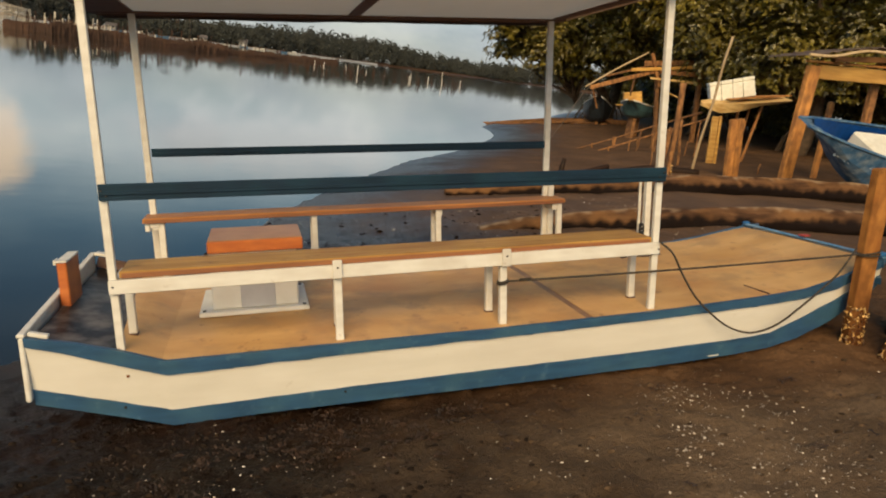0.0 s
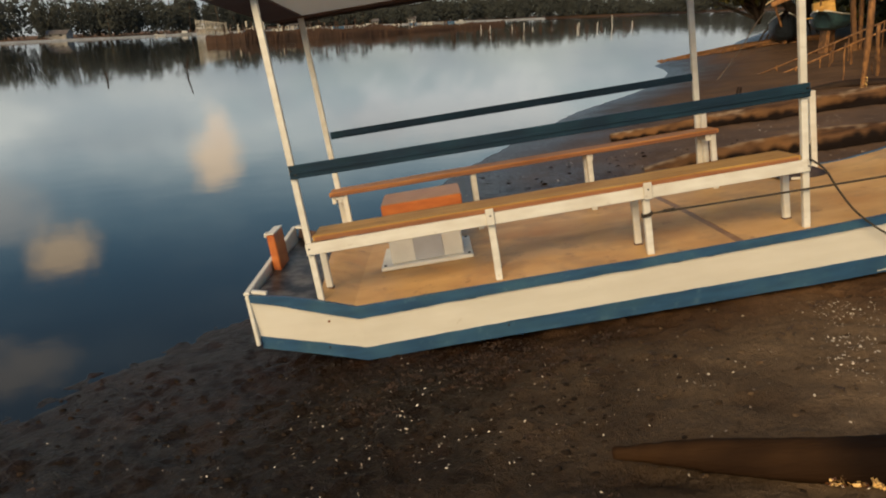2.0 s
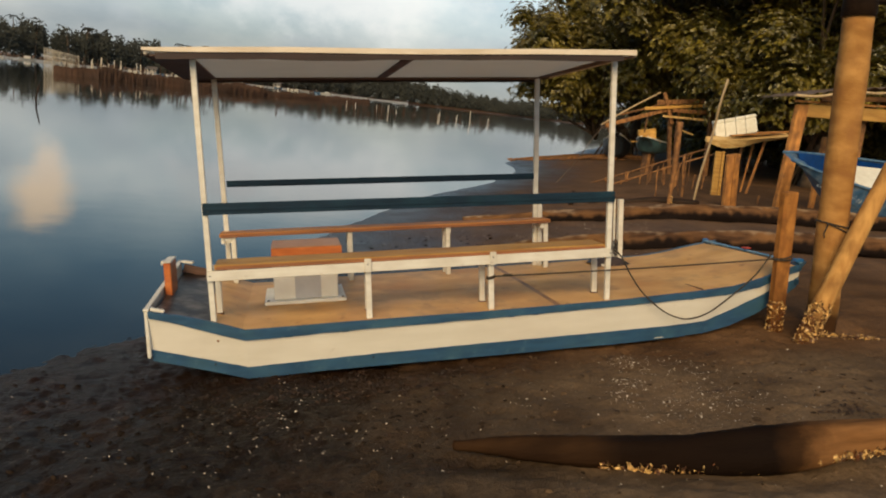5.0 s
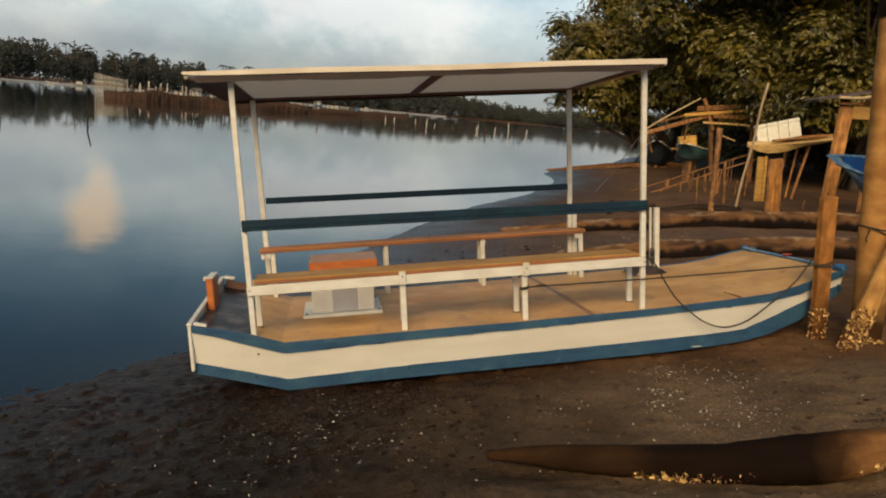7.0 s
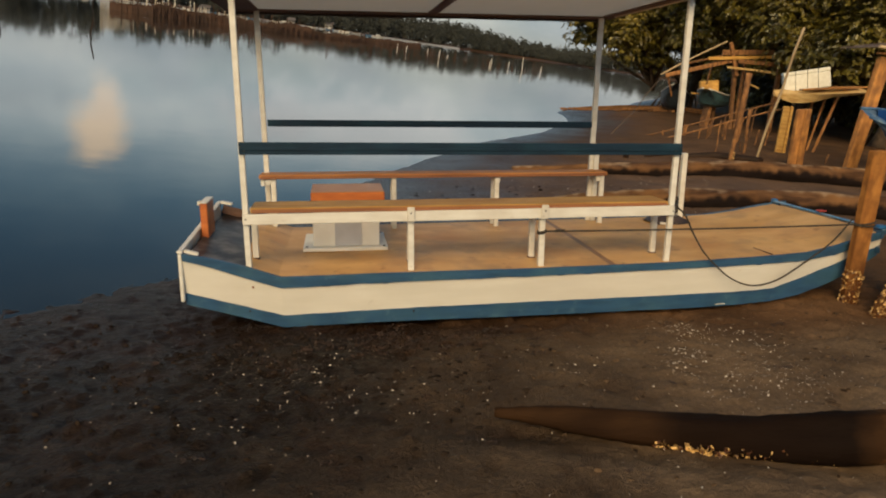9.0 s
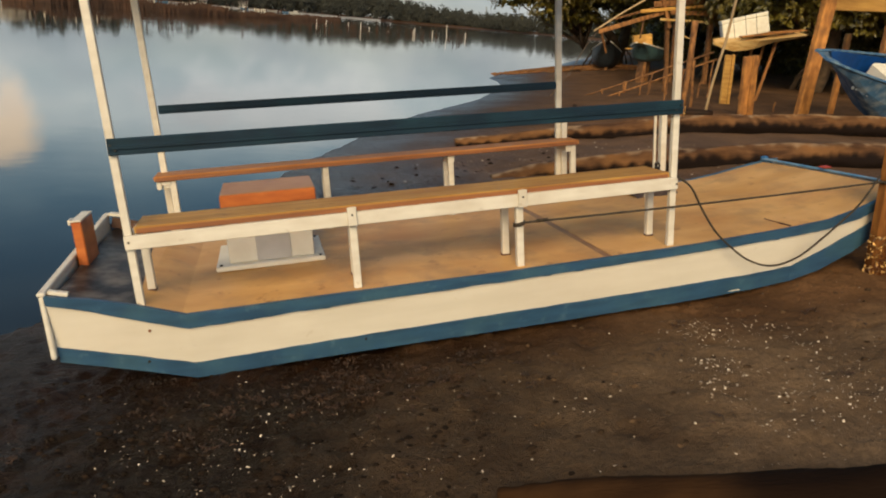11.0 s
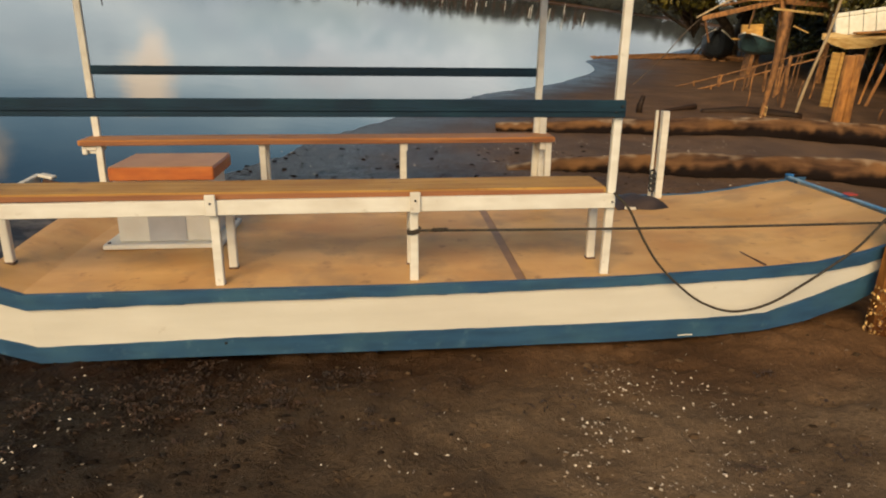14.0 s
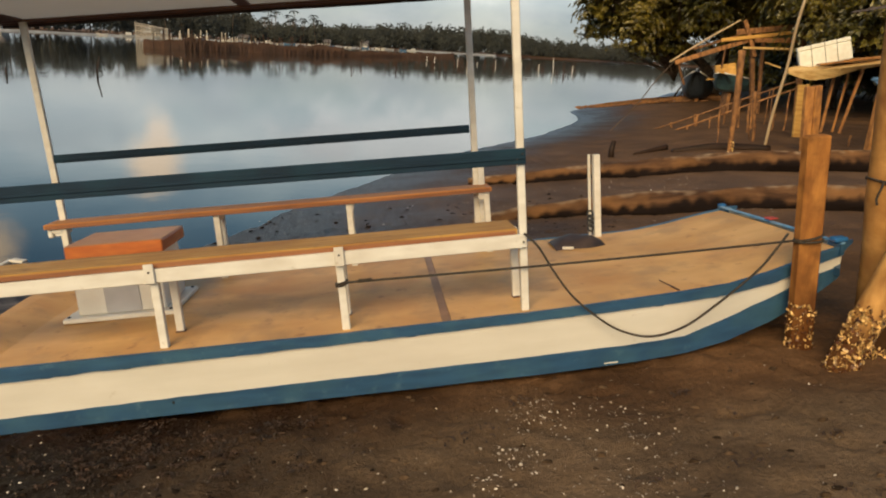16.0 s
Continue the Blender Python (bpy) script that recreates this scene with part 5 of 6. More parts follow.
    for name, (verts, faces), material, label in (("mud_clods", wet_lists, CLOD, "dark clods and weed scraps on wet mud"), ("weed_scraps", dry_lists, DRYCLOD, "brown crumbs and weed scraps on drying mud")):
        me = bpy.data.meshes.new(name)
        me.from_pydata(verts, [], faces)
        me.shade_smooth()
        me.materials.append(material)
        tagged(new(name, me), label, "mud clods", kind="stuff")


build_shells()


def build_weed():
    """Tangles of thin brown seaweed along the tide line beside the hull."""
    rng = np.random.default_rng(31)
    V, F = [], []
    for i in range(120):
        if rng.random() < 0.78:
            cx, cy = rng.normal(1.15, 0.62), rng.normal(-0.46, 0.20)
        else:
            cx, cy = (rng.uniform(-1.4, 4.4), rng.uniform(-2.2, -0.3)) if rng.random() < 0.5 else (rng.uniform(3.2, 4.8), rng.uniform(-1.9, -0.6))
        spread = rng.uniform(0.015, 0.075)
        for k in range(int(rng.integers(10, 26))):
            x, y = cx + rng.normal(0, spread), cy + rng.normal(0, spread * 0.6)
            a, turn = rng.uniform(0, 6.3), rng.normal(0, 0.35)
            w, step = rng.uniform(0.0010, 0.0036), rng.uniform(0.003, 0.010)
            z0, prev = mud_z(x, y) + 0.002, None
            for q in range(5):
                z = z0 + 0.010 * math.sin(math.pi * (q + 0.5) / 5) * rng.random()
                b = len(V)
                V.extend(((x - w * math.sin(a), y + w * math.cos(a), z), (x + w * math.sin(a), y - w * math.cos(a), z + w)))
                if prev is not None:
                    F.append((prev, prev + 1, b + 1, b))
                prev = b
                x, y, a = x + step * math.cos(a), y + step * math.sin(a), a + turn
    me = bpy.data.meshes.new("seaweed")
    me.from_pydata(V, [], F)
    me.materials.append(mat("brown_seaweed", (0.042, 0.019, 0.008), (0.013, 0.007, 0.004), rough=0.7, scale=9, bump=0, island=0.5))
    tagged(new("seaweed", me), "brown seaweed tangles washed up on mud", "seaweed", kind="stuff")


build_weed()


# ---- trees ----
def leaf_cloud(name, blobs, per_blob, leaf, material, parent, seed, label=""):
    """Rosettes of pointed leaves on the skins of many lumps, with larger ones inside; gaps stay between the lumps."""
    rng = np.random.default_rng(seed)
    quads = []
    for bx, by, bz, br in blobs:
        for share, r0, r1, size in ((1.0, 0.62, 1.10, leaf), (0.30, 0.15, 0.62, leaf * 2.4)):
            n = int(per_blob * share * br * br)
            d = rng.normal(size=(n, 3))
            d /= np.linalg.norm(d, axis=1)[:, None]
            d[:, 2] = np.where(d[:, 2] < -0.45, -d[:, 2], d[:, 2])
            c = np.array((bx, by, bz)) + d * (br * (r0 + (r1 - r0) * rng.random(n)))[:, None]
            axis = d + np.array((0, 0, 0.55))
            axis /= np.linalg.norm(axis, axis=1)[:, None]
            s = np.cross(axis, rng.normal(size=(n, 3)))
            s /= np.linalg.norm(s, axis=1)[:, None]
            t = np.cross(axis, s)
            k0 = rng.random(n) * 6.3
            for k in range(6):
                a = (k0 + 2 * math.pi * k / 6 + rng.normal(0, 0.25, n))[:, None]
                ln = (size * (0.7 + 0.6 * rng.random(n)))[:, None]
                out = s * np.cos(a) + t * np.sin(a)
                side = np.cross(axis, out) * ln * 0.24
                mid = c + out * ln * 0.5 + axis * ln * 0.32
                tip = c + out * ln + axis * ln * (0.35 - 0.25 * rng.random(n))[:, None]
                quads.append(np.stack((c, mid + side, tip, mid - side), axis=1).reshape(-1, 3))
    V = np.concatenate(quads)
    me = bpy.data.meshes.new(name)
    me.from_pydata(V.tolist(), [], np.arange(len(V)).reshape(-1, 4).tolist())
    me.materials.append(material)
    ob = new(name, me)
    ob.parent = parent
    if label:
        tagged(ob, label)
    return ob


def mangrove(base, height, spread, lumps, seed, label, lean=(0, 0), low=0.28, leaf=0.13, per=95, stretch=1.0, skew=0.0):
    rnd = random.Random(seed)
    t = thing("mangrove_tree", label, "tree", group="mangroves on the bank")
    bx, by = base
    bz = ground_z(bx, by) - 0.1
    top = Vector((bx + lean[0], by + lean[1], bz + height * 0.62))
    b = bmesh.new()
    tube(b, path_points([(bx, by, bz), (bx + 0.2, by - 0.1, bz + height * 0.25), top], 5), [0.30, 0.28, 0.27, 0.25, 0.24, 0.22, 0.2, 0.17, 0.14, 0.11, 0.07], 8, rough=0.25, seed=seed)
    part("trunk", b, BARK, t)
    blobs = []
    for i in range(lumps):
        a, u = rnd.uniform(0, 6.3), rnd.random() ** 0.5
        h = rnd.random()
        rr = spread * (0.35 + 0.65 * math.sin(math.pi * min(0.95, 0.12 + 0.8 * h))) * u
        p = Vector((bx + lean[0] + skew * (h ** 1.3 - 0.25) + rr * math.cos(a), by + lean[1] + rr * math.sin(a) * stretch, bz + height * (low + (1 - low) * h)))
        blobs.append((*p, rnd.uniform(0.7, 1.3) * (0.8 + 0.045 * height)))
    b = bmesh.new()
    for p in blobs[:: max(1, len(blobs) // 22)]:
        s = Vector((bx + lean[0] * 0.4, by + lean[1] * 0.4, bz + height * rnd.uniform(0.15, 0.5)))
        e = Vector(p[:3])
        m = s.lerp(e, 0.5) + Vector((rnd.uniform(-0.3, 0.3), rnd.uniform(-0.3, 0.3), rnd.uniform(-0.2, 0.4)))
        tube(b, path_points([s, m, e], 3), [0.09, 0.08, 0.07, 0.055, 0.045, 0.035, 0.02], 6, rough=0.2, seed=seed)
    for k in range(9):        # stilt roots
        a = rnd.uniform(0, 6.3)
        f = Vector((bx + 1.1 * math.cos(a), by + 1.1 * math.sin(a), bz - 0.05))
        tube(b, path_points([(bx, by, bz + rnd.uniform(0.7, 1.6)), (bx + 0.7 * math.cos(a), by + 0.7 * math.sin(a), bz + 0.7), f], 3), 0.04, 5)
    part("branchwork", b, BARK, t)
    leaf_cloud("crown", blobs, per, leaf, LEAF, t, seed)
    return t


mangrove((18.5, 30.0), 11.5, 6.6, 100, 21, "broad dark green mangrove tree over the bank", lean=(-0.8, -1.0), low=0.27, leaf=0.13, per=110, skew=3.4)
mangrove((16.9, 28.2), 5.8, 2.9, 42, 22, "low mangrove tree leaning over the water", lean=(-3.3, -0.6), low=0.38, leaf=0.12, per=120)
mangrove((19.0, 22.0), 11.0, 5.6, 90, 23, "tall mangrove tree behind the stilt huts", lean=(-1.0, -0.5), low=0.18, leaf=0.108, per=150)
mangrove((18.3, 16.2), 8.5, 4.2, 75, 24, "golden-lit mangrove tree behind the foam box", lean=(-0.6, 0), low=0.26, leaf=0.104, per=165)
mangrove((25.0, 18.0), 10.5, 5.2, 70, 25, "dense mangrove tree at the back of the beach", low=0.05, leaf=0.16, per=70)
mangrove((26.0, 28.0), 12.0, 6.5, 80, 26, "dense tall mangrove tree in the thicket", low=0.04, leaf=0.2, per=55)
mangrove((31.0, 40.0), 12.0, 7.0, 80, 27, "dense mangrove tree further along the bank", low=0.02, leaf=0.24, per=45)
mangrove((33.0, 50.0), 9.0, 4.5, 60, 28, "mangrove tree at the far end of the bank", low=0.03, leaf=0.24, per=45)
mangrove((33.0, 22.0), 11.0, 6.0, 80, 29, "dense mangrove tree behind the shed", low=0.03, leaf=0.24, per=45)
mangrove((22.5, 12.0), 9.0, 4.2, 70, 30, "dense mangrove tree beside the shed", low=0.05, leaf=0.11, per=130)


# ---- stilt platform with foam box, hut, shed, boats ----
def stake(b, a, c, r=0.03, wob=0.02, seed=0):
    a, c = Vector(a), Vector(c)
    m1 = a.lerp(c, 0.35) + Vector((wob, 0, 0))
    m2 = a.lerp(c, 0.7) - Vector((wob * 0.6, 0, 0))
    tube(b, path_points([a, m1, m2, c], 3), r, 7, rough=0.15, seed=seed)


def build_platform():
    t = thing("stilt_platform", "weathered yellow plank platform shaped like a punt on stilts", "platform")
    b = bmesh.new()
    left, right = Vector((11.36, 12.0, 2.13)), Vector((13.80, 12.05, 2.52))
    n, rows_t = 10, []
    for i in range(n + 1):
        u = i / n
        c = left.lerp(right, u)
        w = 0.42 * min(1.0, 0.12 + 2.2 * u) * (1 if u < 0.8 else 1 - 1.2 * (u - 0.8))
        keel = float(np.interp(u, (0, 0.08, 0.22, 0.42, 0.6, 1.0), (0.03, 0.13, 0.24, 0.19, 0.09, 0.05)))
        rows_t.append([c + Vector((0, -w, 0.0)), c + Vector((0, -w * 0.7, -keel)), c + Vector((0, w * 0.7, -keel * 0.8)), c + Vector((0, w, 0.10)), c + Vector((0, 0, 0.052))])
    vr = [[b.verts.new(p) for p in r] for r in rows_t]
    for r1, r2 in zip(vr, vr[1:]):
        for k in range(5):
            b.faces.new((r1[k], r1[(k + 1) % 5], r2[(k + 1) % 5], r2[k]))
    b.faces.new(vr[0])
    b.faces.new(vr[-1])
    part("body", b, PALEPLANK, t)
    for i, (x, y) in enumerate(((12.5, 11.75), (12.9, 11.85), (13.3, 12.1))):
        b = bmesh.new()
        board(b, (x - 0.6, y, 2.33 + 0.07 * i), (x + 0.75, y + 0.1, 2.56 + 0.04 * i), 0.16, 0.03)
        part("loose_plank", b, TIMBER, t)
    posts = [((11.22, 11.0, 0.72), (11.19, 11.1, 1.90), 0.17, 0.07, YELLOWWOOD), ((11.40, 11.05, 0.72), (11.33, 11.1, 1.92), 0.07, 0.07, YELLOWWOOD), ((9.80, 8.4, 0.72), (9.66, 8.4, 1.93), 0.15, 0.11, TIMBER), ((9.97, 8.42, 0.72), (9.82, 8.42, 1.96), 0.14, 0.11, TIMBER), ((12.55, 12.2, 0.72), (12.62, 12.2, 2.1), 0.06, 0.06, TIMBER), ((12.86, 12.0, 0.72), (13.22, 12.1, 2.35), 0.065, 0.06, TIMBER), ((12.9, 12.3, 0.72), (13.02, 12.3, 2.2), 0.05, 0.05, TIMBER)]
    for a, c, w, d, m in posts:
        b = bmesh.new()
        board(b, a, c, w, d, up=(0, 1, 0), bevel=0.015)
        part("stilt", b, m, t)
    # thin leaning pole
    p = thing("leaning_pole", "thin pale crooked pole stuck in the mud", "pole")
    b = bmesh.new()
    tube(b, path_points([(9.38, 9.0, 0.65), (9.43, 9.0, 1.4), (9.54, 9.0, 2.2), (9.58, 9.0, 2.9), (9.66, 9.0, 3.5)], 4), 0.028, 7, rough=0.15)
    part("stem", b, BAMBOO, p)
    # styrofoam fish box
    f = thing("foam_box", "large white foam fish box tied with cords", "box")
    m = pose(12.31, 12.15, 2.35, 0, -17, -28)
    f.matrix_world = m
    b = bmesh.new()
    box(b, (-0.53, -0.26, 0.0), (0.53, 0.26, 0.40), 0.025)
    part("body", b, FOAM, f)
    b = bmesh.new()
    box(b, (-0.532, -0.262, 0.402), (0.532, 0.262, 0.49), 0.015)
    part("lid", b, FOAM, f)
    for x in (-0.27, 0.0, 0.24):
        b = bmesh.new()
        tube(b, [(x, -0.268, 0.0), (x + 0.02, -0.270, 0.495), (x + 0.02, 0.270, 0.495)], 0.006, 6)
        part("cord", b, ROPE, f)


build_platform()


def build_hut():
    """The half-fallen hut frame: posts, raking rafters, loose planks."""
    h = thing("collapsed_hut", "half-collapsed hut frame of weathered planks and posts", "hut")
    pieces = [
        ("rafter", (11.28, 18.0, 2.20), (13.58, 18.0, 3.01), 0.14, 0.07, HUTWOOD),
        ("rafter", (11.9, 18.3, 2.62), (13.3, 18.3, 3.10), 0.07, 0.05, HUTWOOD),
        ("plank", (13.08, 18.0, 3.18), (14.92, 18.0, 3.45), 0.17, 0.05, HUTWOOD),
        ("plank", (12.58, 17.9, 2.93), (14.95, 17.9, 3.29), 0.11, 0.05, YELLOWWOOD),
        ("plank", (13.60, 17.8, 2.97), (14.99, 17.8, 3.06), 0.14, 0.05, HUTWOOD),
        ("plank", (13.20, 17.7, 2.75), (14.98, 17.7, 2.79), 0.07, 0.04, PALEPLANK),
        ("post", (14.09, 18.1, 0.60), (13.68, 18.1, 2.98), 0.13, 0.12, HUTWOOD),
        ("post", (14.42, 18.4, 0.60), (14.20, 18.4, 2.95), 0.10, 0.10, HUTWOOD),
        ("post", (15.62, 18.2, 0.62), (15.36, 18.2, 3.36), 0.15, 0.13, HUTWOOD),
        ("strut", (13.75, 17.95, 2.52), (13.25, 17.95, 3.54), 0.12, 0.08, HUTWOOD),
        ("strut", (12.78, 18.0, 2.10), (12.81, 18.0, 2.70), 0.05, 0.05, HUTWOOD),
        ("strut", (14.15, 18.0, 2.35), (14.70, 18.0, 2.22), 0.05, 0.04, PALEPLANK),
        ("strut", (11.35, 18.0, 2.24), (11.75, 18.2, 1.55), 0.06, 0.05, HUTWOOD),
    ]
    for name, a, c, w, d, m in pieces:
        b = bmesh.new()
        board(b, a, c, d, w, bevel=0.012)
        for v in b.verts:      # split and weathered, not planed
            v.co += noise.noise_vector(v.co * 3.0) * 0.02
        part(name, b, m, h)
    b = bmesh.new()
    tube(b, path_points([(11.10, 18.0, 2.20), (12.1, 18.0, 2.89), (13.15, 18.0, 3.55)], 4), 0.026, 6, rough=0.2)
    part("thin_pole", b, BAMBOO, h, "thin pale bamboo pole")
    b = bmesh.new()
    stake(b, (8.0, 13.6, 0.50), (11.25, 18.0, 2.22), 0.014, 0.05, 3)
    part("fallen_pole", b, BARK, h, "thin pole slid down to the mud")
    # rough post in front
    p = thing("timber_post", "tall weathered split post with shells at its foot", "post")
    b = bmesh.new()
    tube(b, path_points([(8.20, 8.0, 0.55), (8.185, 8.02, 1.1), (8.155, 7.99, 1.8), (8.12, 8.0, 2.46)], 8), list(np.interp(np.linspace(0, 1, 25), (0, 0.2, 0.5, 1), (0.040, 0.042, 0.052, 0.062))), 7, rough=0.3, seed=14)
    stem = part("timber", b, HUTWOOD, p)
    b = bmesh.new()
    rp = random.Random(41)
    oysters(b, [crust_at(Vector((8.20, 8.0, 0.76 + 0.22 * rp.random() ** 1.5)), 0.045, rp) for _ in range(70)], rp, 0.018)
    part("oyster_crust", b, OYSTER, stem)
    # handrails of an old gangway
    g = thing("gangway", "low sloping gangway of thin poles on short stakes", "gangway")
    for a, c in (((9.60, 14.9, 0.44), (12.9, 14.1, 1.91)), ((9.40, 14.2, 0.33), (11.95, 12.4, 1.80))):
        b = bmesh.new()
        stake(b, a, c, 0.024, 0.03)
        part("rail", b, HUTWOOD, g)
    rnd = random.Random(5)
    for i in range(7):
        u = (i + 0.9) / 7.6
        for a, c in (((9.60, 14.9, 0.44), (12.9, 14.1, 1.91)), ((9.40, 14.2, 0.33), (11.95, 12.4, 1.80))):
            q = Vector(a).lerp(Vector(c), min(1.0, u + rnd.uniform(-0.06, 0.06)))
            b = bmesh.new()
            stake(b, (q.x + rnd.uniform(-0.05, 0.05), q.y, ground_z(q.x, q.y) - 0.1), (q.x, q.y, q.z + rnd.uniform(-0.02, 0.06)), rnd.uniform(0.014, 0.030), 0.015, i)
            part("stake", b, HUTWOOD, g)
    s = thing("stake", "thick knotted stake standing in mud", "stake", group="stakes in the mud")
    b = bmesh.new()
    stake(b, (9.70, 10.0, 0.68), (9.58, 10.0, 1.75), 0.036, 0.02, 17)
    part("stem", b, HUTWOOD, s)
    # short stakes left in the mud
    for i in range(8):
        x, y = 8.6 + 3.8 * rnd.random(), 9.2 + 3.5 * rnd.random()
        s = thing("stake", "short rotten stake standing in mud", "stake", group="stakes in the mud")
        b = bmesh.new()
        stake(b, (x, y, ground_z(x, y) - 0.1), (x + rnd.uniform(-0.06, 0.06), y, ground_z(x, y) + rnd.uniform(0.2, 0.75)), rnd.uniform(0.012, 0.03), 0.015, i)
        part("stem", b, HUTWOOD, s)
    s = thing("stump", "dark rotten stump in the mud", "stump")
    b = bmesh.new()
    tube(b, [(6.44, 8.85, 0.35), (6.42, 8.85, 0.62), (6.45, 8.85, 0.80)], [0.05, 0.048, 0.035], 9, rough=0.35)
    part("wood", b, LOGWET, s)
    log_thing("short dark driftwood piece on the mud", [gz(6.88, 8.95, 0.01), gz(7.25, 9.1, 0.03), gz(7.62, 9.3, 0.05)], (0.02, 0.045, 0.06), LOGWET, 8)
    log_thing("dark weedy driftwood log on the mud", [gz(7.55, 8.85, 0.01), gz(8.3, 8.75, 0.03), gz(9.25, 8.6, 0.02)], (0.05, 0.085, 0.07), LOGWET, 9)
    for i, (x0, y0, x1, y1) in enumerate(((12.6, 29.5, 16.6, 28.5), (14.2, 27.6, 17.2, 27.0), (15.0, 26.2, 17.6, 26.0))):
        log_thing("pale drift timber lying along the bank", [gz(x0, y0, 0.04), gz((x0 + x1) / 2, (y0 + y1) / 2, 0.10), gz(x1, y1, 0.12)], (0.06, 0.10, 0.08), HUTWOOD, 30 + i, sides=10)


build_hut()


def build_shed():
    s = thing("shed", "open timber shed frame with sagging tin roof", "shed")
    pieces = [
        ("post", (10.62, 7.8, 0.70), (10.66, 7.8, 3.10), 0.25, 0.14, TIMBER),
        ("post", (12.55, 8.1, 0.70), (12.45, 8.1, 3.15), 0.16, 0.14, HUTWOOD),
        ("stub", (12.66, 9.25, 0.70), (12.63, 9.25, 2.55), 0.13, 0.10, TIMBER),
    ]
    for name, a, c, w, d, m in pieces:
        b = bmesh.new()
        board(b, a, c, w, d, up=(0, 1, 0), bevel=0.02)
        part(name, b, m, s)
    b = bmesh.new()
    board(b, (10.78, 7.8, 3.00), (13.4, 7.8, 3.14), 0.10, 0.27, bevel=0.015)
    part("beam", b, YELLOWWOOD, s, "yellow sawn beam")
    b = bmesh.new()
    board(b, (10.45, 7.75, 3.155), (13.4, 7.75, 3.33), 0.12, 0.045, bevel=0.01)
    part("top_plate", b, TIMBER, s)
    b = bmesh.new()
    board(b, (10.9, 7.6, 3.25), (13.4, 7.6, 3.52), 0.05, 0.10, bevel=0.01)
    part("fascia_board", b, LOGWOOD, s)
    b = bmesh.new()
    rows = []
    for i in range(44):
        u = i / 43
        x = 10.35 + 3.4 * u
        z = 3.27 + 0.62 * u + 0.05 * math.sin(u * 5)
        rows.append([(x, 7.45 + 0.42 * j, z - 0.02 * j + 0.016 * math.sin(i * 1.9)) for j in range(4)])
    strip(b, rows)
    ext = bmesh.ops.extrude_face_region(b, geom=b.faces[:])
    for v in [g for g in ext["geom"] if isinstance(g, bmesh.types.BMVert)]:
        v.co.z -= 0.012
    part("tin_roof", b, TIN, s, "rusty corrugated tin roof")
    b = bmesh.new()
    tube(b, path_points([(10.15, 7.4, 3.24), (10.7, 7.4, 3.28), (11.4, 7.4, 3.46), (12.2, 7.4, 3.52), (13.4, 7.4, 3.86)], 4), 0.026, 7, rough=0.3)
    part("edge_pole", b, BAMBOO, s, "pale crooked pole along the roof edge")


build_shed()


def build_small_boat(name, label, m, length, beam, depth, hull_mat, inner_mat, rise=0.35, rake=0.0, rim_mat=None):
    """A round-bilged open fishing boat, bow towards -x, thick shell."""
    t = thing(name, label, "boat", m)
    b = bmesh.new()
    n, k = 12, 9
    outer = []
    for i in range(n + 1):
        u = i / n
        w = beam / 2 * math.sin(math.pi * (0.02 + 0.60 * u) ** 0.85) ** 0.8 if u < 0.75 else beam / 2 * (1 - 0.25 * (u - 0.75))
        w = max(w, 0.015)
        sheer = depth + rise * (1 - u) ** 2.4 + 0.06 * u
        keel = 0.34 * max(0, 1 - u * 3.2) ** 1.6 * depth * 2
        if rake:               # long raking stem
            keel = max(keel, (sheer - 0.10) * max(0.0, 1 - u / rake) ** 1.15)
        xx = length * u
        row = []
        for j in range(k + 1):
            a = math.pi * (j / k)
            cy = -math.cos(a)
            row.append((xx - 0.30 * (1 - u) ** 3 * (1 - math.sin(a) * 1.6), w * math.copysign(abs(cy) ** 0.55, cy), keel + (sheer - keel) * (1 - math.sin(a) ** 0.7)))
        outer.append(row)
    vr = strip(b, outer)
    b.faces.new(vr[-1])
    b.faces.new(vr[0])
    shell = part("hull", b, hull_mat, t)
    b = bmesh.new()
    inner = [[(p[0], p[1] * 0.93, min(q[2] for q in r) + 0.05 + (p[2] - min(q[2] for q in r)) * 0.93) for p in r] for r in outer[1:-1]]
    strip(b, inner)
    part("lining", b, inner_mat, t)
    b = bmesh.new()
    for sgn in (0, -1):
        pts = [Vector(r[sgn]) + Vector((0, 0, 0.01)) for r in outer]
        tube(b, pts, 0.026, 6)
    part("gunwale", b, rim_mat or hull_mat, t)
    for u in (0.45, 0.72):
        b = bmesh.new()
        x = length * u
        box(b, (x - 0.09, -beam * 0.42, depth - 0.03), (x + 0.09, beam * 0.42, depth), 0.006)
        part("thwart", b, WHITE if inner_mat is OLDBOATBLUE else inner_mat, t)
    return t


INNERBLUE = mat("deep_blue_lining", (0.005, 0.058, 0.24), (0.004, 0.042, 0.17), rough=0.6, scale=6, bump=0.1)
INNERBLUE.node_tree.nodes["Principled BSDF"].inputs["Specular IOR Level"].default_value = 0.15
WORNRIM = mat("worn_boat_rim", (0.10, 0.18, 0.26), (0.02, 0.08, 0.19), rough=0.6, scale=9, bump=0.2)
LETTERING = mat("worn_lettering", (0.42, 0.44, 0.44), (0.06, 0.14, 0.26), rough=0.6, scale=22, bump=0.1)
bb = build_small_boat("fishing_boat", "faded blue wooden fishing boat with peeling white lettering", pose(9.43, 6.575, 1.02, 27, -0.5, 3), 4.6, 1.45, 0.80, OLDBOATBLUE, INNERBLUE, rise=0.38, rake=0.36, rim_mat=WORNRIM)
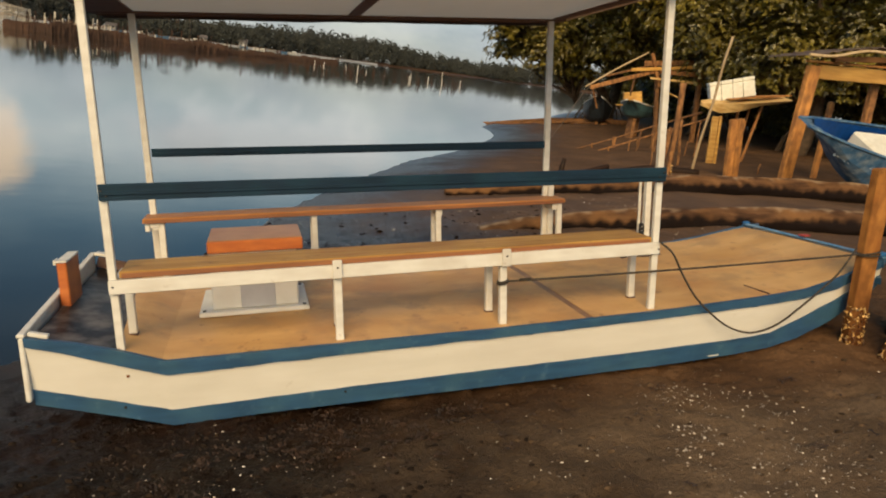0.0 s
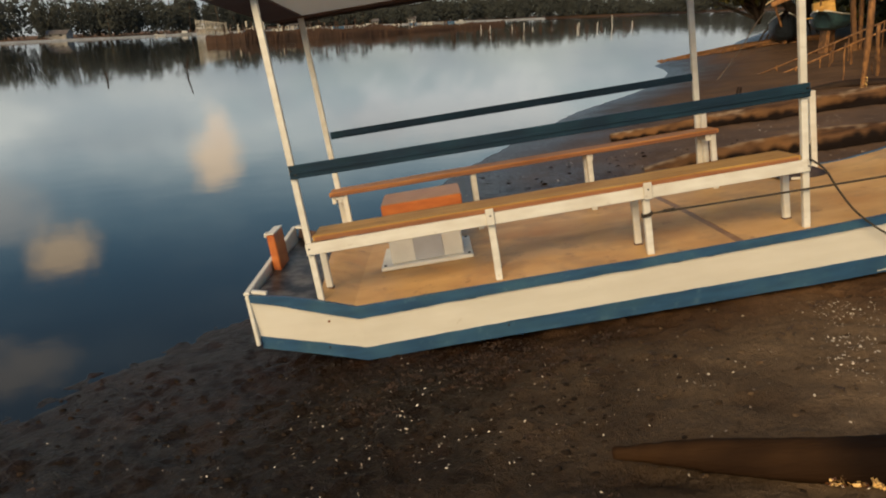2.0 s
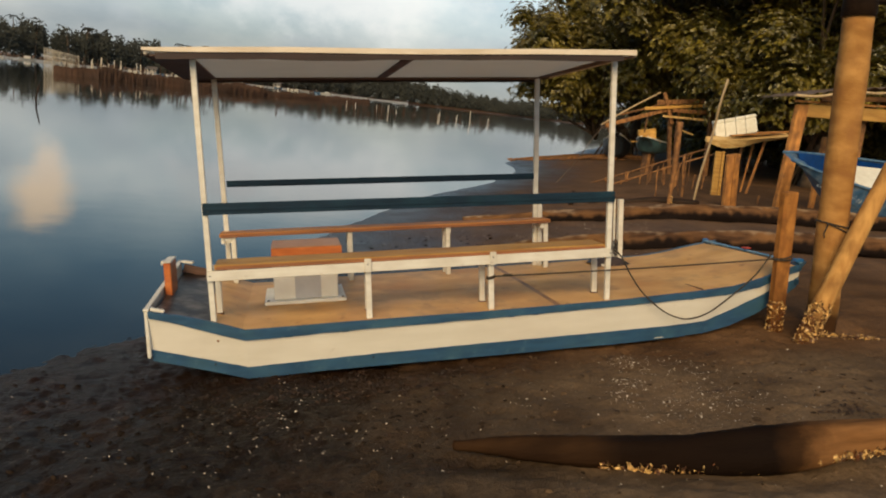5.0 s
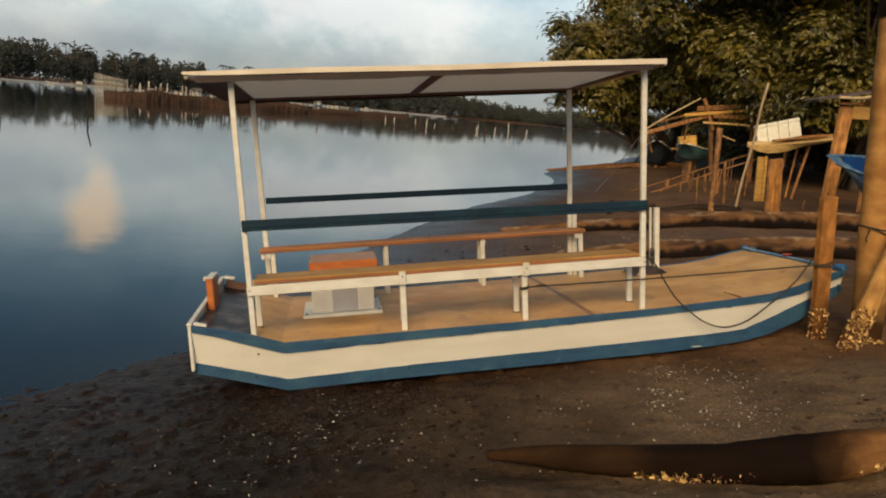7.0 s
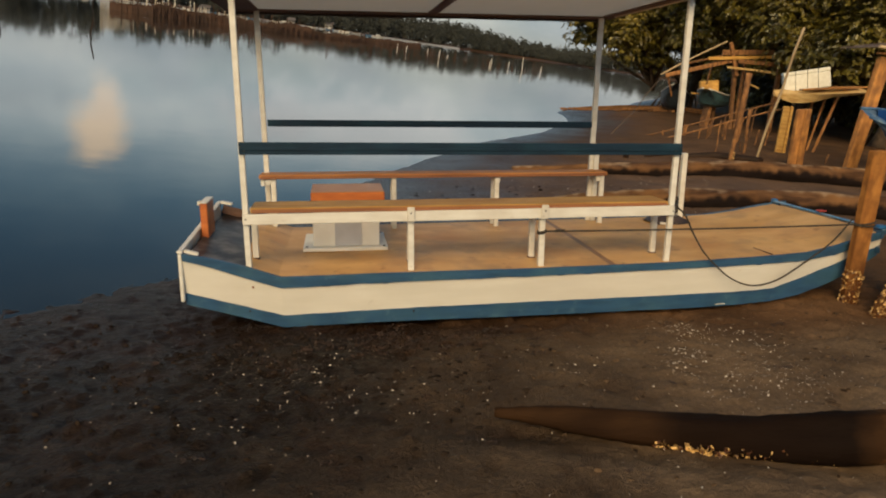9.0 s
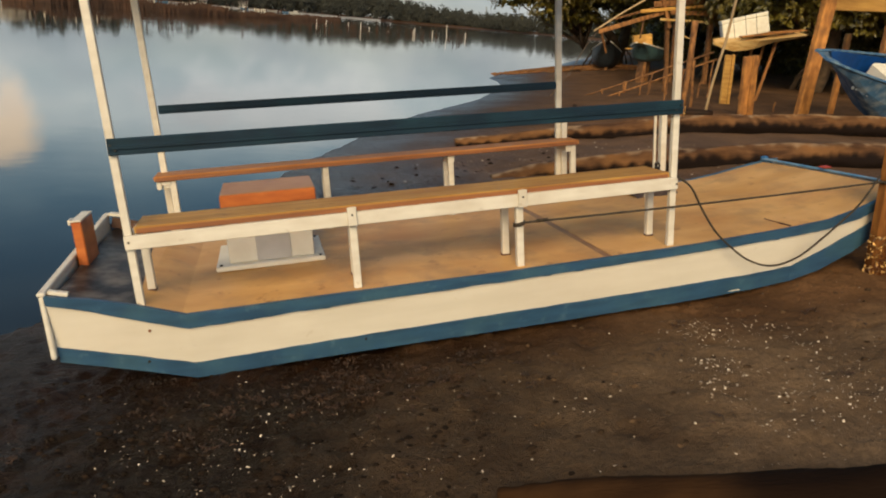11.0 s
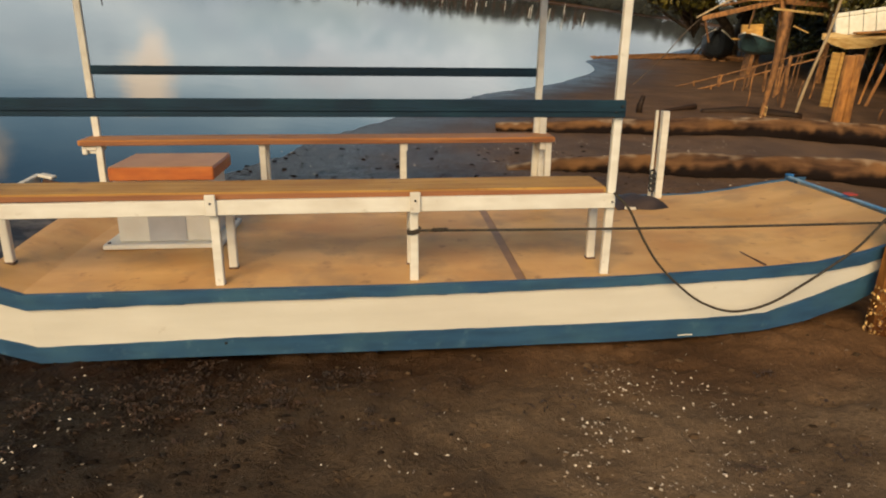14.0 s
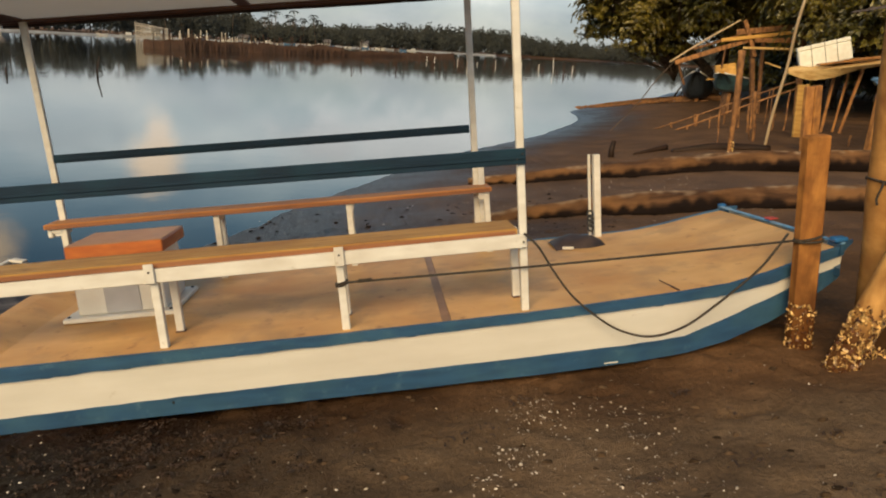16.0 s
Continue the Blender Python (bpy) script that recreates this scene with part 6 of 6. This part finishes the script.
def flank(x, z):
    """Half-breadth of the blue boat's side at length x and height z."""
    u = x / 4.6
    w = 1.45 / 2 * math.sin(math.pi * (0.02 + 0.60 * u) ** 0.85) ** 0.8
    sheer = 0.80 + 0.38 * (1 - u) ** 2.4 + 0.06 * u
    keel = max(0.34 * max(0, 1 - u * 3.2) ** 1.6 * 1.6, (sheer - 0.10) * max(0.0, 1 - u / 0.36) ** 1.15)
    s = min(1.0, max(0.0, 1 - (z - keel) / (sheer - keel))) ** (1 / 0.7)
    return w * math.sqrt(1 - s * s) ** 0.55


bb_hull = [c for c in bb.children if c.name.startswith("hull")][0]
for i in range(9):           # worn lettering, not legible
    b = bmesh.new()
    x = 0.42 + 0.13 * i
    z = 0.80 - 0.012 * i
    for k in range(2):
        x2, zz = x + 0.045 * k, z + 0.03 * math.sin(i * 2.7 + k)
        hh = 0.05 + 0.035 * abs(math.sin(i * 2.7 + k))
        board(b, (x2, -flank(x2, zz) - 0.004, zz), (x2 + 0.03 + 0.02 * abs(math.sin(i * 1.9)), -flank(x2 + 0.04, zz) - 0.004, zz), 0.014, hh)
    part("letter_bar", b, LETTERING, bb_hull)
b = bmesh.new()
box(b, (1.30, -0.38, 0.60), (2.6, 0.40, 0.93), 0.04)
tagged(part("cargo_cloth", b, FOAM, bb), "white covered load in the boat")
for k, (x, y) in enumerate(((10.9, 6.6), (11.6, 6.6), (12.5, 6.6), (13.4, 6.6))):
    s = thing("trestle", "rough timber trestle leg under the blue boat", "trestle", group="boat trestles")
    b = bmesh.new()
    board(b, (x, y, ground_z(x, y) - 0.08), (x + 0.05, y, 1.05), 0.12, 0.10, up=(0, 1, 0))
    part("leg", b, TIMBER, s)
build_small_boat("dinghy", "blackish wooden dinghy drawn up on the bank", pose(15.25, 25.0, 0.76, 0, 0, 62), 2.6, 1.3, 0.62, DARKBOAT, DARKBOAT, rise=0.5, rake=0.22, rim_mat=WHITE)
build_small_boat("dinghy", "dark green wooden dinghy with pale gunwale and load", pose(12.98, 18.2, 1.36, 0, 0, 52), 2.4, 1.1, 0.40, OLDBOATGREEN, YELLOWWOOD, rise=0.2, rake=0.22, rim_mat=WHITE)
for k, (x, y) in enumerate(((15.7, 25.85), (16.2, 26.75), (13.55, 18.95), (14.1, 19.65))):
    s = thing("trestle", "rough timber trestle under a dinghy", "trestle", group="boat trestles")
    b = bmesh.new()
    board(b, (x, y, ground_z(x, y) - 0.05), (x, y, 0.80 if k < 2 else 1.38), 0.4, 0.12, up=(1, 0, 0))
    part("block", b, HUTWOOD, s)
f = thing("crate", "pale yellow wooden crate lying across the green dinghy", "crate")
b = bmesh.new()
board(b, (12.96, 18.75, 1.98), (13.52, 18.55, 2.10), 0.34, 0.40, bevel=0.02)
part("body", b, YELLOWWOOD, f)
b = bmesh.new()
board(b, (12.70, 18.72, 1.74), (13.75, 18.52, 1.83), 0.14, 0.04)
part("bearer", b, YELLOWWOOD, f)


def build_bank_litter():
    """Broken bamboo, planks and husks washed up along the far bank."""
    rnd = random.Random(77)
    b = bmesh.new()
    for _ in range(90):
        x = rnd.uniform(11.0, 17.0)
        y = 28.5 - 0.35 * (x - 11.0) + rnd.gauss(0, 1.1)
        z, a, ln = ground_z(x, y), rnd.gauss(0.1, 0.35), rnd.uniform(0.1, 0.9) ** 1.5
        board(b, (x, y, z + 0.03), (x + ln * math.cos(a), y + ln * math.sin(a), ground_z(x + ln * math.cos(a), y + ln * math.sin(a)) + rnd.uniform(0.03, 0.12)), rnd.uniform(0.03, 0.12), rnd.uniform(0.02, 0.07))
    tagged(part("bank_litter", b, HUTWOOD), "rust-brown broken sticks and husks on the bank", "debris", kind="stuff")


build_bank_litter()

# ---- out on the water and the far shore ----
def build_water_stakes():
    rnd = random.Random(8)
    b = bmesh.new()
    tube(b, [(-11.0, 32.7, -0.6), (-11.05, 32.7, 0.25), (-10.9, 32.7, 0.95)], [0.045, 0.04, 0.03], 6)
    p = thing("water_stake", "dark crooked stake standing in the water", "stake", group="stakes in the water")
    part("stem", b, LOGWET, p)
    b = bmesh.new()
    tube(b, [(-14.1, 30.5, -0.5), (-14.15, 30.5, 0.38)], [0.045, 0.035], 6)
    p = thing("water_stake", "short dark stake standing in the water", "stake", group="stakes in the water")
    part("stem", b, LOGWET, p)
    spots = [(11.2, 121, 1.0), (11.0, 104, 1.15), (16.4, 120, 0.9), (14.9, 96, 1.45), (21.3, 110, 1.0), (22.5, 97, 0.85), (25.4, 98, 1.1), (27.8, 99, 2.2), (31.2, 101, 1.1), (18.6, 112, 0.5), (24.2, 104, 1.2)]
    for i, (x, y, h) in enumerate(spots):
        p = thing("marker_stake", "pale stake standing far out in the water", "stake", group="marker stakes")
        b = bmesh.new()
        stake(b, (x, y, -0.8), (x + rnd.uniform(-0.1, 0.1), y, h * 0.8), 0.055, 0.04, i)
        part("stem", b, WHITE, p)


build_water_stakes()


def build_fish_corral():
    """Bamboo corral far out: a netted corner, then a row of uneven stakes."""
    rnd = random.Random(3)
    c = thing("fish_corral", "bamboo fish corral with pale netting far out on the water", "fence")
    for i in range(22):
        u = i / 21
        b = bmesh.new()
        x, y = -36.4 + 4.2 * u, 120 + 3.0 * u
        stake(b, (x, y, -0.6), (x, y, 3.6 - 0.7 * u), 0.06, 0.02, i)
        part("stake", b, CORRAL, c)
    for z in (0.5, 1.4, 2.3, 3.1):
        b = bmesh.new()
        tube(b, [(-36.4, 119.9, z), (-32.2, 122.9, z - 0.12 * z)], 0.05, 5)
        part("rail", b, CORRAL, c)
    for i in range(46):
        u = i / 45
        b = bmesh.new()
        x, y = -32.0 + 17.5 * u + rnd.uniform(-0.3, 0.3), 122 + 6 * u + rnd.uniform(-1.5, 1.5)
        stake(b, (x, y, -0.6), (x + rnd.uniform(-0.15, 0.15), y, rnd.uniform(1.0, 3.4 - 1.2 * u)), 0.075, 0.03, i)
        part("stake", b, CORRAL, c)


build_fish_corral()


def build_reeds():
    rng = np.random.default_rng(6)
    V, F = [], []
    line = ((-31, 106), (-25, 104), (-19.5, 109), (-11.7, 113), (-3.4, 122), (6.9, 146), (25, 205))
    for i in range(9000):
        u = rng.random() ** 1.3 * 5.999
        k = int(u)
        f = u - k
        x = line[k][0] * (1 - f) + line[k + 1][0] * f
        y = line[k][1] * (1 - f) + line[k + 1][1] * f + abs(rng.normal(0, 5.0))
        h = (0.6 + 1.0 * rng.random()) * (1.0 if u < 4 else 0.7) * (0.8 + 0.5 * noise.noise(Vector((x * 0.35, y * 0.1, 0))))
        w, dx = 0.10 + 0.10 * rng.random(), rng.normal(0, 0.15)
        b = len(V)
        V.extend(((x - w, y, -0.1), (x + w, y, -0.1), (x + w * 0.5 + dx, y, h), (x - w * 0.5 + dx, y, h)))
        F.append((b, b + 1, b + 2, b + 3))
    for i in range(70):       # old thin poles among the reeds
        u = rng.random() * 5.999
        k = int(u)
        f = u - k
        x = line[k][0] * (1 - f) + line[k + 1][0] * f
        y = line[k][1] * (1 - f) + line[k + 1][1] * f + rng.normal(0, 3.0)
        h, w, dx = 1.2 + 1.6 * rng.random(), 0.05 + 0.03 * rng.random(), rng.normal(0, 0.12)
        for ex, ey in ((w, 0), (0, w)):
            b = len(V)
            V.extend(((x - ex, y - ey, -0.6), (x + ex, y + ey, -0.6), (x + ex + dx, y + ey, h), (x - ex + dx, y - ey, h)))
            F.append((b, b + 1, b + 2, b + 3))
    for i in range(150):      # and thin brown ones scattered over the open reach
        y = 78 + 50 * rng.random()
        x = y * (-0.02 + 0.33 * rng.random())
        h, w, dx = 0.3 + 1.2 * rng.random() ** 2, 0.03 + 0.03 * rng.random(), rng.normal(0, 0.10)
        for ex, ey in ((w, 0), (0, w)):
            b = len(V)
            V.extend(((x - ex, y - ey, -0.6), (x + ex, y + ey, -0.6), (x + ex + dx, y + ey, h), (x - ex + dx, y - ey, h)))
            F.append((b, b + 1, b + 2, b + 3))
    me = bpy.data.meshes.new("reeds")
    me.from_pydata(V, [], F)
    me.materials.append(REED)
    tagged(new("reeds", me), "rust-brown reed bank far out on the water", "reeds", kind="stuff")


build_reeds()


def far_line(x):
    return float(np.interp(x, (-600, -300, -150, -60, 40, 150, 400), (120, 150, 200, 330, 400, 420, 400)))


def build_far_woods():
    """Far treeline: ragged crowns of many leaf clumps, palms on the left reach, small houses along the water."""
    rng = np.random.default_rng(11)
    V, F = [], []
    for i in range(720):
        x = -240 + 470 * (i + rng.random()) / 720
        y = far_line(x) + 6 + rng.random() ** 1.5 * 45
        left = x < -55
        h = (10.5 + 6.0 * rng.random()) if left else (8.5 + 5.5 * rng.random() + 2.5 * math.sin(x * 0.035))
        r = 2.2 + 2.4 * rng.random()
        for j in range(190):
            d = rng.normal(size=3)
            d /= np.linalg.norm(d)
            c = np.array((x, y, h * (0.54 if left else 0.52))) + d * (r, r, h * 0.46) * (0.5 + 0.55 * rng.random())
            if c[2] < 0.6:
                c[2] = 0.6 + rng.random()
            s = 0.3 + 0.5 * rng.random()
            a, e = rng.random() * 6.3, rng.normal(0, 0.5)
            u = np.array((math.cos(a), math.sin(a) * 0.4, e)) * s
            v = np.array((-e * 0.4, 0.3 * rng.normal(), 1.0)) * s * 0.7
            b = len(V)
            V.extend((tuple(c - u), tuple(c - v), tuple(c + u), tuple(c + v)))
            F.append((b, b + 1, b + 2, b + 3))
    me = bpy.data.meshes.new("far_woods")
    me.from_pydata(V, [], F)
    me.materials.append(HAZYLEAF)
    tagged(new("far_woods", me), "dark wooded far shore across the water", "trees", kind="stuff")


build_far_woods()


def build_far_beach():
    """A low pale sand edge along the far shore."""
    b = bmesh.new()
    rows = []
    for i in range(90):
        x = -330 + 400 * i / 89
        y = far_line(x) - 5 + 1.5 * noise.noise(Vector((x * 0.05, 0, 0)))
        h = 0.55 + 0.25 * noise.noise(Vector((x * 0.11, 3, 0)))
        rows.append([(x, y, -0.2), (x, y + 1.0, h * 0.7), (x, y + 3.0, h), (x, y + 7.0, -0.3)])
    strip(b, rows)
    tagged(part("sand_bank", b, FARSAND, smooth=True), "low pale sand edge along the far shore", "beach", kind="structure")


build_far_beach()


def build_palms():
    rnd = random.Random(17)
    b = bmesh.new()
    V, F = [], []
    for i in range(44):
        x = -185 + 165 * rnd.random()
        y = far_line(x) + 8 + 20 * rnd.random()
        h = rnd.uniform(10.5, 15.5)
        lean = rnd.uniform(-1.2, 1.2)
        tube(b, [(x, y, 0.2), (x + lean * 0.3, y, h * 0.5), (x + lean, y, h)], [0.28, 0.2, 0.16], 5)
        for k in range(13):
            a = 2 * math.pi * k / 13 + rnd.random()
            ln = rnd.uniform(2.2, 3.2)
            prev = None
            for q in range(5):
                t = q / 4
                p = Vector((x + lean + math.cos(a) * ln * t, y + math.sin(a) * ln * t, h + 0.9 * math.sin(t * 2.0) - 1.9 * t * t))
                w = 0.42 * (1 - 0.8 * t) * Vector((-math.sin(a), math.cos(a), 0.5))
                base = len(V)
                V.extend((p - w, p + w))
                if prev is not None:
                    F.append((prev, prev + 1, base + 1, base))
                prev = base
    trunks = mesh_of("far_palm_trunks", b, BARK)
    tagged(new("far_palm_trunks", trunks), "slender palm trunks on the far shore", "trees", kind="stuff")
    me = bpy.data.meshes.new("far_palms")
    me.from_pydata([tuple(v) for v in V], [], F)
    me.materials.append(HAZYLEAF)
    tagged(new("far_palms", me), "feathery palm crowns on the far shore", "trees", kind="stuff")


build_palms()


def build_far_houses():
    rnd = random.Random(23)
    spots = [(-121, 7, 1.3), (-57, 4, 1.1), (-21, 3, 1.2), (-3, 4, 1.9)]
    for x, w, h in spots:
        y = far_line(x) + 4
        z = ground_z(x, y)
        t = thing("house", "small pale waterside house on the far shore", "house", pose(x, y, z), group="houses on the far shore")
        b = bmesh.new()
        box(b, (-w / 2, 0, -0.5), (w / 2, 5, h), 0.02)
        part("wall", b, PALEHOUSE, t)
        b = bmesh.new()
        vs = [b.verts.new(p) for p in ((-w / 2 - 0.5, -0.6, h + 0.01), (w / 2 + 0.5, -0.6, h + 0.01), (w / 2 + 0.5, 5.6, h + 0.01), (-w / 2 - 0.5, 5.6, h + 0.01), (-w / 2 - 0.2, 2.5, h + 1.3), (w / 2 + 0.2, 2.5, h + 1.3))]
        for f in ((0, 1, 5, 4), (2, 3, 4, 5), (1, 2, 5), (3, 0, 4), (0, 3, 2, 1)):
            b.faces.new([vs[i] for i in f])
        part("roof", b, HOUSEROOF, t)
        for k in range(2):
            b = bmesh.new()
            xx = -w / 4 + k * w / 2
            box(b, (xx - 0.5, -0.05, 0.5), (xx + 0.5, 0.02, 1.2), 0.01)
            part("window", b, BLACK, t)


build_far_houses()


def build_far_boats():
    """Small moored boats drawn up along the far shore: lofted hull, thwart, some with a low cabin."""
    rnd = random.Random(41)
    paints = [mat("far_boat_white", (0.55, 0.54, 0.50), (0.40, 0.39, 0.36), rough=0.6, scale=2, bump=0), mat("far_boat_grey", (0.25, 0.26, 0.27), (0.16, 0.17, 0.18), rough=0.6, scale=2, bump=0), mat("far_boat_blue", (0.06, 0.13, 0.22), (0.04, 0.09, 0.16), rough=0.6, scale=2, bump=0)]
    for i in range(22):
        x = -98 + 122 * (i + rnd.random()) / 22
        y = far_line(x) - 3 - 9 * rnd.random()
        ln, bw, dp = rnd.uniform(3.5, 6.5), rnd.uniform(1.0, 1.6), rnd.uniform(0.5, 0.8)
        t = thing("moored_boat", "small pale boat moored along the far shore", "boat", pose(x, y, -0.1, 0, 0, rnd.uniform(-30, 30)), group="boats on the far shore")
        b = bmesh.new()
        rows = []
        for k in range(7):
            u = k / 6
            w = bw / 2 * max(0.04, math.sin(math.pi * min(0.94, 0.03 + 0.8 * u)) ** 0.6)
            top = dp * (1 + 0.5 * (2 * u - 1) ** 2)
            rows.append([(ln * (u - 0.5), -w, top), (ln * (u - 0.5) * 0.9, -w * 0.6, 0), (ln * (u - 0.5) * 0.9, w * 0.6, 0), (ln * (u - 0.5), w, top)])
        vr = strip(b, rows)
        b.faces.new(vr[0])
        b.faces.new(vr[-1])
        part("hull", b, paints[i % 3], t)
        b = bmesh.new()
        box(b, (-0.3, -bw * 0.42, dp * 0.8), (0.1, bw * 0.42, dp * 0.88), 0.01)
        part("thwart", b, paints[0], t)
        if i % 4 == 1:
            b = bmesh.new()
            box(b, (-ln * 0.15, -bw * 0.35, dp * 0.9), (ln * 0.2, bw * 0.35, dp + 0.9), 0.05)
            part("cabin", b, paints[0], t)


build_far_boats()
